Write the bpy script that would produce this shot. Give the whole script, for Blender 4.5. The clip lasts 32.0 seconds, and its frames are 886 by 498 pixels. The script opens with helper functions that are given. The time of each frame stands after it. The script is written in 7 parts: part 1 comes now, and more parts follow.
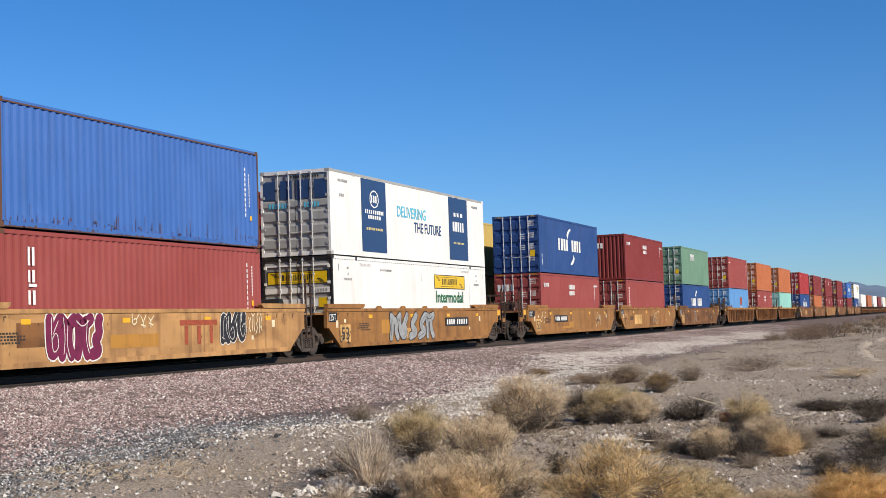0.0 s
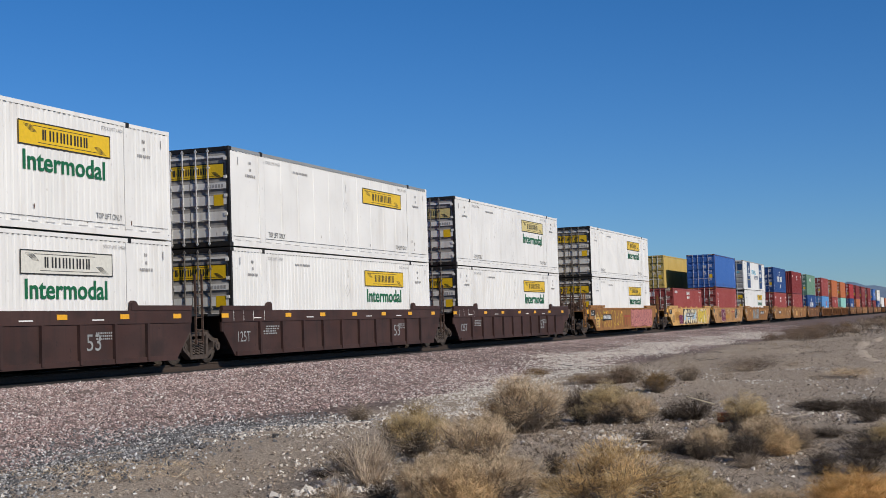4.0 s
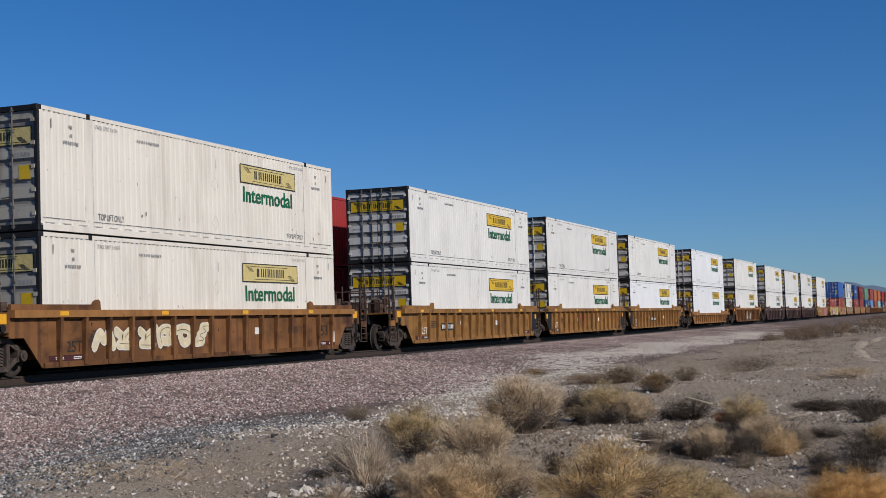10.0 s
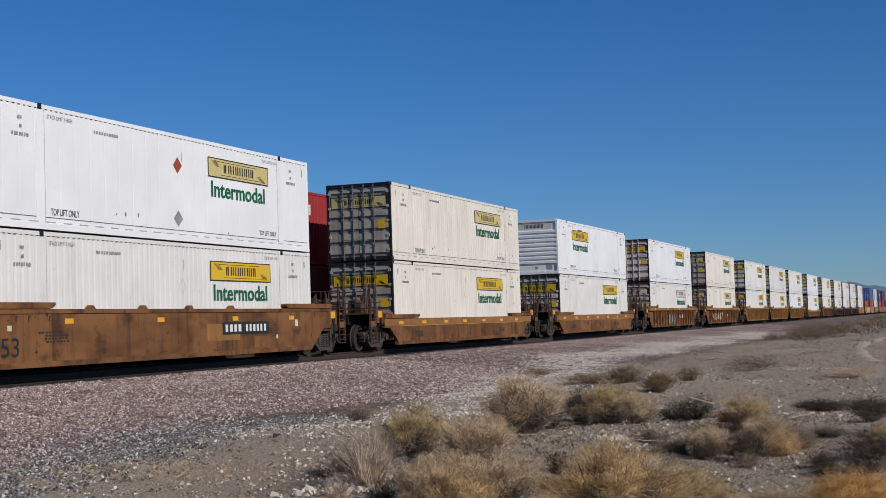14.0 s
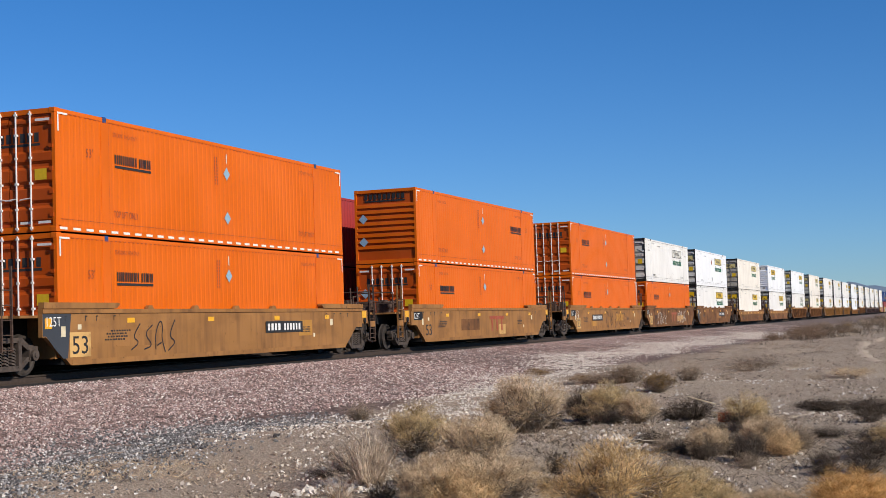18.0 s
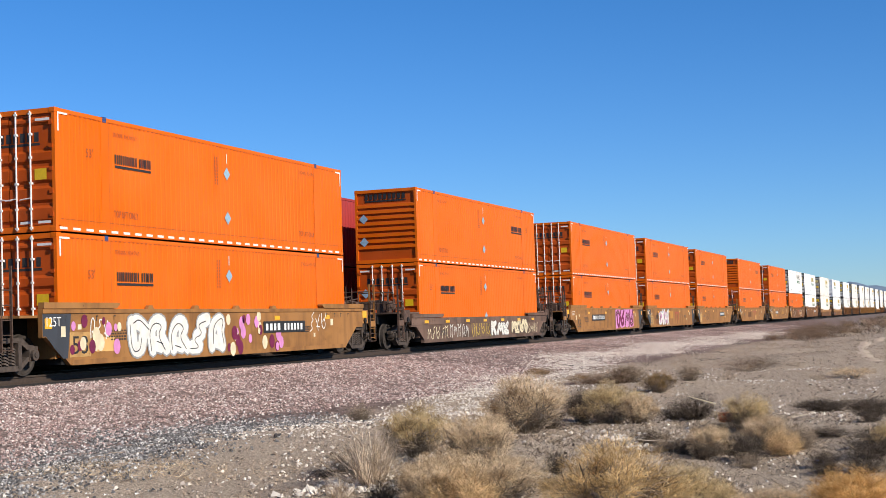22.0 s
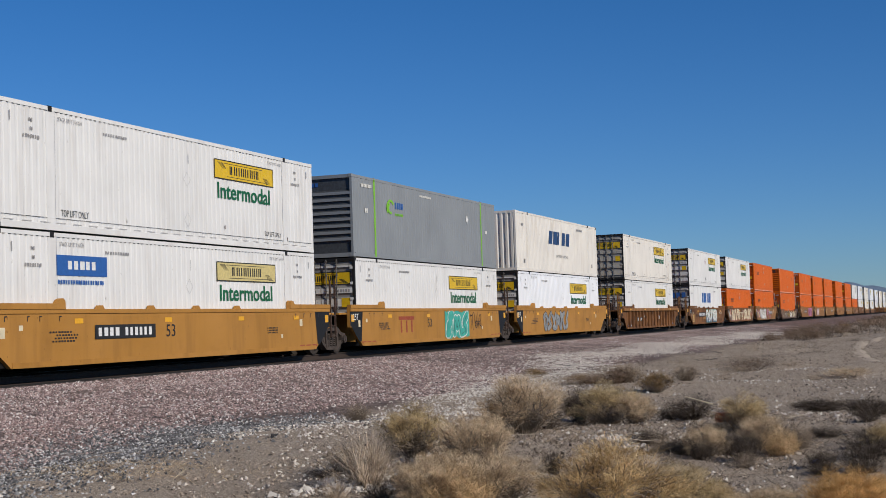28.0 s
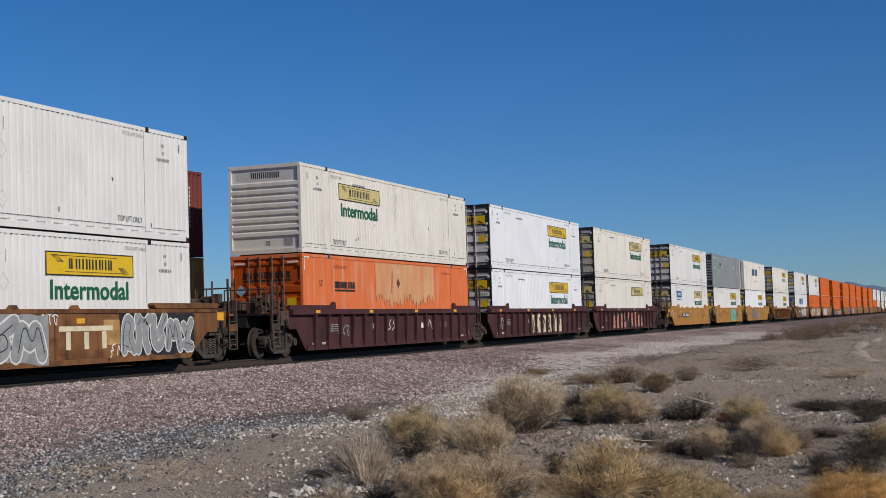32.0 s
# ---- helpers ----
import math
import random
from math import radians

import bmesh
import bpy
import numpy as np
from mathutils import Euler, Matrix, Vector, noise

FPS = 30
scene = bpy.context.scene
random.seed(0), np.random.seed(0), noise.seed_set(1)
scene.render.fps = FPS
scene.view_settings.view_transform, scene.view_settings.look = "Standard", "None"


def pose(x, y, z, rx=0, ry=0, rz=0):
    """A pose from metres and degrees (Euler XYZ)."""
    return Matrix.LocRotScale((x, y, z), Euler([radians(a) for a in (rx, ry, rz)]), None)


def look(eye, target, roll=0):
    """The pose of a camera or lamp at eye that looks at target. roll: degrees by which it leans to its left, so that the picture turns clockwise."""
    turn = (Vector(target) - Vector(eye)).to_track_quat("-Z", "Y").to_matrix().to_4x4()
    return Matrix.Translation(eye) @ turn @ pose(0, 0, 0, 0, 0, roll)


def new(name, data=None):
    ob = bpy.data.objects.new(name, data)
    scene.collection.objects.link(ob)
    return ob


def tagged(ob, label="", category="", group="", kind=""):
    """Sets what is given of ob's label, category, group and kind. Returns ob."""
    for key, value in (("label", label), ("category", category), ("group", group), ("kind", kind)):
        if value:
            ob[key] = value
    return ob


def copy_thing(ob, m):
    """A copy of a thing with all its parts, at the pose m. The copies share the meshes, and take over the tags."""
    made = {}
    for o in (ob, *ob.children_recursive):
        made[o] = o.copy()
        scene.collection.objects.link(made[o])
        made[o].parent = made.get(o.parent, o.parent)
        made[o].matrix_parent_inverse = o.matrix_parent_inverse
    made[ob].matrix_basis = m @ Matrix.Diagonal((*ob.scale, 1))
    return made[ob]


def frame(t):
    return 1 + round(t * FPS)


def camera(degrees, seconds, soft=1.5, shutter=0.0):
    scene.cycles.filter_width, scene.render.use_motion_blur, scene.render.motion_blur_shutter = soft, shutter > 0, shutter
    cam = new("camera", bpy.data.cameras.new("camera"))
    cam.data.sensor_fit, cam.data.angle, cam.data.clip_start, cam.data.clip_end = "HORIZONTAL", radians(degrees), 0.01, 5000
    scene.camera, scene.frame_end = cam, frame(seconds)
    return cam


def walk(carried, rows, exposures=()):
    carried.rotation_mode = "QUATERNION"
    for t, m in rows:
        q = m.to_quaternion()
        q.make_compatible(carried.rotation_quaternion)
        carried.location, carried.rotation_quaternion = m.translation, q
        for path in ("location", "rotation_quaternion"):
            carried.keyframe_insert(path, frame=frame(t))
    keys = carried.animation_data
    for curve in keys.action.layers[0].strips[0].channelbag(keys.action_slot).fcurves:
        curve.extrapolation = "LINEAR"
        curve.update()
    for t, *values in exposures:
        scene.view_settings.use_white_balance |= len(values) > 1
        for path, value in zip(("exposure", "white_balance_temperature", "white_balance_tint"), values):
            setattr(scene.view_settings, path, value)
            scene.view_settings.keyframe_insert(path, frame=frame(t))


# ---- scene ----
# One lens, a tripod on the trackside ground; rails run along x, their top is z = 0.
EYE = Vector((0.0, 0.0, 0.87))
HEADING, TILT, LEAN = 19.831, 3.054, -1.883
FOCAL = 2484.8
cam = camera(35.02, 32.0, soft=0.5)
# Small drifts of the tripod head: seconds and drift to the left in 1/2485 radians.
DRIFT = [(0, 7.7), (3, 7.7), (3.5, 6.0), (5.5, 2.6), (6, 3.1), (6.5, 3.9), (7, 3.1), (7.5, 1.9), (8, 1.9), (8.5, 1.9), (9, 0.5),
         (9.5, 0.4), (10, 1.5), (10.5, 3.1), (11, 4.2), (12, 4.6), (12.5, 5.0), (13, 5.7), (13.5, 5.7), (14, 5.3), (14.5, 5.6),
         (16.5, 4.8), (17.5, 5.0), (18, 5.7), (19.5, 6.5), (20, 7.3), (21, 7.7), (22, 6.9), (22.5, 6.9), (23, 6.5), (23.5, 5.7),
         (24, 5.0), (24.5, 4.2), (25, 4.0), (25.5, 4.6), (27.5, 2.9), (28, 1.5), (28.5, 2.3), (29, 3.1), (29.5, 3.5), (30, 4.2),
         (30.5, 4.2), (31, 3.1), (31.5, 2.3), (32, 2.7)]


def aim(d):
    a, p = radians(HEADING) + d / FOCAL, radians(TILT)
    way = Vector((math.cos(a) * math.cos(p), math.sin(a) * math.cos(p), math.sin(p)))
    return look(EYE, EYE + 50 * way, LEAN)


EXPOSURES = [(0, 0.02, 6850, 9), (2, -0.12, 6800, 9), (3, -0.28, 6650, 9), (6, -0.62, 6500, 10), (12, -0.66, 6500, 10), (13, -0.74, 6500, 10), (14, -0.69, 6500, 10), (17, -0.40, 6650, 10), (19, 0.05, 6800, 10), (20, 0.16, 6850, 10), (22, 0.15, 6850, 10),
             (23, -0.07, 6800, 10), (24, -0.25, 6700, 10), (25, -0.44, 6550, 10), (28, -0.60, 6500, 10), (32, -0.70, 6500, 10)]
walk(cam, [(t, aim(d)) for t, d in DRIFT], EXPOSURES)

# ---- daylight: a low winter sun behind the camera ----
SUN_WAY = Vector((0.34, 1.0, -0.59))
world = bpy.data.worlds.new("desert_sky")
scene.world = world
world.use_nodes = True
wn = world.node_tree
sky = wn.nodes.new("ShaderNodeTexSky")
sky.sky_type, sky.sun_disc = "NISHITA", False
sky.sun_elevation = math.atan2(0.59, math.hypot(0.34, 1.0))
sky.sun_rotation = math.atan2(-0.34, -1.0)
sky.altitude, sky.air_density, sky.dust_density, sky.ozone_density = 900, 1.0, 0.0, 2.6
wn.nodes["Background"].inputs["Strength"].default_value = 0.1204
clear = wn.nodes.new("ShaderNodeHueSaturation")  # very dry, clear air
clear.inputs["Saturation"].default_value = 1.12
wn.links.new(sky.outputs["Color"], clear.inputs["Color"])
tint = wn.nodes.new("ShaderNodeMix")
tint.data_type, tint.blend_type = "RGBA", "MULTIPLY"
tint.inputs["Factor"].default_value = 1.0
# the blue deepens upwards; above the view it is dimmed to darken shadows
wc = wn.nodes.new("ShaderNodeTexCoord")
wz = wn.nodes.new("ShaderNodeSeparateXYZ")
wn.links.new(wc.outputs["Generated"], wz.inputs[0])
rise = wn.nodes.new("ShaderNodeMapRange")
rise.inputs["From Min"].default_value, rise.inputs["From Max"].default_value = 0.0, 1.0
wn.links.new(wz.outputs["Z"], rise.inputs["Value"])
depth = wn.nodes.new("ShaderNodeValToRGB")
stops = depth.color_ramp.elements
stops[0].color, stops[1].color = (0.414, 0.621, 1.0, 1), (0.20, 0.32, 0.44, 1)
stops.new(0.29).color = (0.243, 0.636, 1.0, 1)
stops.new(0.55).color = (0.23, 0.44, 0.64, 1)
wn.links.new(rise.outputs["Result"], depth.inputs["Fac"])
wn.links.new(depth.outputs["Color"], tint.inputs["B"])
wn.links.new(clear.outputs["Color"], tint.inputs["A"])
wn.links.new(tint.outputs["Result"], wn.nodes["Background"].inputs["Color"])
sun = new("sun", bpy.data.lights.new("sun", "SUN"))
sun.data.energy, sun.data.angle, sun.data.color = 4.75, radians(0.53), (1.0, 0.93, 0.83)
sun.matrix_world = look((0, 0, 60), Vector((0, 0, 60)) + SUN_WAY)


# ---- materials ----
def nodes_of(m):
    m.use_nodes = True
    return m.node_tree, m.node_tree.nodes["Principled BSDF"]


def ramp_mix(nt, fac, a, b):
    mix = nt.nodes.new("ShaderNodeMix")
    mix.data_type = "RGBA"
    nt.links.new(fac, mix.inputs["Factor"])
    for sock, val in ((mix.inputs["A"], a), (mix.inputs["B"], b)):
        if isinstance(val, tuple):
            sock.default_value = (*val, 1)
        else:
            nt.links.new(val, sock)
    return mix.outputs["Result"]


def noise_fac(nt, scale, low, high, stretch=(1, 1, 1), detail=4.0, space="Object"):
    tc = nt.nodes.new("ShaderNodeTexCoord")
    mp = nt.nodes.new("ShaderNodeMapping")
    mp.inputs["Scale"].default_value = stretch
    if space == "Object":  # every thing has its own stains
        own = nt.nodes.new("ShaderNodeObjectInfo")
        far = nt.nodes.new("ShaderNodeVectorMath")
        far.operation = "MULTIPLY_ADD"
        far.inputs[1].default_value = (61.0, 23.0, 17.0)
        nt.links.new(own.outputs["Random"], far.inputs[0])
        nt.links.new(tc.outputs[space], far.inputs[2])
        nt.links.new(far.outputs[0], mp.inputs["Vector"])
    else:
        nt.links.new(tc.outputs[space], mp.inputs["Vector"])
    nz = nt.nodes.new("ShaderNodeTexNoise")
    nz.inputs["Scale"].default_value, nz.inputs["Detail"].default_value = scale, detail
    nt.links.new(mp.outputs["Vector"], nz.inputs["Vector"])
    rp = nt.nodes.new("ShaderNodeMapRange")
    rp.inputs["From Min"].default_value, rp.inputs["From Max"].default_value = low, high
    nt.links.new(nz.outputs["Fac"], rp.inputs["Value"])
    return rp.outputs["Result"], nz.outputs["Fac"]


def bump(nt, bsdf, height, strength, distance):
    b = nt.nodes.new("ShaderNodeBump")
    b.inputs["Strength"].default_value, b.inputs["Distance"].default_value = strength, distance
    nt.links.new(height, b.inputs["Height"])
    nt.links.new(b.outputs["Normal"], bsdf.inputs["Normal"])


def paint(name, col, dirt=(0.16, 0.11, 0.07), wear=0.35, rough=0.45, metal=0.0, streak=1.0, blotch=0.0, low=0.52):
    """Painted steel: broad fading, streaks of dirt that run down, and small rust spots."""
    m = bpy.data.materials.new(name)
    nt, bs = nodes_of(m)
    fade, _ = noise_fac(nt, 0.6, 0.3, 0.75)
    pale = tuple(min(1.0, c * 1.12 + 0.012) for c in col)
    base = ramp_mix(nt, fade, col, pale)
    run, _ = noise_fac(nt, 1.6, low, low + 0.28, (1.5, 1.5, 0.25), 3.0)
    soft = nt.nodes.new("ShaderNodeMath")
    soft.operation = "MULTIPLY"
    soft.inputs[1].default_value = wear * streak
    nt.links.new(run, soft.inputs[0])
    base = ramp_mix(nt, soft.outputs[0], base, dirt)
    if blotch:
        patch, _ = noise_fac(nt, 0.9, 0.46, 0.60, (0.7, 1, 1.6), 7.0)
        pm = nt.nodes.new("ShaderNodeMath")
        pm.operation = "MULTIPLY"
        pm.inputs[1].default_value = blotch
        nt.links.new(patch, pm.inputs[0])
        base = ramp_mix(nt, pm.outputs[0], base, tuple(0.45 * c + 0.55 * d for c, d in zip(col, dirt)))
        for size, lo, hi, shape, share, tone in ((0.30, 0.50, 0.60, (1, 1, 2.2), 0.55, tuple(min(1.0, c * 1.35 + 0.008) for c in col)),
                                                 (2.6, 0.55, 0.70, (1.6, 1.6, 0.10), 0.55, dirt), (1.3, 0.56, 0.66, (0.8, 1, 1.3), 0.5, tuple(c * 0.8 for c in dirt))):
            stain, _ = noise_fac(nt, size, lo, hi, shape, 5.0)
            sm = nt.nodes.new("ShaderNodeMath")
            sm.operation = "MULTIPLY"
            sm.inputs[1].default_value = min(0.8, share * blotch * 1.7)
            nt.links.new(stain, sm.inputs[0])
            base = ramp_mix(nt, sm.outputs[0], base, tone)
    spot, raw = noise_fac(nt, 9.0, 0.66, 0.74, (1, 1, 0.7), 6.0)
    sp = nt.nodes.new("ShaderNodeMath")
    sp.operation = "MULTIPLY"
    sp.inputs[1].default_value = min(1.0, wear * 1.1)
    nt.links.new(spot, sp.inputs[0])
    base = ramp_mix(nt, sp.outputs[0], base, tuple(c * 0.7 for c in dirt))
    nt.links.new(base, bs.inputs["Base Color"])
    bs.inputs["Roughness"].default_value, bs.inputs["Metallic"].default_value = rough + 0.08, metal
    bs.inputs["Specular IOR Level"].default_value = 0.2
    bump(nt, bs, raw, 0.12, 0.01)
    return m


def plain(name, col, rough=0.6, metal=0.0, grain=0.25, scale=14.0):
    m = bpy.data.materials.new(name)
    nt, bs = nodes_of(m)
    f, raw = noise_fac(nt, scale, 0.3, 0.7)
    nt.links.new(ramp_mix(nt, f, tuple(c * (1 - grain) for c in col), tuple(min(1, c * (1 + grain)) for c in col)), bs.inputs["Base Color"])
    bs.inputs["Roughness"].default_value, bs.inputs["Metallic"].default_value = rough, metal
    bump(nt, bs, raw, 0.15, 0.01)
    return m


MAT = {
    "white": paint("white_container_paint", (0.75, 0.74, 0.71), (0.36, 0.29, 0.22), 0.24, 0.4),
    "cream": paint("aged_white_container_paint", (0.76, 0.72, 0.645), (0.34, 0.24, 0.15), 0.30, 0.5),
    "bright": paint("new_white_container_paint", (0.84, 0.85, 0.86), (0.45, 0.43, 0.40), 0.08, 0.35),
    "orange": paint("orange_container_paint", (0.68, 0.125, 0.0), (0.38, 0.07, 0.005), 0.16, 0.4),
    # a darker orange that holds the shade of doors and recesses
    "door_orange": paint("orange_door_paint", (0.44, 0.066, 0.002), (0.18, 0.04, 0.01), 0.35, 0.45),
    "worn_orange": paint("faded_orange_container_paint", (0.72, 0.17, 0.05), (0.62, 0.42, 0.28), 0.75, 0.55, 0.0, 1.0),
    "red": paint("red_container_paint", (0.27, 0.056, 0.050), (0.16, 0.05, 0.035), 0.25, 0.45),
    "brick": paint("brown_red_container_paint", (0.165, 0.037, 0.030), (0.10, 0.035, 0.028), 0.3, 0.5),
    "maroon": paint("maroon_container_paint", (0.20, 0.030, 0.028), (0.09, 0.03, 0.02), 0.25, 0.45),
    "scarlet": paint("bright_red_container_paint", (0.33, 0.032, 0.032), (0.20, 0.04, 0.03), 0.2, 0.45),
    "blue": paint("blue_container_paint", (0.040, 0.125, 0.38), (0.05, 0.06, 0.10), 0.25, 0.45),
    "navy": paint("dark_blue_container_paint", (0.020, 0.062, 0.20), (0.05, 0.06, 0.08), 0.25, 0.45),
    "sky_blue": paint("light_blue_container_paint", (0.10, 0.26, 0.52), (0.08, 0.10, 0.14), 0.25, 0.45),
    "green": paint("sage_green_container_paint", (0.13, 0.24, 0.17), (0.10, 0.10, 0.07), 0.25, 0.5),
    "teal": paint("pale_teal_container_paint", (0.24, 0.50, 0.44), (0.15, 0.20, 0.16), 0.25, 0.5),
    "yellow": paint("mustard_yellow_container_paint", (0.50, 0.36, 0.11), (0.22, 0.14, 0.05), 0.3, 0.5),
    "rust": paint("rusty_orange_container_paint", (0.42, 0.13, 0.05), (0.16, 0.06, 0.03), 0.3, 0.5),
    "grey": paint("grey_container_paint", (0.25, 0.268, 0.28), (0.12, 0.12, 0.12), 0.15, 0.45),
    "silver": paint("weathered_grey_door_paint", (0.34, 0.34, 0.33), (0.20, 0.15, 0.10), 0.4, 0.45),
    "door_white": paint("grimy_white_door_paint", (0.70, 0.69, 0.65), (0.22, 0.15, 0.10), 0.45, 0.45),
    "door_cream": paint("rusty_white_door_paint", (0.46, 0.43, 0.37), (0.14, 0.09, 0.06), 0.75, 0.5),
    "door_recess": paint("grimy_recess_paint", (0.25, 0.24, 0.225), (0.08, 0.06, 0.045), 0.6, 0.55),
    "rusty_gear": plain("rusty_end_gear", (0.085, 0.050, 0.036), 0.8, 0, 0.45, 9.0),
    "truck_frame": plain("dusty_cast_steel", (0.068, 0.050, 0.040), 0.8, 0, 0.4, 8.0),
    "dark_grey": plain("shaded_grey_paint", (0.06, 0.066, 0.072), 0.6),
    "rust_scuff": paint("bare_rust", (0.11, 0.052, 0.034), (0.05, 0.03, 0.02), 0.6, 0.8),
    "ochre": paint("ochre_wagon_paint", (0.315, 0.148, 0.046), (0.13, 0.062, 0.030), 0.8, 0.55, blotch=0.32, low=0.48),
    "pale_ochre": paint("faded_ochre_wagon_paint", (0.60, 0.36, 0.13), (0.24, 0.12, 0.05), 0.75, 0.6, blotch=0.5),
    "rust_ochre": paint("rusted_ochre_wagon_paint", (0.20, 0.088, 0.031), (0.060, 0.030, 0.021), 0.85, 0.65, blotch=0.75, low=0.47),
    "fresh_ochre": paint("clean_ochre_wagon_paint", (0.43, 0.205, 0.042), (0.20, 0.095, 0.03), 0.45, 0.5, blotch=0.12, low=0.52),
    "worn_ochre": paint("worn_ochre_wagon_paint", (0.29, 0.142, 0.040), (0.095, 0.05, 0.026), 0.85, 0.55, blotch=0.5, low=0.48),
    "brown": paint("dark_brown_wagon_paint", (0.056, 0.028, 0.024), (0.028, 0.025, 0.024), 0.5, 0.6, blotch=0.4),
    "faded_brown": paint("faded_brown_wagon_paint", (0.15, 0.092, 0.068), (0.06, 0.042, 0.034), 0.8, 0.65, blotch=0.6, low=0.45),
    "wine": paint("wine_brown_wagon_paint", (0.075, 0.025, 0.026), (0.030, 0.022, 0.022), 0.5, 0.6, blotch=0.4),
    "slate": paint("dark_slate_wagon_paint", (0.045, 0.052, 0.064), (0.03, 0.026, 0.023), 0.5, 0.6),
    "tan_ochre": paint("sun_bleached_ochre_wagon_paint", (0.44, 0.24, 0.095), (0.17, 0.085, 0.045), 0.8, 0.6, blotch=0.6, low=0.48),
    "black": plain("dark_steel", (0.010, 0.0095, 0.0095), 0.65),
    "running_gear": plain("dusty_running_gear", (0.034, 0.026, 0.021), 0.75, 0.0, 0.45, 6.0),
    "steel": plain("worn_rail_steel", (0.13, 0.11, 0.09), 0.5, 0.3),
    "rail": plain("rusty_rail_steel", (0.050, 0.033, 0.024), 0.8),
    "dull_rod": plain("grimy_steel_rod", (0.15, 0.14, 0.13), 0.55, 0.2, 0.4),
    "rod": plain("galvanised_rod", (0.62, 0.62, 0.60), 0.4, 0.3),
    "sign_yellow": plain("yellow_sign_film", (0.78, 0.50, 0.015), 0.4, 0, 0.06),
    "sign_faded": plain("faded_yellow_sign_film", (0.66, 0.54, 0.22), 0.5, 0, 0.12),
    "sign_pale": plain("bleached_sign_film", (0.70, 0.68, 0.60), 0.5, 0, 0.08),
    "ink": plain("black_ink", (0.025, 0.024, 0.022), 0.5, 0, 0.1),
    "soft_ink": plain("faded_black_ink", (0.10, 0.098, 0.095), 0.5, 0, 0.2),
    "faint_ink": plain("faint_grey_ink", (0.50, 0.49, 0.475), 0.5, 0, 0.15),
    "grey_ink": plain("worn_grey_ink", (0.36, 0.35, 0.34), 0.5, 0, 0.2),
    "ink_green": plain("green_ink", (0.010, 0.13, 0.050), 0.5, 0, 0.1),
    "ink_blue": plain("blue_ink", (0.03, 0.12, 0.38), 0.5, 0, 0.1),
    "ink_navy": plain("navy_ink", (0.02, 0.06, 0.16), 0.5, 0, 0.15),
    "ink_cyan": plain("cyan_ink", (0.10, 0.50, 0.68), 0.5, 0, 0.1),
    "ink_red": plain("dark_red_ink", (0.34, 0.07, 0.03), 0.6, 0, 0.25),
    "ink_brick": plain("brick_ink", (0.45, 0.13, 0.05), 0.6, 0, 0.2),
    "ink_white": plain("white_ink", (0.80, 0.79, 0.76), 0.5, 0, 0.08),
    "reflector": plain("amber_reflector", (0.85, 0.42, 0.02), 0.35, 0, 0.08),
    "placard": plain("blue_grey_placard", (0.28, 0.42, 0.55), 0.4, 0, 0.15),
    "spray_white": plain("white_spray", (0.74, 0.72, 0.66), 0.7, 0, 0.12, 4.0),
    "spray_pink": plain("pink_spray", (0.62, 0.24, 0.50), 0.7, 0, 0.15, 4.0),
    "spray_rose": plain("dusty_rose_spray", (0.50, 0.20, 0.17), 0.7, 0, 0.2, 4.0),
    "spray_plum": plain("plum_spray", (0.16, 0.012, 0.055), 0.7, 0, 0.2, 4.0),
    "spray_black": plain("black_spray", (0.02, 0.02, 0.025), 0.7, 0, 0.2, 4.0),
    "spray_teal": plain("teal_spray", (0.06, 0.40, 0.32), 0.7, 0, 0.2, 4.0),
    "spray_cyan": plain("pale_blue_spray", (0.34, 0.52, 0.68), 0.7, 0, 0.15, 4.0),
    "spray_grey": plain("grey_spray", (0.30, 0.31, 0.31), 0.7, 0, 0.2, 4.0),
    "spray_yellow": plain("yellow_spray", (0.72, 0.52, 0.06), 0.7, 0, 0.15, 4.0),
    "spray_cream": plain("cream_spray", (0.72, 0.62, 0.42), 0.7, 0, 0.15, 4.0),
}


# ---- mesh tools ----
def box(bm, x0, x1, y0, y1, z0, z1):
    vs = [bm.verts.new((x, y, z)) for x in (x0, x1) for y in (y0, y1) for z in (z0, z1)]
    for f in ((0, 1, 3, 2), (4, 6, 7, 5), (0, 4, 5, 1), (2, 3, 7, 6), (0, 2, 6, 4), (1, 5, 7, 3)):
        bm.faces.new([vs[i] for i in f])


def prism(bm, outline, y0, y1):
    """A flat outline in x and z, drawn out from y0 to y1."""
    a = [bm.verts.new((x, y0, z)) for x, z in outline]
    b = [bm.verts.new((x, y1, z)) for x, z in outline]
    bm.faces.new(a)
    bm.faces.new(b[::-1])
    n = len(a)
    for i in range(n):
        bm.faces.new((a[i], b[i], b[(i + 1) % n], a[(i + 1) % n]))


def prism_x(bm, outline, x0, x1):
    """A flat outline in y and z, drawn out from x0 to x1."""
    a = [bm.verts.new((x0, y, z)) for y, z in outline]
    b = [bm.verts.new((x1, y, z)) for y, z in outline]
    bm.faces.new(a)
    bm.faces.new(b[::-1])
    n = len(a)
    for i in range(n):
        bm.faces.new((a[i], b[i], b[(i + 1) % n], a[(i + 1) % n]))


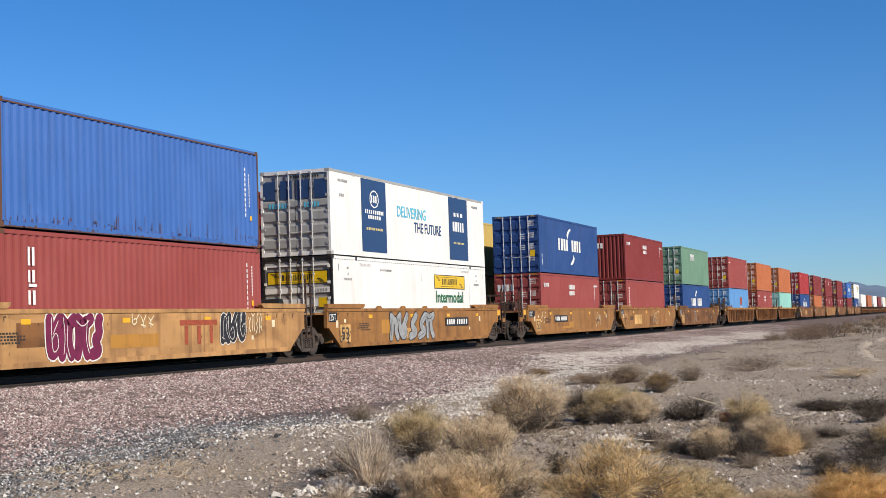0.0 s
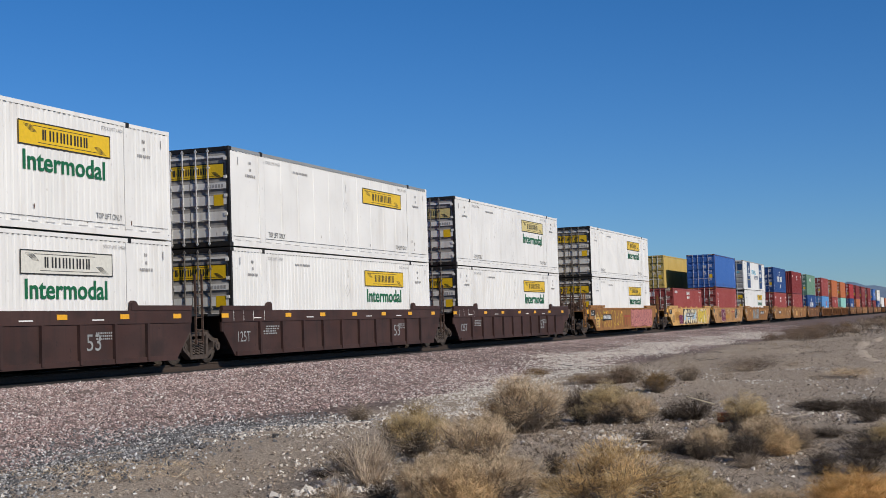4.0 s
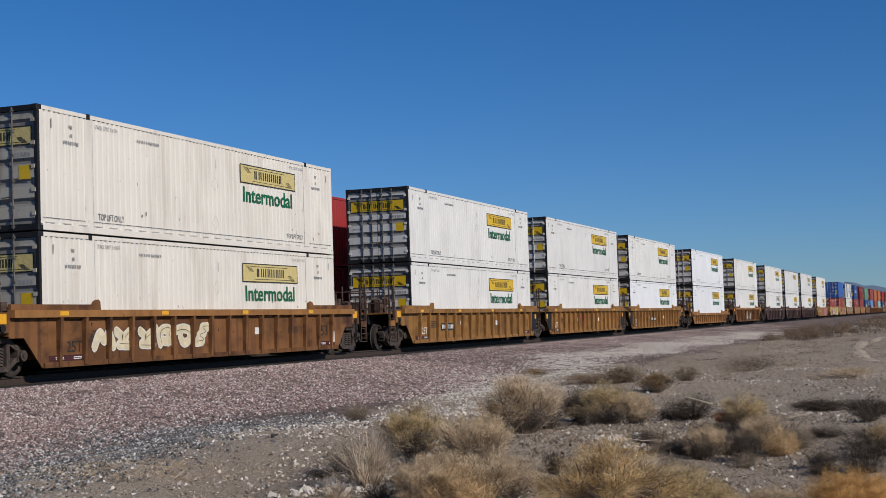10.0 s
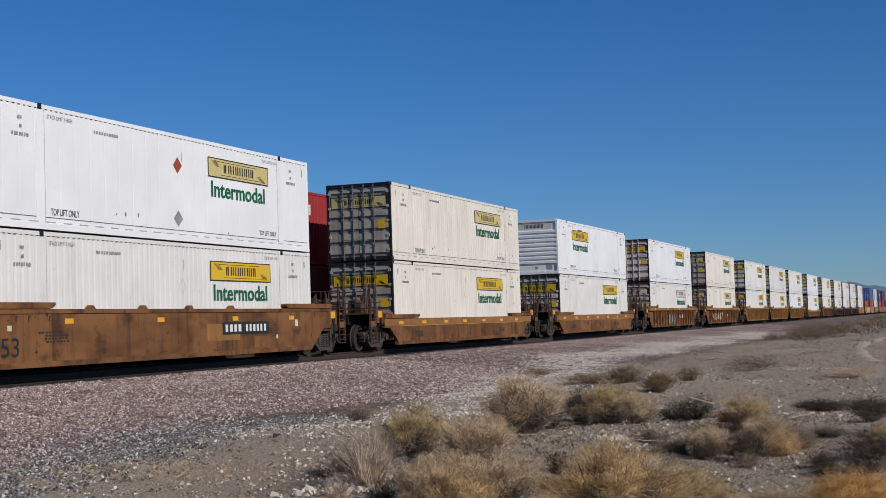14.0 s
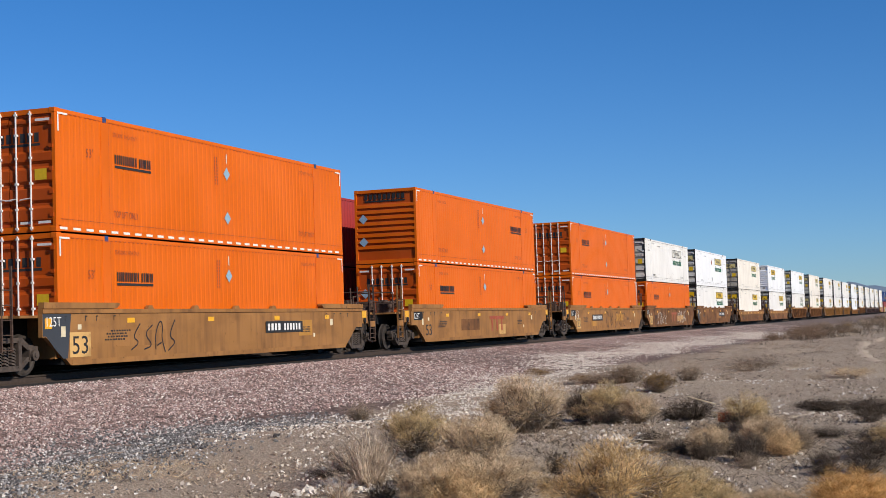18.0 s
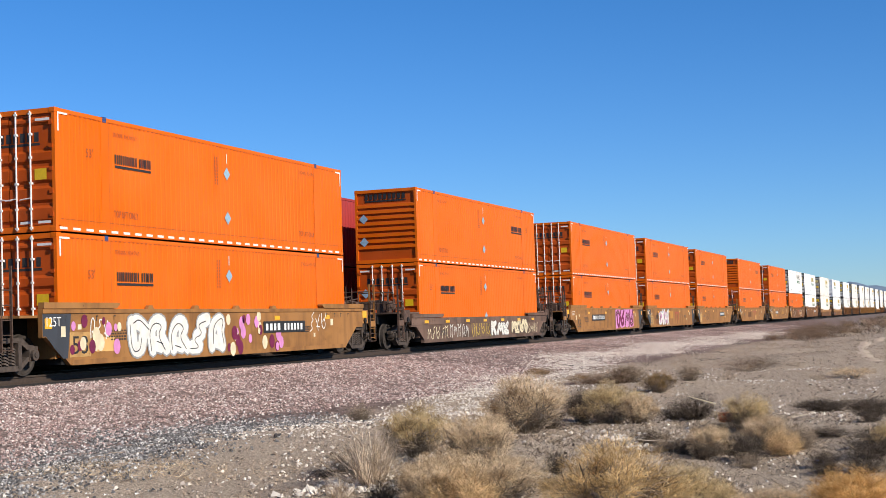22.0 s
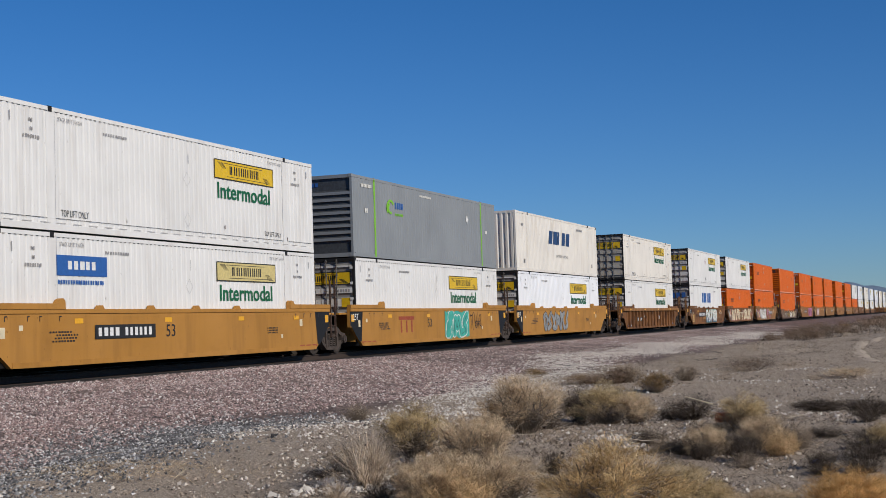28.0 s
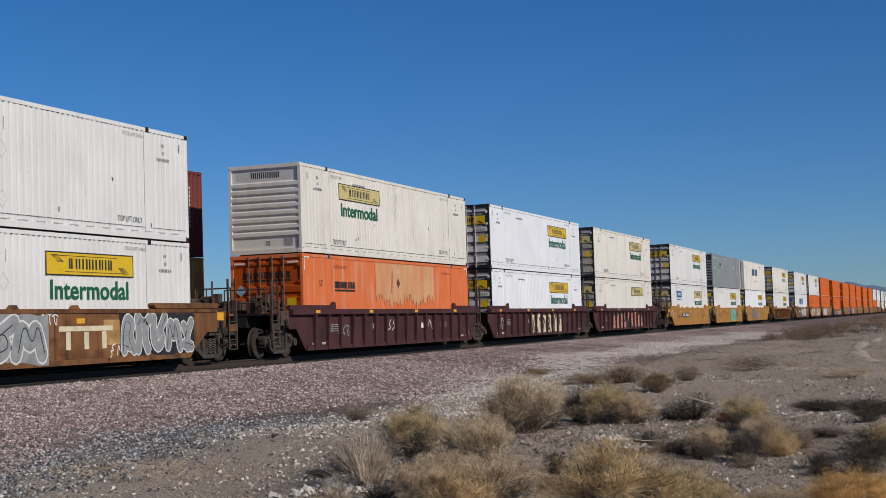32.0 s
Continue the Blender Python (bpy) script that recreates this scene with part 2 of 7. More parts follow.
def rod(bm, p, q, r, n=8, r2=None):
    p, q = Vector(p), Vector(q)
    u = (q - p).normalized()
    s = u.orthogonal().normalized()
    t = u.cross(s)
    r2 = r if r2 is None else r2
    a, b = [], []
    for i in range(n):
        w = 2 * math.pi * i / n
        d = s * math.cos(w) + t * math.sin(w)
        a.append(bm.verts.new(p + d * r))
        b.append(bm.verts.new(q + d * r2))
    for i in range(n):
        bm.faces.new((a[i], a[(i + 1) % n], b[(i + 1) % n], b[i]))
    bm.faces.new(a[::-1])
    bm.faces.new(b)


def part(name, bm, material, parent, label="", smooth=False):
    """Links a bmesh as one mesh under a thing or a part."""
    if isinstance(bm, bpy.types.Mesh):
        me = bm
    else:
        me = bpy.data.meshes.new(name)
        bmesh.ops.recalc_face_normals(bm, faces=bm.faces[:])
        bm.to_mesh(me)
        bm.free()
        me.materials.append(MAT[material] if isinstance(material, str) else material)
        if smooth:
            for p in me.polygons:
                p.use_smooth = True
    ob = new(name, me)
    ob.parent = parent
    if label:
        ob["label"] = label
    return ob


def flat(name, quads, y, material, parent, label=""):
    """Thin film on the side that faces -y: quads as x0, x1, z0, z1."""
    bm = bmesh.new()
    for i, (x0, x1, z0, z1) in enumerate(quads):
        yy = y - 0.0004 * (i % 3)
        bm.faces.new([bm.verts.new(p) for p in ((x0, yy, z0), (x1, yy, z0), (x1, yy, z1), (x0, yy, z1))])
    ob = part(name, bm, material, parent, label)
    if len(quads) > 1:
        ob["kind"] = "stuff"
    return ob


TEXTS = {}


def text_mesh(words, width, height, weight, material):
    key = (words, width, height, weight, material)
    if key not in TEXTS:
        cu = bpy.data.curves.new("lettering", "FONT")
        cu.body, cu.size, cu.offset, cu.resolution_u = words, 1.0, weight, 3
        ob = bpy.data.objects.new("lettering", cu)
        scene.collection.objects.link(ob)
        me = bpy.data.meshes.new_from_object(ob.evaluated_get(bpy.context.evaluated_depsgraph_get()))
        bpy.data.objects.remove(ob)
        co = np.zeros(len(me.vertices) * 3)
        me.vertices.foreach_get("co", co)
        co = co.reshape(-1, 3)
        lo, hi = co.min(0), co.max(0)
        out = np.zeros_like(co)
        out[:, 0] = (co[:, 0] - lo[0]) / (hi[0] - lo[0]) * width
        out[:, 2] = (co[:, 1] - lo[1]) / (hi[1] - lo[1]) * height
        me.vertices.foreach_set("co", out.ravel())
        me.materials.clear()
        me.materials.append(MAT[material])
        me.update()
        TEXTS[key] = me
    return TEXTS[key]


def lettering(words, x, y, z, width, height, material, parent, weight=0.0, turn=0.0):
    ob = part("lettering", text_mesh(words, width, height, weight, material), material, parent)
    ob.matrix_basis = pose(x, y, z, 0, 0, turn)
    return ob


def bar_quads(x, z, width, height, n, seed, lean=0.0):
    """Plain bars in place of letters: n uprights with gaps."""
    rnd = random.Random(seed)
    step = width / n
    out = []
    for i in range(n):
        w = step * rnd.uniform(0.5, 0.8)
        out.append((x + i * step, x + i * step + w, z, z + height))
    return out


# ---- containers ----
def wave(bm, x0, x1, z0, z1, y, depth, pitch, out, skips=(), lands=(0.30, 0.20, 0.30, 0.20)):
    """A corrugated sheet along x; its lands lie at y, its valleys depth behind. out: -1 or 1, the way it faces."""
    pts = []
    n = max(1, round((x1 - x0) / pitch))
    p = (x1 - x0) / n
    for i in range(n):
        a = x0 + i * p
        if any(s0 <= a + p / 2 <= s1 for s0, s1 in skips):
            continue
        pts += [(a, 0), (a + lands[0] * p, 0), (a + (lands[0] + lands[1]) * p, depth), (a + (lands[0] + lands[1] + lands[2]) * p, depth)]
    pts.append((x1, 0))
    lo = [bm.verts.new((x, y - out * d, z0)) for x, d in pts]
    hi = [bm.verts.new((x, y - out * d, z1)) for x, d in pts]
    for i in range(len(pts) - 1):
        bm.faces.new((lo[i], lo[i + 1], hi[i + 1], hi[i]))


def end_frame(root, x, out, W, H, mat, deep):
    """The welded ring of posts and sills at one end."""
    bm = bmesh.new()
    a, b = x - out * 0.008, x - out * deep
    outer = [(-W / 2 + 0.006, 0.01), (W / 2 - 0.006, 0.01), (W / 2 - 0.006, H - 0.01), (-W / 2 + 0.006, H - 0.01)]
    inner = [(-W / 2 + 0.095, 0.15), (W / 2 - 0.095, 0.15), (W / 2 - 0.095, H - 0.13), (-W / 2 + 0.095, H - 0.13)]
    loops = [[bm.verts.new((q, y, z)) for y, z in ring] for q in (a, b) for ring in (outer, inner)]
    for p, q in ((0, 1), (1, 3), (3, 2), (2, 0)):
        for i in range(4):
            bm.faces.new((loops[p][i], loops[p][(i + 1) % 4], loops[q][(i + 1) % 4], loops[q][i]))
    part("end_frame", bm, mat, root)


CAST = {}
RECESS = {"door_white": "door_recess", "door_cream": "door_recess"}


def castings(root, xs, W, H, mat, top_only=False):
    key = (mat, round(W, 2))
    if key not in CAST:
        bm = bmesh.new()
        box(bm, -0.092, 0.092, -0.085, 0.085, 0, 0.122)
        bmesh.ops.bevel(bm, geom=bm.edges[:], offset=0.012, segments=1, affect="EDGES")
        me = bpy.data.meshes.new("corner_casting")
        bm.to_mesh(me)
        bm.free()
        me.materials.append(MAT[mat])
        CAST[key] = me
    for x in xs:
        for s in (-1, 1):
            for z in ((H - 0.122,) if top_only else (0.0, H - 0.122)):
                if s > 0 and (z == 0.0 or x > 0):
                    continue  # far corners hidden from the camera are left out
                ob = part("corner_casting", CAST[key], mat, root)
                ob.location = (x, s * (W / 2 - 0.082), z)


def doors(root, x, out, W, H, mat, rod_mat, ribs, frame="black"):
    """Two door leaves with pressed ribs and two locking rods each, at the end x that faces out."""
    half = W / 2 - 0.10
    for s in (-1, 1):
        y0, y1 = (0.012, half) if s > 0 else (-half, -0.012)
        bm = bmesh.new()
        prof = [(x - out * 0.05, 0.16)]
        for z0, z1 in ribs:
            prof += [(x - out * 0.05, z0), (x - out * 0.008, z0 + 0.07), (x - out * 0.008, z1 - 0.07), (x - out * 0.05, z1)]
        prof += [(x - out * 0.05, H - 0.14), (x - out * 0.09, H - 0.14), (x - out * 0.09, 0.16)]
        prism(bm, prof, y0, y1)
        leaf = part("door", bm, mat, root)
        # shade between the pressed ribs is painted on the recessed faces
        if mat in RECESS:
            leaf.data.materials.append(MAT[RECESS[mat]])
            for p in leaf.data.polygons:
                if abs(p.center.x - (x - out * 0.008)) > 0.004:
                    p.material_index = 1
        bm = bmesh.new()
        bm.from_mesh(leaf.data)
        edge = y1 if s > 0 else y0
        for i in range(5):
            z = 0.35 + i * (H - 0.75) / 4
            box(bm, min(x - out * 0.02, x + out * 0.015), max(x - out * 0.02, x + out * 0.015), edge - s * 0.02 - 0.05, edge - s * 0.02 + 0.05, z, z + 0.09)
        bm.to_mesh(leaf.data)
        bm.free()
        for q in (0.22, 0.62) if W > 2.5 else (0.24, 0.66):
            yy = s * q
            bm = bmesh.new()
            rod(bm, (x + out * 0.012, yy, 0.05), (x + out * 0.012, yy, H - 0.05), 0.021, 8)
            for z in (0.10, 0.55, 1.15, 1.75, 2.3, H - 0.12):
                box(bm, min(x - out * 0.04, x + out * 0.034), max(x - out * 0.04, x + out * 0.034), yy - 0.035, yy + 0.035, z - 0.025, z + 0.025)
            rod(bm, (x + out * 0.03, yy, 0.80), (x + out * 0.03, yy - s * 0.30, 0.77), 0.016, 6)
            part("lock_rod", bm, rod_mat, leaf)


def blank_end(root, x, out, W, H, mat, rows):
    """The closed end, with pressed ribs across it."""
    bm = bmesh.new()
    prof = [(x - out * 0.065, 0.15)]
    for z0, z1 in rows:
        prof += [(x - out * 0.065, z0), (x - out * 0.01, z0 + 0.03), (x - out * 0.01, z1 - 0.05), (x - out * 0.065, z1)]
    prof += [(x - out * 0.065, H - 0.13), (x - out * 0.09, H - 0.13), (x - out * 0.09, 0.15)]
    prism(bm, prof, -W / 2 + 0.096, W / 2 - 0.096)
    wall = part("front_wall", bm, mat, root)
    # recess faces take a darker copy of the paint as their shade
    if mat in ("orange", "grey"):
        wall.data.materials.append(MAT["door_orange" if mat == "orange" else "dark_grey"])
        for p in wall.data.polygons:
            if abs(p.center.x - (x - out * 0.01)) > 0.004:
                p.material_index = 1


def shell(L, W, H, wall, door, corr, rev=False, rail=None, rod_mat="rod", cast="black", frame=None, ribs=None, blank=None, end="door"):
    """A container without its markings and some far-side parts hidden from the camera; the origin is the middle of its
    underside. rev: the doors are at +x.
    """
    root = new("shipping_container")
    root.empty_display_size = 0.3
    rail, frame = rail or wall, frame or wall
    depth, pitch, lands = {"iso": (0.036, 0.278, (0.25, 0.245, 0.26, 0.245)), "rib": (0.012, 0.245, (0.52, 0.12, 0.24, 0.12)),
                           "fine": (0.009, 0.245, (0.52, 0.12, 0.24, 0.12)), "smooth": (0.004, 0.61, (0.90, 0.03, 0.04, 0.03)), "plate": (0.012, 1.22, (0.94, 0.02, 0.02, 0.02))}[corr]
    longer = L > 14
    for s in (-1, 1):
        bm = bmesh.new()
        y = s * (W / 2 - 0.008)
        xs = [-L / 2 + 0.10, -6.20, -5.90, 5.90, 6.20, L / 2 - 0.10] if longer else [-L / 2 + 0.10, L / 2 - 0.10]
        if longer:
            wave(bm, xs[0], xs[1], 0.155, H - 0.10, y, depth, pitch, s, (), lands)
            wave(bm, xs[2], xs[3], 0.155, H - 0.10, y, depth, pitch, s, (), lands)
            wave(bm, xs[4], xs[5], 0.155, H - 0.10, y, depth, pitch, s, (), lands)
        else:
            wave(bm, xs[0], xs[1], 0.155, H - 0.10, y, depth, pitch, s, (), lands)
        part("side_wall", bm, wall, root)
        if longer and s < 0:
            for x in (-6.05, 6.05):
                bm = bmesh.new()
                box(bm, x - 0.16, x + 0.16, min(s * (W / 2 - 0.002), s * (W / 2 - 0.08)), max(s * (W / 2 - 0.002), s * (W / 2 - 0.08)), 0.14, H - 0.09)
                part("lift_post", bm, wall, root)
        for nm, z0, z1, m in (("bottom_rail", 0.02, 0.16, wall), ("top_rail", H - 0.105, H - 0.012, rail)):
            if s > 0 and nm == "bottom_rail":
                continue
            bm = bmesh.new()
            box(bm, -L / 2 + 0.17, L / 2 - 0.17, min(s * W / 2, s * (W / 2 - 0.07)), max(s * W / 2, s * (W / 2 - 0.07)), z0, z1)
            part(nm, bm, m, root)
    bm = bmesh.new()
    box(bm, -L / 2 + 0.06, L / 2 - 0.06, -W / 2 + 0.06, W / 2 - 0.06, H - 0.03, H - 0.008)
    part("roof", bm, wall, root)
    bm = bmesh.new()
    box(bm, -L / 2 + 0.06, L / 2 - 0.06, -W / 2 + 0.071, W / 2 - 0.071, 0.03, 0.12)
    part("floor_panel", bm, "black", root)
    xd = L / 2 if rev else -L / 2
    od = 1 if rev else -1
    end_frame(root, xd, od, W, H, frame, 0.10)
    end_frame(root, -xd, -od, W, H, wall, 0.10)
    if end == "door":
        doors(root, xd, od, W, H, door, rod_mat, ribs)
    blank_end(root, -xd, -od, W, H, wall, blank)
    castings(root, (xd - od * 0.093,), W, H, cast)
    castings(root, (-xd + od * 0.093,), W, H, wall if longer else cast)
    if longer:
        bm = bmesh.new()
        box(bm, -0.075, 0.075, -0.086, 0.086, 0, 0.135)
        lug = None
        for x in (-6.05, 6.05):
            for s in (-1,):
                ob = part("lift_casting", bm if lug is None else lug, cast if "orange" not in cast else "navy", root)
                lug = ob.data
                ob.location = (x, s * (W / 2 - 0.08), H - 0.13)
    return root


RIBS53 = [(0.22, 0.62), (0.68, 1.08), (1.14, 1.54), (1.60, 1.92), (2.50, 2.70)]
RIBS40 = [(0.24, 0.78), (0.90, 1.40), (1.52, 2.02), (2.14, 2.66)]
BLANK53 = [(0.55 + i * 0.23, 0.73 + i * 0.23) for i in range(8)]
BLANK40 = [(0.25 + i * 0.26, 0.44 + i * 0.26) for i in range(9)]


def film_x(name, quads, x, out, material, parent, label=""):
    """Thin film on an end wall: quads as y0, y1, z0, z1."""
    bm = bmesh.new()
    for i, (y0, y1, z0, z1) in enumerate(quads):
        xx = x + out * 0.0004 * (i % 3)
        bm.faces.new([bm.verts.new(p) for p in ((xx, y0, z0), (xx, y1, z0), (xx, y1, z1), (xx, y0, z1))])
    ob = part(name, bm, material, parent, label)
    if len(quads) > 1:
        ob["kind"] = "stuff"
    return ob


def scroll_sign(root, y, x0, x1, z0, z1, film, end_x=None):
    """The yellow scroll sign: a film, a black rim, scroll lines at both ends, and bars in place of its name."""
    w, h = x1 - x0, z1 - z0
    quads = [(x0, x1, z0, z0 + 0.03), (x0, x1, z1 - 0.03, z1), (x0, x0 + 0.03, z0, z1), (x1 - 0.03, x1, z0, z1)]
    lines = []
    for i in range(7):
        zz = z1 - h * (0.14 + 0.045 * i)
        lines.append((x0 + w * (0.05 + 0.012 * i), x0 + w * (0.13 + 0.010 * i), zz - 0.012, zz))
        zz = z0 + h * (0.12 + 0.045 * i)
        lines.append((x1 - w * (0.13 + 0.010 * i), x1 - w * (0.05 + 0.012 * i), zz, zz + 0.012))
    lines += [(x0 + w * 0.14, x1 - w * 0.20, z1 - h * 0.18, z1 - h * 0.155), (x0 + w * 0.20, x1 - w * 0.14, z0 + h * 0.155, z0 + h * 0.18)]
    bars = []
    cell = w * 0.52 / 7
    for i, wide in enumerate((0.55, 0.7, 0.8, 0.72, 0.82, 0.74, 0.6)):
        u = x0 + w * 0.245 + i * cell
        stem = cell * 0.24
        bars += [(u, u + stem, z0 + h * 0.29, z0 + h * 0.73), (u + cell * wide - stem, u + cell * wide, z0 + h * 0.29, z0 + h * 0.73)]
    if end_x is None:
        flat("sign_film", [(x0, x1, z0, z1)], y, film, root, "yellow scroll sign")
        flat("sign_rim", quads, y - 0.003, "ink", root)
        flat("sign_scroll", lines, y - 0.003, "ink", root)
        flat("sign_strip", bars, y - 0.003, "ink", root)
    else:
        x, out = end_x
        film_x("sign_film", [(x0, x1, z0, z1)], x, out, film, root, "yellow scroll sign")
        # seen from -x the sign reads from +y to -y
        turn = lambda qs: [(x0 + x1 - b, x0 + x1 - a, c, d) for a, b, c, d in qs]
        film_x("sign_rim", quads + turn(lines), x + out * 0.003, out, "ink", root)
        film_x("sign_strip", turn(bars), x + out * 0.003, out, "ink", root)


def domestic(body="white", logo="sign_yellow", corr="rib", rev=False, inter=True, rail=None, hazard=False, panel=False):
    """A 53-foot white domestic container with its scroll sign."""
    L, W, H = 16.154, 2.591, 2.90
    frame = {"white": "door_white", "bright": "door_white", "cream": "door_cream"}[body]
    # the black door frame also stands for gasket and recess shade
    root = shell(L, W, H, body, frame, corr, rev, rail, "dull_rod" if logo != "sign_yellow" or body == "cream" or corr == "rib" else "rod", "black", "black" if not rev else body, RIBS53, BLANK53)
    y = -W / 2 - 0.006
    if rev:
        a, b = -5.1, -1.5
    else:
        a, b = 1.62, 5.26
    scroll_sign(root, y, a, b, 1.90, 2.46, logo)
    if inter:
        lettering("Intermodal", a + 0.16, y - 0.002, 1.34, b - a - 0.40, 0.46, "ink_green", root, 0.02)
    lettering("TOP LIFT ONLY", -5.68, y, 0.36, 1.12, 0.16, "soft_ink", root)
    lettering("TOP LIFT ONLY", 4.62, y, 0.40, 1.12, 0.14, "soft_ink", root)
    lettering("STACK LIMIT 3 HIGH", -5.77, y, 2.585, 0.98, 0.10, "grey_ink", root)
    lettering("STACK LIMIT 3 HIGH", 4.90, y, 2.60, 0.95, 0.09, "grey_ink", root)
    strips = bar_quads(-3.9, 2.46, 1.1, 0.07, 10, 4)
    for u in (-6.85, 6.72):  # stacked notices on the end panels
        strips += bar_quads(u, 2.46, 0.16, 0.08, 2, 5) + bar_quads(u + 0.05, 2.26, 0.10, 0.08, 2, 6) + bar_quads(u - 0.22, 2.08, 0.62, 0.08, 7, 8)
    strips += [(u, u + 0.035, 2.40, 2.62) for u in (-7.55, 7.62)] + [(0.18, 0.20, 2.16, 2.44)]
    flat("number_strip", strips, y, "grey_ink", root)
    flat("seam_strip", [(-7.9, -6.22, 0.296, 0.308), (-5.88, 5.88, 0.296, 0.308), (6.22, 7.9, 0.296, 0.308)], y, "soft_ink", root)
    flat("panel_joint", [(-5.885, -5.876, 0.16, 2.79), (5.876, 5.885, 0.16, 2.79)] + [(-7.8 + i * 0.65, -7.45 + i * 0.65, 0.185, 0.205) for i in range(24)], y, "faint_ink", root)
    # ink dashes paint the ribs' shade below the top rail
    flat("rivet_strip", [(-7.85 + i * 0.2, -7.76 + i * 0.2, 2.777, 2.791) for i in range(79)], y, "ink", root)
    rnd = random.Random(len(body) * 31 + len(corr) * 7 + len(logo) * 3 + inter + 2 * hazard)
    chips = 14 if body == "cream" else 5
    flat("scuff_mark", [(u, u + rnd.uniform(0.015, 0.05), v, v + rnd.uniform(0.02, 0.12)) for u, v in ((rnd.gauss(rnd.choice((-3.0, 2.5, 5.9)), 0.8), rnd.choice((0.17, 0.32, 0.4, 1.1)) + rnd.uniform(0, 0.3)) for _ in range(chips))], y - 0.001, "rust_scuff", root, "dark rust chips")
    if hazard:
        for zc in (2.05, 0.62):
            bm = bmesh.new()
            c = -0.02
            bm.faces.new([bm.verts.new(p) for p in ((c, y, zc - 0.22), (c + 0.22, y, zc), (c, y, zc + 0.22), (c - 0.22, y, zc))])
            part("placard", bm, "ink_red" if zc > 1 else "spray_grey", root, "diamond hazard placard")
    else:
        bm = bmesh.new()
        for zc in (1.72, 0.62):
            for u, w in (((0, -0.2), (0.2, 0)), ((0.2, 0), (0, 0.2)), ((0, 0.2), (-0.2, 0)), ((-0.2, 0), (0, -0.2))):
                n = Vector((u[1] - w[1], 0, w[0] - u[0])).normalized() * 0.0045
                bm.faces.new([bm.verts.new((p[0] * 0.9 + 0.1 + d * n.x, y, zc + p[1] + d * n.z)) for p, d in ((u, -1), (w, -1), (w, 1), (u, 1))])
        part("placard_outline", bm, "faint_ink", root)["kind"] = "stuff"
    if panel:
        flat("advert_film", [(-5.9, -3.84, -1.12 + 3.02 - 0.0, -0.64 + 3.02)], y, "ink_blue", root, "blue advert panel")
        flat("advert_strip", bar_quads(-5.45, 2.05, 1.2, 0.20, 5, 11), y - 0.003, "ink_white", root)
        flat("advert_strip", bar_quads(-5.85, 1.70, 1.9, 0.10, 19, 12), y, "ink_blue", root)
    # door end or closed end
    if not rev:
        scroll_sign(root, 0, -1.13, 1.13, 1.97, 2.42, logo, (-L / 2 - 0.004 + 0.045, -1))
        film_x("notice", [(-1.10, -0.78, 1.18, 1.50)], -L / 2 + 0.004, -1, "sign_yellow", root, "yellow notice sticker")
        film_x("number_strip", [(-1.1 + i * 0.1, -1.03 + i * 0.1, 1.70, 1.80) for i in range(6)] + [(0.65 + i * 0.1, 0.72 + i * 0.1, 1.30, 1.36) for i in range(4)],
               -L / 2 + 0.005, -1, "grey_ink", root)
    else:
        film_x("sign_film", [(-0.98, 0.98, 2.40, 2.70)], -L / 2 + 0.060, -1, "sign_pale", root)
        film_x("sign_strip", [(-0.52 + i * 0.15 + d, -0.48 + i * 0.15 + d, 2.45, 2.65) for i in range(7) for d in (0, 0.075)], -L / 2 + 0.056, -1, "ink", root)
        film_x("notice_strip", [(-0.15, 0.0, 0.28, 0.42), (-0.95, -0.65, 0.25, 0.5)], -L / 2 + 0.055, -1, "grey_ink", root)
    return root, "white corrugated 53-foot domestic freight container with a yellow sign", "container"


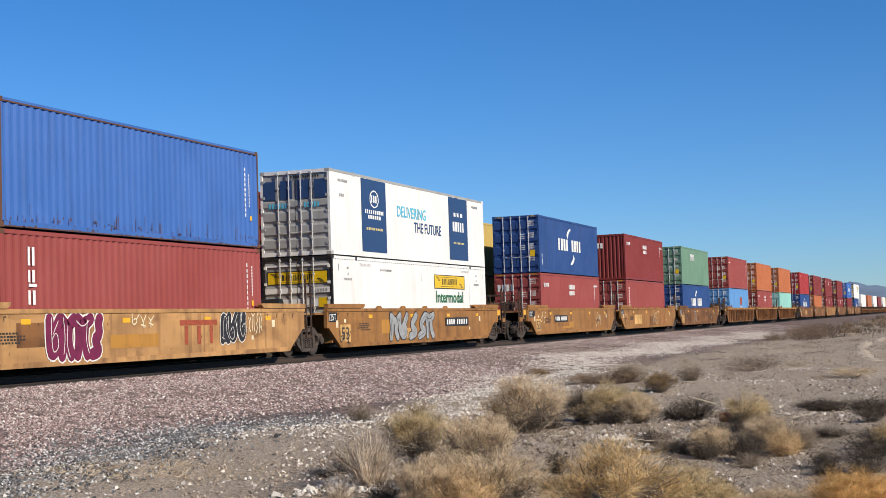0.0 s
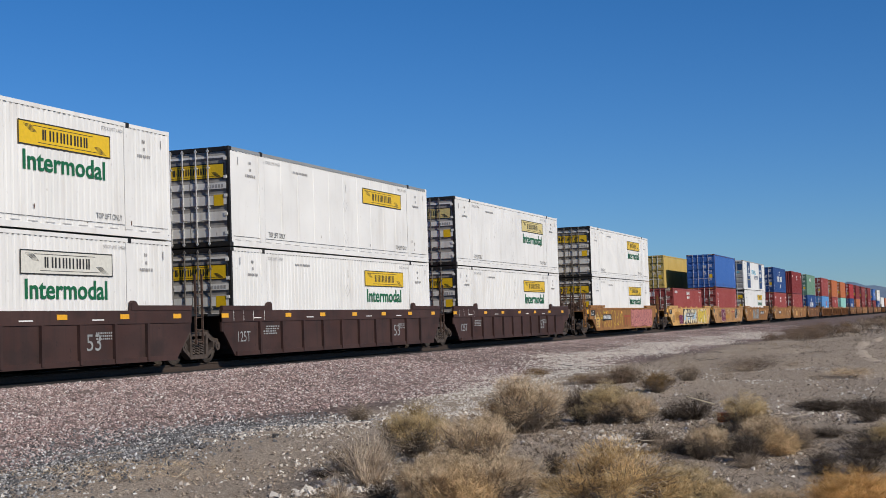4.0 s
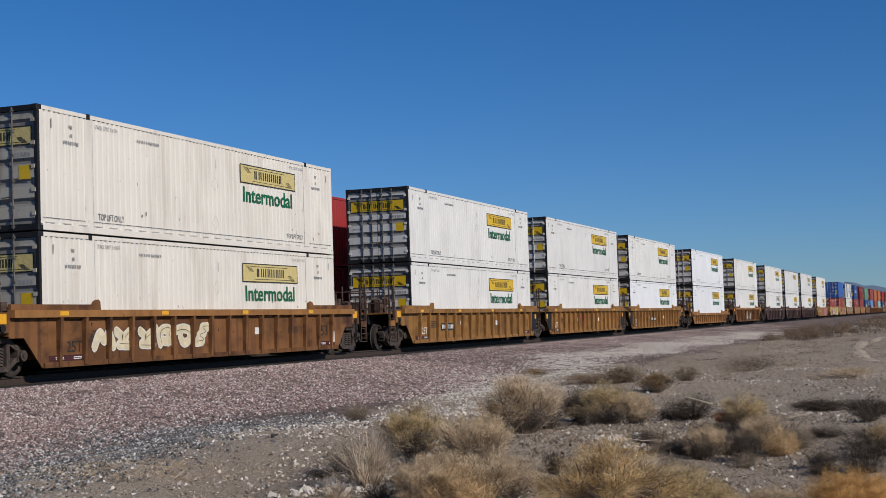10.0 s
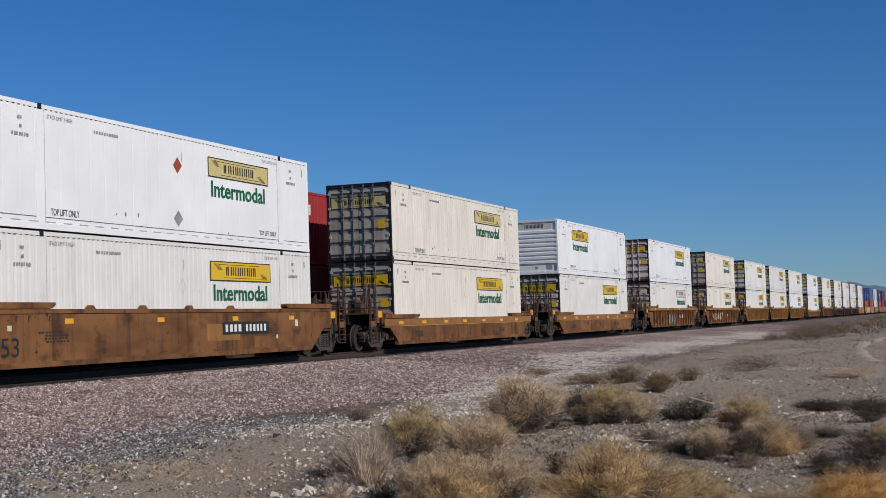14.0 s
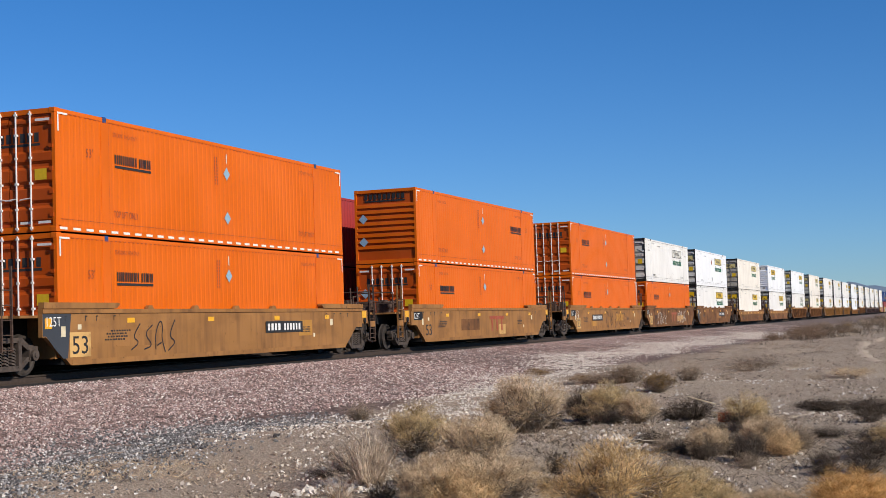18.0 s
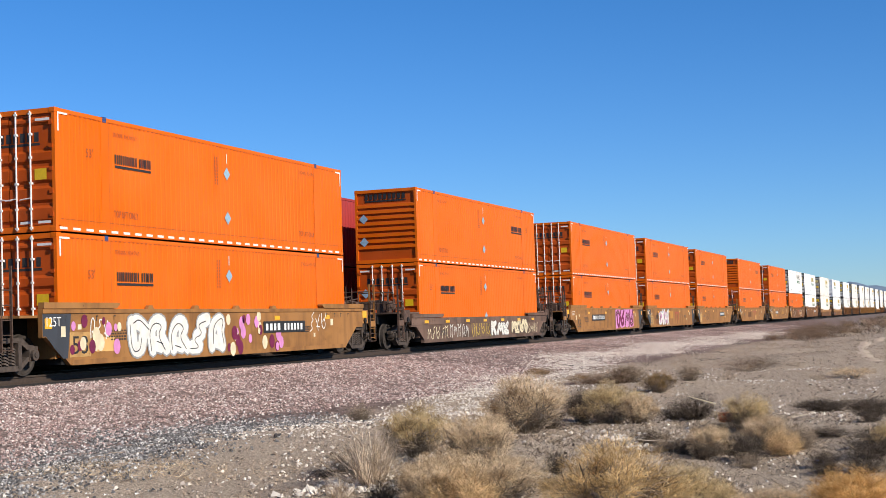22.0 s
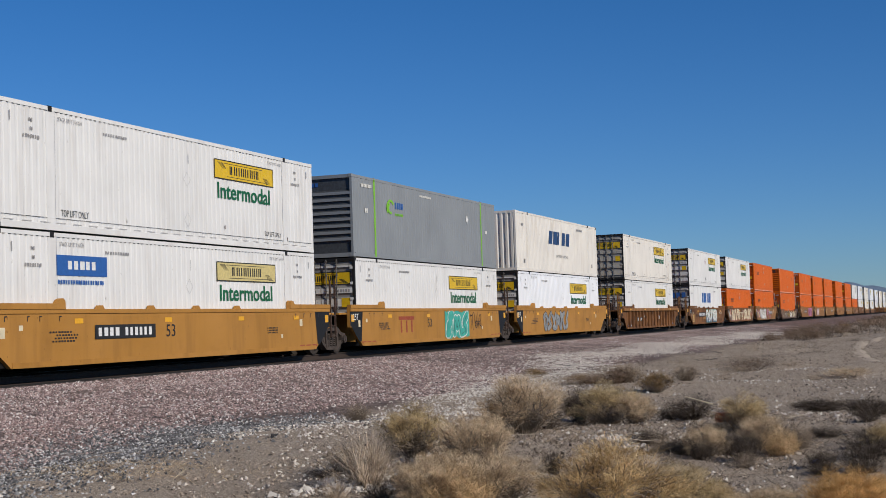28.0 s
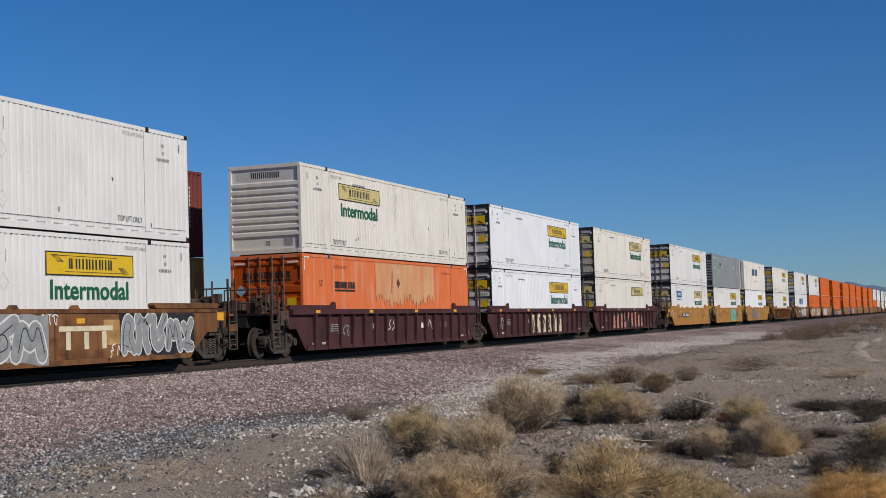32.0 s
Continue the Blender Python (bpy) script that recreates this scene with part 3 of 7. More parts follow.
def orange_box(body="orange", rev=False):
    L, W, H = 16.154, 2.591, 2.90
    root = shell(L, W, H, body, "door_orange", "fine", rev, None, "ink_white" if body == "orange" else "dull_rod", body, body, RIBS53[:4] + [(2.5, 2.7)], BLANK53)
    y = -W / 2 - 0.006
    a = 4.2 if rev else -5.62
    strokes = []
    for i in range(9):
        u = a + i * 0.187
        wide = (0.15, 0.135, 0.15, 0.15, 0.14, 0.05, 0.15, 0.14, 0.15)[i]
        strokes += [(u, u + 0.055, 1.80, 2.03)] + ([(u + wide - 0.055, u + wide, 1.80, 2.03)] if wide > 0.1 else [])
    flat("name_strip", strokes, y, "ink", root)
    flat("name_underline", [(a, a + 1.66, 1.70, 1.76)], y, "ink", root)
    lettering("53'", 6.55 if rev else -6.85, y, 1.84, 0.28, 0.22, "ink_red", root)
    lettering("TOP LIFT ONLY", -5.70, y, 0.46, 1.10, 0.17, "ink_red", root)
    lettering("TOP LIFT ONLY", 4.70, y, 0.50, 1.10, 0.15, "ink_red", root)
    lettering("STACKING 3 HIGH ONLY", -5.68, y, 2.47, 1.08, 0.10, "ink_red", root)
    lettering("STACKING 3 HIGH ONLY", 4.80, y, 2.48, 1.10, 0.10, "ink_red", root)
    flat("number_strip", [(-0.62, -0.57, 1.7 + 0.09 * i, 1.76 + 0.09 * i) for i in range(9)] + [(-0.50, -0.45, 1.7 + 0.09 * i, 1.76 + 0.09 * i) for i in range(9)], y, "ink_red", root)
    for zc in (2.05, 0.78):
        bm = bmesh.new()
        c = 0.08
        bm.faces.new([bm.verts.new(p) for p in ((c, y, zc - 0.19), (c + 0.19, y, zc), (c, y, zc + 0.19), (c - 0.19, y, zc))])
        part("placard", bm, "placard" if body == "orange" else "rust_scuff", root, "blue-grey diamond placard holder" if body == "orange" else "rusty diamond where a placard was")
    flat("top_mark", [(0.06, 0.10, 2.35, 2.62), (-7.98, -7.93, 2.35, 2.75), (7.93, 7.98, 2.35, 2.75), (-7.98, -7.58, 2.755, 2.80), (7.58, 7.98, 2.755, 2.80)], y, "ink_white", root)
    flat("rivet_strip", [(-7.5 + i * 0.2, -7.40 + i * 0.2, 2.777, 2.790) for i in range(75)] + [(-7.9, -6.0, 0.296, 0.306), (-5.9, 5.9, 0.296, 0.306), (6.0, 7.9, 0.296, 0.306), (-5.885, -5.877, 0.16, 2.75), (5.877, 5.885, 0.16, 2.75)], y, "ink_red", root)
    if body == "orange":
        flat("reflective_strip", [(-7.95 + i * 0.53, -7.65 + i * 0.53, 0.055, 0.115) for i in range(30)], y, "ink_white", root, "white reflective dashes")
    else:
        bm = bmesh.new()
        rag = random.Random(3)
        edge = [(-2.1 + i * 0.05, 1.40 + 0.12 * math.sin(i * 0.13) + rag.gauss(0, 0.13)) for i in range(121)]
        bm.faces.new([bm.verts.new((u, y + 0.003, v)) for u, v in edge + [(3.9, 2.76), (-2.1, 2.76)]])
        part("bleached_patch", bm, MAT.setdefault("bleached", paint("bleached_orange_paint", (0.64, 0.36, 0.19), (0.70, 0.23, 0.08), 0.8, 0.6, low=0.40)), root, "pale bleached patch")
    x = -L / 2 + 0.046
    z = 2.06 if not rev else 2.44
    film_x("name_strip", [(0.87 - i * 0.195 - 0.13, 0.87 - i * 0.195, z + 0.06, z + 0.28) for i in range(9)] + [(-0.85, 0.87, z - 0.03, z + 0.03)], x, -1, "ink", root)
    for zc in (1.75, 0.85):
        bm = bmesh.new()
        c = 0.93
        bm.faces.new([bm.verts.new(p) for p in ((x - 0.042, c, zc - 0.19), (x - 0.042, c + 0.19, zc), (x - 0.042, c, zc + 0.19), (x - 0.042, c - 0.19, zc))])
        part("placard", bm, "placard", root)
    if not rev:
        film_x("notice", [(-1.05, -0.72, 1.22, 1.48)], x - 0.042, -1, "sign_yellow", root, "yellow notice sticker")
        film_x("corner_strip", [(0.75, 1.15, 2.60, 2.66), (-1.15, -0.75, 2.60, 2.66), (0.85, 1.15, 0.2, 0.26), (-1.15, -0.8, 0.2, 0.26), (-0.6, -0.3, 0.2, 0.26), (0.3, 0.6, 0.2, 0.26)], x - 0.042, -1, "ink_white", root)
    return root, "orange 53-foot domestic freight container with blue-grey placards" if body == "orange" else "sun-faded orange 53-foot freight container with pale patches", "container"


def ribbed_end(root, x, W, H, mat):
    """A closed end of one upright-corrugated sheet."""
    bm = bmesh.new()
    prof = []
    n = 9
    y0, p = -W / 2 + 0.10, (W - 0.20) / n
    for i in range(n):
        prof += [(y0 + i * p, 0.045), (y0 + (i + 0.22) * p, 0.0), (y0 + (i + 0.60) * p, 0.0), (y0 + (i + 0.82) * p, 0.045)]
    prof.append((W / 2 - 0.10, 0.045))
    lo = [bm.verts.new((x + d, y, 0.15)) for y, d in prof]
    hi = [bm.verts.new((x + d, y, H - 0.13)) for y, d in prof]
    for i in range(len(prof) - 1):
        bm.faces.new((lo[i], lo[i + 1], hi[i + 1], hi[i]))
    part("end_sheet", bm, mat, root)


def iso_box(body, marks=(), end="door", length=12.19, cast=None, tall=2.896):
    """A 40-foot sea container; marks: films as (kind, x, z, width, height, ink)."""
    L, W, H = length, 2.438, tall
    root = shell(L, W, H, body, body, "iso", False, None, "rod", cast or body, body, [(a * tall / 2.896, b * tall / 2.896) for a, b in RIBS40], [(a * tall / 2.896, b * tall / 2.896) for a, b in BLANK40], end)
    y = -W / 2 - 0.004
    if end == "ribbed":
        ribbed_end(root, -L / 2 + 0.03, W, H, body)
    else:
        spots = ((-0.95, 2.35), (-0.95, 1.75), (-0.95, 1.2), (-0.45, 1.7), (-0.45, 1.15), (-0.95, 0.6))
        film_x("notice", [(-0.98, -0.72, 0.82, 1.14)], -L / 2 + 0.003, -1, "sign_yellow", root, "yellow notice sticker")
        film_x("hazard_strip", [(yy + i * 0.07, yy + i * 0.07 + 0.035, H - 0.085, H - 0.035) for yy in (-1.02, 0.72) for i in range(5)], -L / 2 + 0.004, -1, "sign_yellow", root)
        film_x("number_strip", [(yy + i * 0.06, yy + i * 0.06 + 0.035, z + j * 0.1, z + 0.06 + j * 0.1) for yy, z in spots for i in range(5) for j in range(3)], -L / 2 + 0.004, -1, "spray_white", root)
    for kind, x, z, w, h, ink in marks:
        if kind == "bars":
            n = max(2, round(w / h * 1.2))
            flat("name_strip", bar_quads(x, z, w, h, n, round(x * 10) + n), y, ink, root)
        elif kind == "column":
            flat("number_strip", [(x, x + w, z + i * h / 10, z + i * h / 10 + h / 15) for i in range(10)], y, ink, root)
        elif kind == "panel":
            flat("sign_film", [(x, x + w, z, z + h)], y, ink, root)
        elif kind == "arc":
            bm = bmesh.new()
            for i in range(10):
                a0, a1 = h + i * w / 10, h + (i + 1) * w / 10
                r0, r1 = 0.86, 0.98
                t0, t1 = 0.06 + 0.09 * i / 10, 0.06 + 0.09 * (i + 1) / 10
                bm.faces.new([bm.verts.new((x + r * math.cos(q), y, z + r * math.sin(q))) for r, q in ((r1 - t0 * 2, a0), (r1, a0), (r1, a1), (r1 - t1 * 2, a1))])
            part("emblem", bm, ink, root)
        elif kind == "scuff":
            rnd = random.Random(5)
            spots = [(u, u + rnd.uniform(0.02, 0.07), v, v + rnd.uniform(0.015, 0.06)) for u, v in ((rnd.uniform(-5.9, 5.9), 0.02 + 0.30 * rnd.random() ** 2.5) for _ in range(110))]
            runs_down = [(u, u + rnd.uniform(0.008, 0.018), 0.16, 0.16 + rnd.uniform(0.05, 0.45)) for u in (rnd.uniform(-5.9, 5.9) for _ in range(45))]
            flat("rust_scuff", spots + runs_down, y, "rust_scuff", root, "rust scuffs along the foot")
            flat("rust_edge", [(-6.0, 6.0, 0.022, 0.05), (-6.085, -5.99, 0.05, 2.85), (6.01, 6.085, 0.05, 2.85), (-6.0, 6.0, 2.79, 2.825)], y, "rust_scuff", root, "rusted edge")
        elif kind == "end_bars":
            film_x("name_strip", [(x - i * 0.23 - 0.16, x - i * 0.23, z, z + h) for i in range(4)], -L / 2 + 0.003, -1, ink, root)
    return root, f"{MAT[body].name.replace('_container_paint', '').replace('_', ' ')} corrugated 40-foot steel shipping container", "container"


def reefer():
    """The white insulated box with dark blue printed end panels."""
    L, W, H = 16.154, 2.591, 2.90
    root = shell(L, W, H, "white", "silver", "smooth", False, "silver", "rod", "silver", "white", RIBS53[:4], BLANK53)
    y = -W / 2 - 0.006
    flat("printed_panel", [(-5.45, -3.2, 0.20, 2.78), (3.57, 5.86, 0.20, 2.78)], y, "ink_navy", root, "dark blue printed panel")
    lettering("DELIVERING", -2.1, y, 1.62, 3.0, 0.42, "ink_cyan", root, 0.01)
    lettering("THE FUTURE", -0.4, y, 1.10, 3.0, 0.40, "ink_navy", root, 0.01)
    bm = bmesh.new()
    for i in range(20):
        a, b = 2 * math.pi * i / 20, 2 * math.pi * (i + 1) / 20
        bm.faces.new([bm.verts.new((-4.3 + r * math.cos(q) * 1.3, y - 0.003, 2.10 + r * math.sin(q))) for r, q in ((0.27, a), (0.32, a), (0.32, b), (0.27, b))])
    part("emblem", bm, "ink_white", root, "white ring emblem")
    flat("name_strip", bar_quads(-4.6, 1.97, 0.6, 0.26, 3, 3) + bar_quads(-5.15, 1.56, 1.75, 0.14, 10, 4) + bar_quads(-4.9, 1.38, 1.2, 0.13, 6, 5), y - 0.003, "ink_white", root)
    flat("name_strip", bar_quads(4.0, 1.38, 1.5, 0.40, 5, 6) + bar_quads(4.15, 2.0, 1.2, 0.16, 3, 7), y - 0.003, "ink_white", root)
    flat("address_strip", bar_quads(-5.05, 0.98, 1.5, 0.09, 9, 8) + bar_quads(4.1, 0.86, 1.3, 0.08, 8, 9), y - 0.003, "sign_faded", root)
    flat("number_strip", bar_quads(-7.4, 2.5, 0.8, 0.09, 9, 2) + bar_quads(6.5, 2.5, 0.8, 0.09, 9, 2) + bar_quads(-7.3, 2.0, 0.4, 0.1, 3, 5), y, "grey_ink", root)
    x = -L / 2 + 0.004
    film_x("printed_panel", [(0.72, 1.18, 1.92, 2.55), (0.1, 0.55, 1.92, 2.55), (-0.55, -0.1, 1.92, 2.55), (-1.18, -0.72, 1.92, 2.55)], x, -1, "ink_navy", root, "dark blue printed panel")
    film_x("name_strip", [(0.3 + i * 0.12, 0.38 + i * 0.12, 1.62, 1.80) for i in range(6)] + [(-0.9 + i * 0.12, -0.82 + i * 0.12, 1.62, 1.80) for i in range(5)], x - 0.003, -1, "ink_cyan", root)
    film_x("number_strip", [(-0.9 + i * 0.09, -0.84 + i * 0.09, 2.62, 2.70) for i in range(12)], x - 0.003, -1, "ink", root)
    return root, "white insulated container with dark blue printed end panels", "container"


def pale_box(low):
    """The off-white container with a large slanted blue name."""
    L, W, H = 16.154, 2.591, 2.90
    root = shell(L, W, H, "cream" if not low else "white", "door_white", "rib", not low, None, "dull_rod", "black", "black" if low else "cream", RIBS53, BLANK53 if low else [])
    y = -W / 2 - 0.006
    a, b, c, d = (-2.38, 2.07, 1.55, 2.35) if low else (-2.32, 1.90, 1.52, 2.20)
    bm = bmesh.new()
    step = (b - a) / 5
    for i in range(5):
        u = a + i * step
        wide = (0.78, 0.92, 0.34, 0.74, 0.80)[i]
        bm.faces.new([bm.verts.new((u + step * (q + 0.22 * z), y - 0.0004 * (i % 3), c + (d - c) * z)) for q, z in ((0, 0), (wide, 0), (wide, 1), (0, 1))])
    part("name_strip", bm, "ink_blue" if low else "ink_navy", root, "slanted blue name bars")
    lettering("INTERMODAL", -0.9, y, 0.85, 2.4, 0.15, "grey_ink", root) if not low else None
    flat("number_strip", bar_quads(-7.2, 2.2, 0.45, 0.12, 3, 1) + bar_quads(3.5, 2.45, 1.2, 0.12, 10, 2) + bar_quads(6.6, 0.5, 0.3, 0.2, 2, 3) + bar_quads(-6.9, 0.4, 0.3, 0.2, 2, 3), y, "grey_ink", root)
    if low:
        x = -L / 2 + 0.003
        film_x("name_strip", [(1.0 - i * 0.42 - 0.30, 1.0 - i * 0.42, 1.95, 2.35) for i in range(5)], x, -1, "ink_blue", root)
        ob = lettering("INTERMODAL", 0, 0, 0, 1.9, 0.15, "ink", root)
        ob.matrix_basis = pose(x - 0.004, 0.75, 1.60, 0, 0, -90)
        film_x("number_strip", [(0.7 - i * 0.2, 0.82 - i * 0.2, 1.22, 1.42) for i in range(8)], x, -1, "ink_navy", root)
    else:
        ribbed_end(root, -L / 2 + 0.012, W, H, "cream")
    return root, "off-white corrugated domestic container with slanted blue name bars", "container"


def grey_box():
    L, W, H = 16.154, 2.591, 2.90
    root = shell(L, W, H, "grey", "grey", "rib", True, None, "rod", "grey", "grey", RIBS53, BLANK53)
    y = -W / 2 - 0.006
    lime = MAT.setdefault("lime", plain("lime_green_film", (0.22, 0.55, 0.03), 0.5, 0, 0.1))
    flat("lime_stripe", [(-6.16, -6.02, 0.05, 2.84), (5.98, 6.10, 0.05, 2.84)], y, "lime", root, "lime green upright stripe")
    bm = bmesh.new()
    for r, a0 in ((0.34, 0.6), (0.22, 2.0)):
        for i in range(8):
            a, b = a0 + i * 0.4, a0 + (i + 1) * 0.4
            bm.faces.new([bm.verts.new((-4.55 + q * math.cos(t) * 1.2, y - r * 0.002, 1.90 + q * math.sin(t))) for q, t in ((r - 0.1, a), (r, a), (r, b), (r - 0.1, b))])
    part("emblem", bm, "lime", root, "lime green leaf emblem")
    flat("name_strip", bar_quads(-4.1, 1.92, 0.85, 0.24, 4, 3), y, "ink_blue", root)
    flat("name_strip", bar_quads(-4.1, 1.66, 0.8, 0.09, 8, 4), y, "lime", root)
    flat("number_strip", bar_quads(-7.3, 2.5, 1.0, 0.12, 8, 5) + bar_quads(-1.5, 2.55, 1.3, 0.08, 12, 6) + bar_quads(-7.0, 1.6, 0.3, 0.16, 2, 6) + bar_quads(6.6, 1.5, 0.3, 0.14, 2, 6), y, "spray_white", root)
    bm = bmesh.new()
    c = 4.15
    bm.faces.new([bm.verts.new(p) for p in ((c, y, 1.82), (c + 0.17, y, 2.0), (c, y, 2.18), (c - 0.17, y, 2.0))])
    part("placard", bm, "ink_white", root, "white diamond placard")
    film_x("name_strip", [(0.5 - i * 0.16, 0.62 - i * 0.16, 2.50, 2.64) for i in range(4)], -L / 2 + 0.05, -1, "ink_blue", root)
    return root, "grey domestic container with lime green stripes", "container"


def trailer(body):
    """A highway trailer, riding on a flat wagon."""
    root = new("highway_trailer")
    bm = bmesh.new()
    box(bm, -8.0, 8.0, -1.28, 1.28, 0.55, 3.25)
    bmesh.ops.bevel(bm, geom=bm.edges[:], offset=0.03, segments=1, affect="EDGES")
    part("body", bm, body, root)
    for x in (-6.6, -5.3):
        for s in (-1, 1):
            bm = bmesh.new()
            rod(bm, (x, s * 1.2, 0.5), (x, s * 0.8, 0.5), 0.5, 16)
            part("wheel", bm, "black", root)
    bm = bmesh.new()
    box(bm, 4.6, 4.8, -0.9, 0.9, 0.0, 0.55)
    part("landing_gear", bm, "black", root)
    return root, "road trailer riding on a flat wagon", "trailer"


# ---- graffiti: letter-like strokes in a rim colour under a fill colour ----
SHAPES = [
    [[(0.12, 0.05), (0.2, 0.5), (0.05, 0.95)], [(0.05, 0.95), (0.5, 0.72), (0.95, 0.98)], [(0.62, 0.8), (0.55, 0.4), (0.8, 0.02)]],
    [[(0.9, 0.95), (0.4, 0.8), (0.75, 0.55), (0.15, 0.45), (0.6, 0.2), (0.05, 0.0)]],
    [[(0.05, 0.2), (0.3, 0.98), (0.5, 0.3), (0.72, 0.9), (0.95, 0.1)]],
    [[(0.1, 0.9), (0.05, 0.4), (0.4, 0.1), (0.8, 0.3), (0.6, 0.62), (0.3, 0.45)], [(0.6, 0.62), (0.95, 0.98)]],
    [[(0.5, 0.0), (0.42, 0.45), (0.1, 0.7)], [(0.42, 0.45), (0.85, 0.8)], [(0.2, 0.2), (0.8, 0.12)]],
    [[(0.15, 0.0), (0.1, 0.6), (0.5, 0.98), (0.85, 0.7), (0.55, 0.5), (0.9, 0.05)], [(0.3, 0.28), (0.62, 0.22)]],
    [[(0.02, 0.75), (0.5, 0.95), (0.98, 0.6)], [(0.2, 0.8), (0.3, 0.1), (0.7, 0.0), (0.78, 0.5)]],
    [[(0.1, 0.1), (0.9, 0.3), (0.2, 0.55), (0.85, 0.95)]],
]


def rounded(pts):
    """Corners of a stroke cut twice, so that it bends smoothly."""
    for _ in range(2):
        out = [pts[0]]
        for (ax, az), (bx, bz) in zip(pts, pts[1:]):
            out += [(ax * 0.75 + bx * 0.25, az * 0.75 + bz * 0.25), (ax * 0.25 + bx * 0.75, az * 0.25 + bz * 0.75)]
        pts = out + [pts[-1]]
    return pts


def ribbon(bm, pts, width, y):
    pts = rounded(pts)
    for i in range(len(pts) - 1):
        (ax, az), (bx, bz) = pts[i], pts[i + 1]
        d = Vector((bx - ax, bz - az))
        if d.length < 1e-5:
            continue
        d.normalize()
        e = Vector((-d.y, d.x)) * width / 2
        yy = y - 0.00005 * i
        bm.faces.new([bm.verts.new((px, yy, pz)) for px, pz in ((ax + e.x, az + e.y), (ax - e.x, az - e.y), (bx - e.x, bz - e.y), (bx + e.x, bz + e.y))])
    for i, (ax, az) in enumerate(pts):
        yy = y - 0.00003 - 0.00005 * i
        bm.faces.new([bm.verts.new((ax + width / 2 * math.cos(t), yy, az + width / 2 * math.sin(t))) for t in (k * math.pi / 4 for k in range(8))])


def graffiti(parent, y, x0, x1, z0, z1, n, fill, rim, seed, fat=0.30, back=None):
    """A row of sprayed letter-like shapes, each with its rim and a few thin lines inside."""
    rnd = random.Random(seed)
    step, h = (x1 - x0) / n, z1 - z0
    w = min(step * fat, h * 0.30)
    clip = lambda s, g: [(min(max(a, x0 + g), x1 - g), min(max(b, z0 + g), z1 - g)) for a, b in s]
    if back:
        bm = bmesh.new()
        out = [(x0 + (x1 - x0) * i / 13, z1 - rnd.uniform(0, 0.12) * h) for i in range(14)]
        out += [(x1 - (x1 - x0) * i / 13, z0 + rnd.uniform(0, 0.12) * h) for i in range(14)]
        bm.faces.new([bm.verts.new((a, y + 0.002, b)) for a, b in out])
        part("graffiti_ground", bm, back, parent, "sprayed graffiti background")
    lines = bmesh.new()
    for i in range(n):
        sx, sz = rnd.uniform(0.86, 1.0), rnd.uniform(0.86, 1.0)
        dx, dz, lean = rnd.uniform(0, 0.1), rnd.uniform(0, 0.08), rnd.uniform(-0.12, 0.15)
        letter = [clip([(x0 + step * (i + dx + sx * (p + lean * q)), z0 + h * (dz + (1 - dz) * sz * q)) for p, q in s], w * 0.7) for s in rnd.choice(SHAPES)]
        for nm, mat, ww, yy in (("graffiti_rim", rim, w * 1.26, y), ("graffiti_letter", fill, w, y - 0.004)):
            bm = bmesh.new()
            for j, s in enumerate(letter):
                ribbon(bm, s, ww, yy - 0.0003 * j - 0.0006 * (i % 2))
            part(nm, bm, mat, parent, "sprayed graffiti letter")
        for s in letter:
            if rnd.random() < 0.7:
                off = rnd.choice((-0.2, 0.22))
                ribbon(lines, [(a + off * w, b + off * 0.6 * w) for a, b in s], w * 0.07, y - 0.0085)
    if lines.faces:
        part("graffiti_line", lines, "spray_black" if fill not in ("spray_black", "spray_plum", "ink_navy") else "spray_white", parent, "thin sprayed outlines")["kind"] = "stuff"
    else:
        lines.free()


def scrawl(parent, y, x0, x1, z0, z1, n, mat, seed):
    """A thin sprayed tag."""
    rnd = random.Random(seed)
    step = (x1 - x0) / n
    bm = bmesh.new()
    for i in range(n):
        for s in rnd.choice(SHAPES):
            ribbon(bm, [(x0 + step * (i + 0.9 * p + rnd.uniform(-0.08, 0.08)), z0 + (z1 - z0) * (q + rnd.uniform(-0.1, 0.1))) for p, q in s], 0.035, y - 0.0005 * i)
    part("graffiti_tag", bm, mat, parent, "thin sprayed tag")


# ---- well wagons ----
WHEELS = []


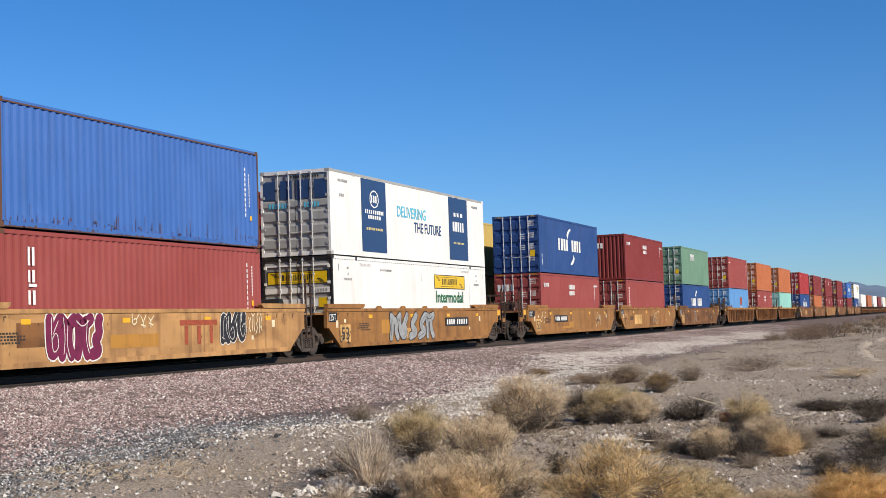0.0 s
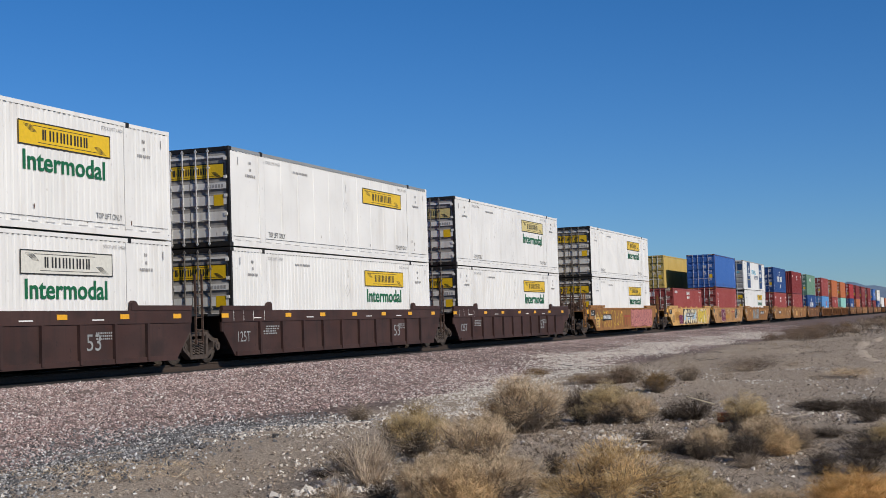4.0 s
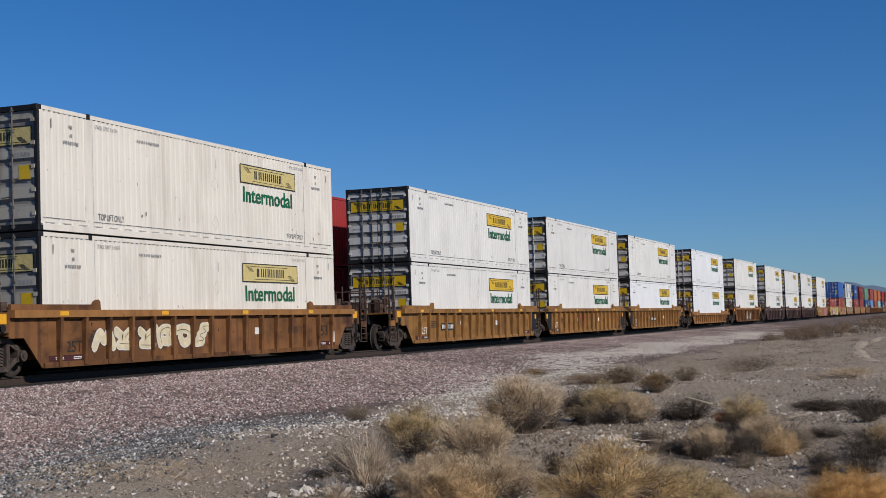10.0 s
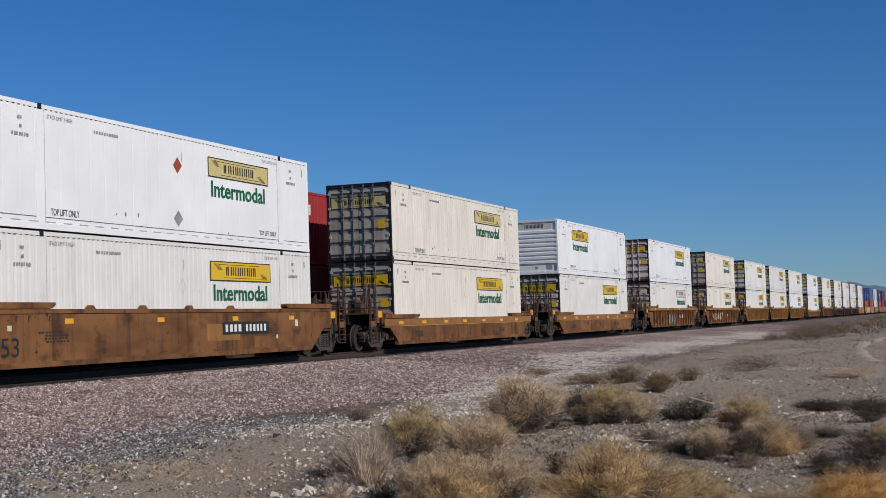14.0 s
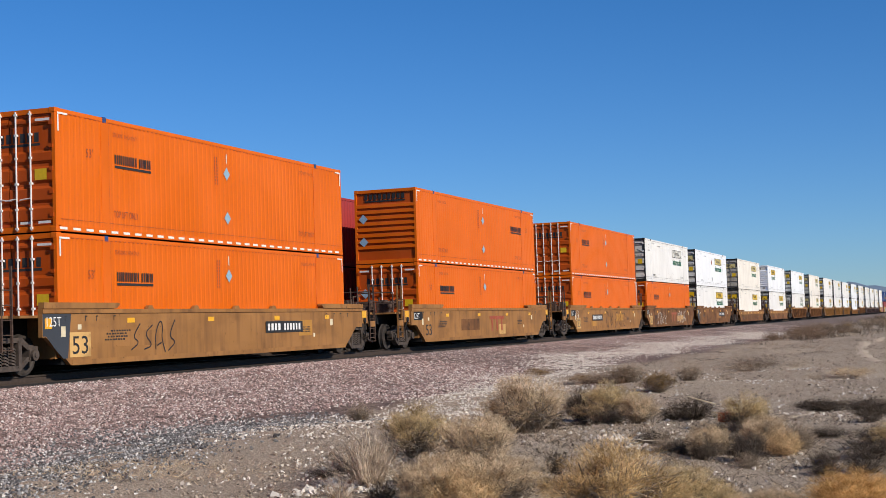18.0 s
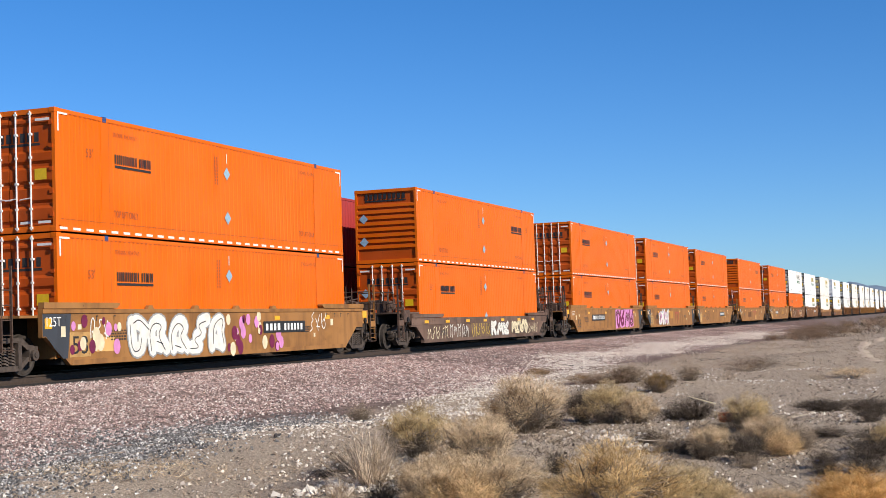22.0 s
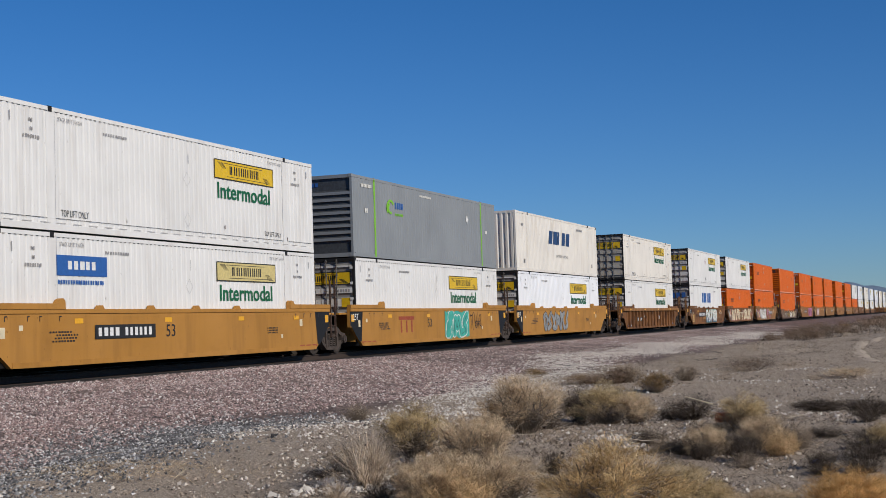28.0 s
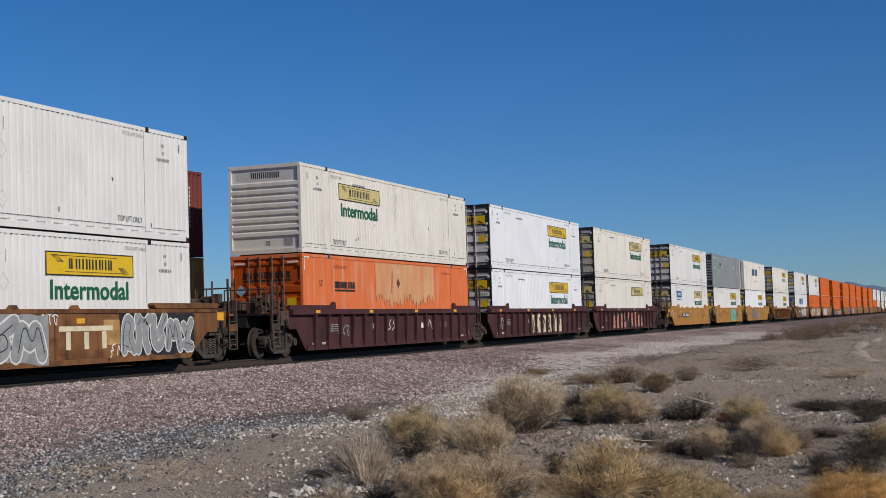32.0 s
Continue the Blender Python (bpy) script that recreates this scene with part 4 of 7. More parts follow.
def side_frame_mesh():
    """A cast side frame: an arched top bar, a bellied bottom bar, two columns beside the spring window, and the bearing boxes."""
    bm = bmesh.new()
    prism(bm, [(-1.10, 0.56), (-0.70, 0.60), (-0.44, 0.76), (0.44, 0.76), (0.70, 0.60), (1.10, 0.56), (1.10, 0.66), (0.76, 0.71), (0.52, 0.87), (-0.52, 0.87), (-0.76, 0.71), (-1.10, 0.66)], -0.09, 0.09)
    prism(bm, [(-1.05, 0.34), (-0.74, 0.33), (-0.44, 0.13), (0.44, 0.13), (0.74, 0.33), (1.05, 0.34), (1.05, 0.43), (0.70, 0.43), (0.40, 0.25), (-0.40, 0.25), (-0.70, 0.43), (-1.05, 0.43)], -0.10, 0.10)
    for s in (-1, 1):
        box(bm, min(s * 0.37, s * 0.49), max(s * 0.37, s * 0.49), -0.11, 0.08, 0.20, 0.80)
        box(bm, min(s * 0.75, s * 1.05), max(s * 0.75, s * 1.05), -0.12, 0.085, 0.37, 0.60)
        rod(bm, (s * 0.89, -0.19, 0.47), (s * 0.89, -0.10, 0.47), 0.125, 12)
        rod(bm, (s * 0.89, -0.21, 0.47), (s * 0.89, -0.18, 0.47), 0.055, 8)
    me = bpy.data.meshes.new("side_frame")
    bmesh.ops.recalc_face_normals(bm, faces=bm.faces[:])
    bm.to_mesh(me)
    bm.free()
    me.materials.append(MAT["truck_frame"])
    return me


def spring_mesh():
    bm = bmesh.new()
    for x in (-0.24, 0.0, 0.24):
        for i in range(6):
            rod(bm, (x - 0.008, 0, 0.262 + i * 0.068), (x + 0.008, 0, 0.300 + i * 0.068), 0.105, 8)
        rod(bm, (x, 0, 0.25), (x, 0, 0.66), 0.055, 6)
    me = bpy.data.meshes.new("spring_pack")
    bm.to_mesh(me)
    bm.free()
    me.materials.append(MAT["truck_frame"])
    return me


def wheelset_mesh():
    bm = bmesh.new()
    rod(bm, (0, -1.0, 0), (0, 1.0, 0), 0.08, 10)
    for s in (-1, 1):
        prof = [(0.84, 0.17), (0.83, 0.36), (0.86, 0.40), (0.86, 0.460), (0.75, 0.465), (0.72, 0.492), (0.70, 0.485), (0.72, 0.38), (0.75, 0.17)]
        n = 28
        rings = []
        for y, r in prof:
            rings.append([bm.verts.new((r * math.cos(2 * math.pi * i / n), s * y, r * math.sin(2 * math.pi * i / n))) for i in range(n)])
        for a, b in zip(rings, rings[1:]):
            for i in range(n):
                bm.faces.new((a[i], a[(i + 1) % n], b[(i + 1) % n], b[i]))
        for k in range(5):
            a = 2 * math.pi * k / 5
            rod(bm, (0.25 * math.cos(a), s * 0.845, 0.25 * math.sin(a)), (0.25 * math.cos(a), s * 0.825, 0.25 * math.sin(a)), 0.035, 6)
    me = bpy.data.meshes.new("wheelset")
    bmesh.ops.recalc_face_normals(bm, faces=bm.faces[:])
    bm.to_mesh(me)
    bm.free()
    me.materials.append(MAT["running_gear"])
    return me


FRAME_ME, SPRING_ME, WHEEL_ME = side_frame_mesh(), spring_mesh(), wheelset_mesh()
bm0 = bmesh.new()
box(bm0, -0.22, 0.22, -0.95, 0.95, 0.42, 0.66)
rod(bm0, (0, 0, 0.6), (0, 0, 0.86), 0.22, 12)
BOLSTER_ME = bpy.data.meshes.new("truck")
bm0.to_mesh(BOLSTER_ME)
bm0.free()
BOLSTER_ME.materials.append(MAT["black"])


def truck(root, x):
    t = part("truck", BOLSTER_ME, "black", root, "dusty four-wheel truck")
    t.location = (x, 0, 0)
    for s in (-1, 1):
        f = part("side_frame", FRAME_ME, "truck_frame", t)
        f.matrix_basis = pose(0, s * 1.02, 0, 0, 0, 0 if s < 0 else 180)
        f = part("spring_pack", SPRING_ME, "truck_frame", t)
        f["kind"] = "stuff"
        f.location = (0, s * 1.02, 0)
    for dx in (-0.89, 0.89):
        w = part("wheelset", WHEEL_ME, "running_gear", t)
        w.location = (dx, 0, 0.463)
        WHEELS.append(w)


def ladder(root, x, z0, z1, mat, y=-1.36, width=0.42):
    bm = bmesh.new()
    for dx in (-width / 2, width / 2):
        box(bm, x + dx - 0.016, x + dx + 0.016, y - 0.03, y + 0.03, z0, z1)
    n = int((z1 - z0) / 0.33)
    for i in range(n):
        z = z0 + 0.05 + i * 0.33
        rod(bm, (x - width / 2, y, z), (x + width / 2, y, z), 0.013, 6)
    part("ladder", bm, mat, root)


def wheel_ring(root, x, y, z, mat):
    bm = bmesh.new()
    n = 18
    for i in range(n):
        a, b = 2 * math.pi * i / n, 2 * math.pi * (i + 1) / n
        rod(bm, (x + 0.28 * math.cos(a), y, z + 0.28 * math.sin(a)), (x + 0.28 * math.cos(b), y, z + 0.28 * math.sin(b)), 0.018, 5)
    for i in range(5):
        a = 2 * math.pi * i / 5
        rod(bm, (x, y, z), (x + 0.28 * math.cos(a), y, z + 0.28 * math.sin(a)), 0.012, 5)
    rod(bm, (x, y + 0.02, z), (x, y + 0.22, z), 0.05, 8)
    part("brake_wheel", bm, mat, root, "spoked brake wheel")


LEVELS = {"smooth": (0.21, 1.50), "posted": (0.18, 1.48), "deep": (0.17, 1.46), "low": (0.18, 1.13), "shallow": (0.23, 1.06)}


def well_wagon(kind, colour, ends, own_left, seed, dark_ends=False, marks=True, brake=False):
    """One unit of a double-stack well wagon; ends: 'a' shares a truck, 'c' has its own truck and coupler. The origin is mid-unit at rail level."""
    rnd = random.Random(seed)
    root = new("well_wagon")
    root.empty_display_size = 0.3
    z0, z1 = LEVELS[kind]
    L = {"a": 8.85, "c": 9.25}
    el, er = L[ends[0]], L[ends[1]]
    mid = 0.86 if z1 > 1.3 else 0.80
    outline = [(-el, mid), (-8.75, mid), (-8.1, z0), (8.1, z0), (8.75, mid), (er, mid), (er, z1 - 0.1), (-el, z1 - 0.1)]
    if kind in ("low", "smooth"):
        outline = [(-el, mid), (-8.72, mid), (-7.95, z0 + 0.12), (-7.8, z0), (7.8, z0), (7.95, z0 + 0.12), (8.72, mid), (er, mid), (er, z1 - 0.1), (-el, z1 - 0.1)]
    yo = {"smooth": 1.42, "posted": 1.345, "deep": 1.37, "low": 1.40, "shallow": 1.345}[kind]
    for s in (-1, 1):
        bm = bmesh.new()
        prism(bm, outline, min(s * 1.31, s * yo), max(s * 1.31, s * yo))
        part("side_panel", bm, colour, root)
        bm = bmesh.new()
        zc = {"deep": 1.13, "low": 0.86, "smooth": 1.40}.get(kind, z1 - 0.17)
        box(bm, -el, er, min(s * 1.305, s * (yo + (0.15 if kind in ("posted", "shallow") else 0.03 if kind != "low" else 0.02))),
            max(s * 1.305, s * (yo + (0.15 if kind in ("posted", "shallow") else 0.03 if kind != "low" else 0.02))), zc, z1)
        part("top_chord", bm, "ochre" if colour == "rust_ochre" and kind in ("posted", "low") else colour, root)
        bm = bmesh.new()
        ys = yo + (0.05 if kind != "smooth" else 0.012)
        box(bm, -8.05 if kind != "smooth" else -7.75, 8.05 if kind != "smooth" else 7.75, min(s * 1.31, s * ys), max(s * 1.31, s * ys), z0 - 0.015, z0 + 0.11)
        if s < 0:
            part("bottom_chord", bm, colour, root)
        else:
            bm.free()
        if kind in ("posted", "deep", "shallow"):
            step = {"posted": 1.0, "deep": 1.47, "shallow": 1.0}[kind]
            n = int(16.0 / step)
            top = zc
            bmp = bmesh.new()
            yb, yt = (0.085, 0.145) if kind != "deep" else (0.085, 0.085)
            vs = [bmp.verts.new((x, -d, z)) for x in (-0.05, 0.05) for d, z in ((0, z0 + 0.02), (yb, z0 + 0.02), (yt, top), (0, top))]
            for f in ((0, 1, 2, 3), (7, 6, 5, 4), (1, 5, 6, 2), (0, 4, 5, 1), (3, 2, 6, 7)):
                bmp.faces.new([vs[i] for i in f])
            if s > 0:
                one = bmp.verts[:] + bmp.edges[:] + bmp.faces[:]
                bmesh.ops.rotate(bmp, verts=bmp.verts[:], cent=(0, 0, 0), matrix=Matrix.Rotation(math.pi, 3, "Z"))
                bmesh.ops.translate(bmp, verts=bmp.verts[:], vec=(-(n - 1) / 2 * step, yo, 0))
                for i in range(1, n):
                    more = bmesh.ops.duplicate(bmp, geom=one)["geom"]
                    bmesh.ops.translate(bmp, verts=[g for g in more if isinstance(g, bmesh.types.BMVert)], vec=(i * step, 0, 0))
                part("post_row", bmp, colour, root)["kind"] = "stuff"
            else:
                first = part("post", bmp, colour, root)
                first.location = (-(n - 1) / 2 * step, -yo, 0)
                for i in range(1, n):
                    ob = part("post", first.data, colour, root)
                    ob.location = (-(n - 1) / 2 * step + i * step, -yo, 0)
        for a, b in ((-el, -5.8), (5.9, er)):
            bm = bmesh.new()
            top = z1 + 0.13
            if a < 0:
                line = [(a, z1), (b, z1), (b - 0.02, z1 + 0.20), (b - 0.10, z1 + 0.25), (b - 0.22, z1 + 0.22), (b - 0.30, top), (a, top)]
            else:
                line = [(a, z1), (b, z1), (b, top), (a + 0.30, top), (a + 0.22, z1 + 0.22), (a + 0.10, z1 + 0.25), (a + 0.02, z1 + 0.20)]
            proud = 0.05
            if kind in ("smooth", "low") and colour != "fresh_ochre":
                proud = 0.06
                line = [(a, z1 + 0.01), (b - 0.14, z1 + 0.01), (b, z1 + 0.10), (b - 0.02, z1 + 0.15), (a, top + 0.02)] if a < 0 else [(a + 0.14, z1 + 0.01), (b, z1 + 0.01), (b, top + 0.02), (a + 0.02, z1 + 0.15), (a, z1 + 0.10)]
            prism(bm, line, min(s * 1.32, s * (yo + proud)), max(s * 1.32, s * (yo + proud)))
            part("corner_guide", bm, colour, root)
        if kind == "smooth" and seed % 2 and s < 0 and marks:
            for x in (-4.3, -2.0, 0.3, 2.6):
                bm = bmesh.new()
                prism(bm, [(x - 0.16, z1), (x + 0.16, z1), (x + 0.08, z1 + 0.09), (x - 0.08, z1 + 0.09)], min(s * 1.33, s * yo), max(s * 1.33, s * yo))
                part("guide_lug", bm, colour, root)
    bm = bmesh.new()
    box(bm, -8.0, 8.0, -1.305, 1.305, 0.22, 0.36)
    part("well_floor", bm, "black", root)
    for sgn, e, kind_end in ((-1, el, ends[0]), (1, er, ends[1])):
        reach = 9.5 if kind_end == "a" else 10.55
        bm = bmesh.new()
        prism(bm, sorted([(sgn * 8.2, 0.75), (sgn * reach, 0.95)]) + sorted([(sgn * 8.2, 1.38), (sgn * reach, 1.28)], reverse=True), -0.55, 0.55)
        part("end_sill", bm, "black", root)
        bm = bmesh.new()
        box(bm, min(sgn * 8.15, sgn * reach), max(sgn * 8.15, sgn * reach), -1.30, 1.30, 1.30, 1.36)
        part("end_platform", bm, "black" if colour in ("brown", "wine") else colour, root)
        bm = bmesh.new()
        box(bm, min(sgn * 8.14, sgn * 8.22), max(sgn * 8.14, sgn * 8.22), -1.30, 1.30, 0.36, 1.30)
        part("bulkhead", bm, colour, root)
        if kind_end == "c":
            truck(root, sgn * 9.45)
            bm = bmesh.new()
            box(bm, min(sgn * 10.5, sgn * 11.35), max(sgn * 10.5, sgn * 11.35), -0.12, 0.12, 0.74, 0.98)
            box(bm, min(sgn * 11.3, sgn * 11.62), max(sgn * 11.3, sgn * 11.62), -0.2, 0.2, 0.68, 1.02)
            part("coupler", bm, "running_gear", root)
            ladder(root, sgn * 10.25, 0.42, 2.35, "ochre" if seed - 100 in (2, 16, 18, 23, 25, 26, 27) else "rusty_gear")
            bm = bmesh.new()
            for dy in (-1.2, 0.2, 1.2):
                rod(bm, (sgn * 10.5, dy, 1.3), (sgn * 10.5, dy, 2.1), 0.022, 6)
            rod(bm, (sgn * 10.5, -1.2, 2.1), (sgn * 10.5, 0.2, 2.1), 0.022, 6)
            rod(bm, (sgn * 10.5, -1.2, 1.7), (sgn * 10.5, 1.2, 1.7), 0.018, 6)
            part("handrail", bm, "rusty_gear", root)
            bm = bmesh.new()
            rod(bm, (sgn * 9.0, -0.5, 1.62), (sgn * 9.9, -0.5, 1.62), 0.2, 12)
            box(bm, min(sgn * 9.95, sgn * 10.2), max(sgn * 9.95, sgn * 10.2), -0.9, -0.4, 1.36, 1.75)
            box(bm, min(sgn * 9.3, sgn * 9.7), max(sgn * 9.3, sgn * 9.7), 0.1, 0.7, 1.36, 1.8)
            part("brake_gear", bm, "rusty_gear", root)
            gr = random.Random(seed + sgn)
            bm = bmesh.new()
            for q in range(7):
                u, v = gr.uniform(9.0, 10.4), gr.uniform(-1.25, -0.3)
                rod(bm, (sgn * u, v, 1.3), (sgn * u, v, gr.uniform(1.6, 2.3)), gr.uniform(0.014, 0.03), 6)
            for q in range(4):
                u, v, h = gr.uniform(8.9, 9.6), gr.uniform(-1.2, -0.5), gr.uniform(1.42, 1.9)
                rod(bm, (sgn * u, v, h), (sgn * (u + gr.uniform(0.5, 1.1)), v + gr.uniform(-0.1, 0.1), h + gr.uniform(-0.1, 0.1)), 0.022, 6)
            for q in range(4):
                u, v, h = gr.uniform(8.8, 10.2), gr.uniform(-1.2, -0.4), gr.uniform(1.34, 1.7)
                box(bm, min(sgn * u, sgn * (u + 0.22)), max(sgn * u, sgn * (u + 0.22)), v, v + 0.2, h, h + gr.uniform(0.12, 0.3))
            part("pipework", bm, "rusty_gear", root, "rusty valves and pipes")["kind"] = "stuff"
            pale = "rusty_gear" if colour in ("brown", "wine", "faded_brown") else colour
            bm = bmesh.new()
            box(bm, min(sgn * 9.26, sgn * 9.30), max(sgn * 9.26, sgn * 9.30), -1.36, -1.0, 0.9, 1.42)
            box(bm, min(sgn * 9.28, sgn * 9.86), max(sgn * 9.28, sgn * 9.86), -1.37, -1.33, 0.98, 1.44)
            part("end_bracket", bm, pale, root)
            if pale != "rusty_gear":
                flat("reflector_strip", [(min(sgn * 9.38, sgn * 9.74), max(sgn * 9.38, sgn * 9.74), 1.18, 1.40)], -1.374, "reflector", root)
            bm = bmesh.new()
            for u in (10.0, 10.46):
                rod(bm, (sgn * u, -1.40, 0.35), (sgn * u, -1.40, 1.75), 0.014, 6)
            for v in (0.35, 0.62, 1.75):
                rod(bm, (sgn * 10.0, -1.40, v), (sgn * 10.46, -1.40, v), 0.014, 6)
            part("grab_rail", bm, "rusty_gear" if (seed // 2) % 2 else "steel", root, "thin bent grab rail")
            bm = bmesh.new()
            rod(bm, (sgn * 9.55, -1.42, 1.08), (sgn * 9.55, -1.36, 1.08), 0.09, 10)
            rod(bm, (sgn * 9.6, -1.38, 1.02), (sgn * 9.8, -1.30, 0.55), 0.02, 6)
            rod(bm, (sgn * 9.8, -1.30, 0.55), (sgn * 10.9, -0.5, 0.45), 0.02, 6)
            part("air_hose", bm, "black", root, "black brake hose")
            bm = bmesh.new()
            box(bm, min(sgn * 10.0, sgn * 10.5), max(sgn * 10.0, sgn * 10.5), -1.40, -1.34, 0.86, 1.06)
            part("step_plate", bm, colour if colour not in ("brown", "wine") else "rail", root)
            if brake and sgn > 0:
                wheel_ring(root, 10.3, -0.95, 2.25, "rusty_gear")
                bm = bmesh.new()
                box(bm, 10.15, 10.4, -0.75, -0.45, 1.36, 2.5)
                part("brake_stand", bm, "rusty_gear", root)
        else:
            if sgn < 0 and own_left:
                truck(root, -9.696)
            if sgn > 0:
                ladder(root, 9.45, 0.55, 2.45, "rusty_gear", -1.28, 0.36)
                bm = bmesh.new()
                box(bm, 9.0, 9.6, -1.1, -0.2, 1.36, 1.56)
                rod(bm, (9.1, -0.5, 1.66), (9.1, 0.7, 1.66), 0.19, 12)
                part("brake_gear", bm, "black", root)
    if kind in ("posted", "shallow"):
        bm = bmesh.new()
        rod(bm, (-7.9, -(yo + 0.05), z1 - 0.20), (7.9, -(yo + 0.05), z1 - 0.20), 0.018, 8)
        part("air_pipe", bm, colour, root)
        flat("warning_film", [(-7.85, -6.3, z0 + 0.12, z0 + 0.26), (6.6, 7.85, z0 + 0.12, z0 + 0.26)], -(yo + 0.006), "wine", root, "dark maroon notice band")
        flat("warning_strip", [(x, x + 0.32, z0 + 0.16 + 0.035 * j, z0 + 0.18 + 0.035 * j) for x in (-7.6, -6.9, 6.8, 7.4) for j in range(2)], -(yo + 0.009), "ink_white", root)
    y = -(yo + 0.006)
    if dark_ends and kind != "low":
        for sgn, e, joint_kind in ((-1, el, ends[0]), (1, er, ends[1])):
            if joint_kind != "a":
                continue
            bm = bmesh.new()
            zt = 1.39 if kind == "smooth" else z1 - 0.175
            xs = sorted((sgn * 8.35, sgn * (e - 0.01)))
            lowx = [(sgn * 8.42, 0.62 if kind == "smooth" else 0.45), (sgn * 8.35, zt), (sgn * (e - 0.01), zt), (sgn * (e - 0.01), mid + 0.02), (sgn * 8.72, mid + 0.02)]
            bm.faces.new([bm.verts.new((x, y + 0.003, z)) for x, z in lowx])
            bm.faces.new([bm.verts.new((x, y + 0.002, z)) for x, z in ((sgn * 7.9, 0.36), (sgn * 7.75, zt), (sgn * 8.36, zt), (sgn * 8.43, 0.62 if kind == "smooth" else 0.45), (sgn * 8.08, 0.36))])
            part("end_paint", bm, "slate" if kind == "smooth" and colour != "fresh_ochre" else "black", root, "dark painted end panel")
            if colour == "fresh_ochre":
                flat("warning_strip", [(min(sgn * a, sgn * b), max(sgn * a, sgn * b), 0.29, 0.36) for a, b in ((6.6, 6.95), (7.05, 7.4), (7.5, 7.85))], y, "ink_red", root)
            flat("reflector_strip", [(min(sgn * 8.5, sgn * 8.76), max(sgn * 8.5, sgn * 8.76), zt - 0.34, zt - 0.10)], y - 0.001, "reflector", root)
    if kind == "smooth" and colour != "fresh_ochre":
        for j in range(2):
            a = rnd.uniform(-7.4, 5.2)
            w, b, h = rnd.uniform(0.6, 2.6), rnd.uniform(0.30, 0.75), rnd.uniform(0.3, 0.65)
            flat("repainted_patch", [(a, a + w, b, min(b + h, 1.38))], y + 0.003 - 0.0006 * j, rnd.choice(("pale_ochre", "ochre", "rust_ochre", "fresh_ochre")), root, "repainted patch of another ochre")
    if marks:
        zz = 0.5 if z1 > 1.3 else 0.35
        yy = y - (0.05 if kind in ("posted", "shallow") else 0.0)
        if kind == "smooth":
            if colour == "fresh_ochre":
                lettering("53", -1.35, y - 0.002, 0.78, 0.45, 0.32, "ink", root, 0.0)
            elif seed % 3 != 1:
                flat("number_patch", [(-7.82, -6.98, 0.38, 0.96)], y + 0.001, "pale_ochre", root, "paler ochre patch")
            if colour != "fresh_ochre":
                lettering("53", -7.72, y - 0.002, 0.45, 0.62, 0.42, "ink", root, 0.0)
            flat("handhold_strip", [(u, u + 0.025, 1.22, 1.34) for u in (-8.0, -7.2, -6.75, -6.0, 6.3, 6.9, 7.4, 8.0)] + [(u, u + 0.09, 1.32, 1.345) for u in (-8.0, -7.2, -6.75, -6.0, 6.3, 6.9, 7.4, 8.0)], y, "ink", root)
            flat("notice_strip", [(-8.15, -7.98, 0.86, 1.10), (-7.5, -7.35, 1.02, 1.14), (6.6, 6.8, 0.95, 1.16), (5.3, 5.42, 0.6, 0.72)], y, "spray_cream", root)
            flat("reflector_strip", [(x, x + 0.34, 1.16, 1.28) for x in (-5.4, -1.4, 2.6, 6.2)], y, "reflector", root)
            if not dark_ends:
                flat("data_patch", [(-8.72 if el < 9 else -9.0, -8.05, 1.05, 1.37)], y + 0.001, "black", root, "black stencil patch")
            lettering("125T" if not dark_ends else "125T", -8.95 if el > 9 else -8.7, y - 0.006, 1.10, 0.55, 0.22, "ink_white", root)
        elif kind == "low":
            flat("reflector_strip", [(x, x + 0.45, 0.92, 1.03) for x in (-7.9, -5.5, -3.0, -0.7, 1.8, 4.3, 6.6)], y - 0.022, "reflector", root)
            if colour != "faded_brown":
                flat("edge_line", [(-7.8, 7.8, 0.845, 0.86)], y - 0.024, "pale_ochre", root)
        elif kind == "deep":
            lettering("53", 4.0, y, 0.5, 0.6, 0.4, "spray_grey", root)
            flat("reflector_strip", [(x, x + 0.4, 1.25, 1.37) for x in (-8.9, -4.9, -2.4, 0.2, 2.8, 5.4, 7.9)], y - 0.03, "reflector", root)
            flat("chord_strip", [(x, x + 0.5, 1.22, 1.25) for x in (-7.0, -3.4, 1.4, 4.2)] + [(x, x + 0.02, 1.16, 1.44) for x in (-8.2, -7.6, -7.0, -6.3)], y - 0.03, "ink_white", root)
            lettering("125T", -7.9, y, 0.55, 0.75, 0.3, "spray_grey", root)
        else:
            lettering("53", 6.80, y, 0.62 if kind == "posted" else 0.5, 0.5, 0.34, "ink", root)
            lettering("25T", -7.15, y, 0.5, 0.6, 0.26, "ink_white" if dark_ends else "ink", root)
            flat("reflector_strip", [(x, x + 0.34, z1 - 0.13, z1 - 0.03) for x in (-7.6, -3.2, 1.2, 5.6)], -(yo + 0.155), "reflector", root)
            flat("notice_strip", [(-2.6, -2.25, 0.8, 0.98), (2.2, 2.55, 0.75, 0.95), (7.7, 7.85, 0.4, 0.75)], y, "ink_white", root)
        n = rnd.randint(6, 9)
        flat("data_strip", [q for i in range(4) for q in bar_quads(-6.4 + rnd.uniform(0, 0.3), 0.95 - 0.07 * i if z1 > 1.3 else 0.6 - 0.06 * i, 0.9, 0.04, n, seed + i)], y, "ink" if colour not in ("brown", "wine") else "spray_grey", root)
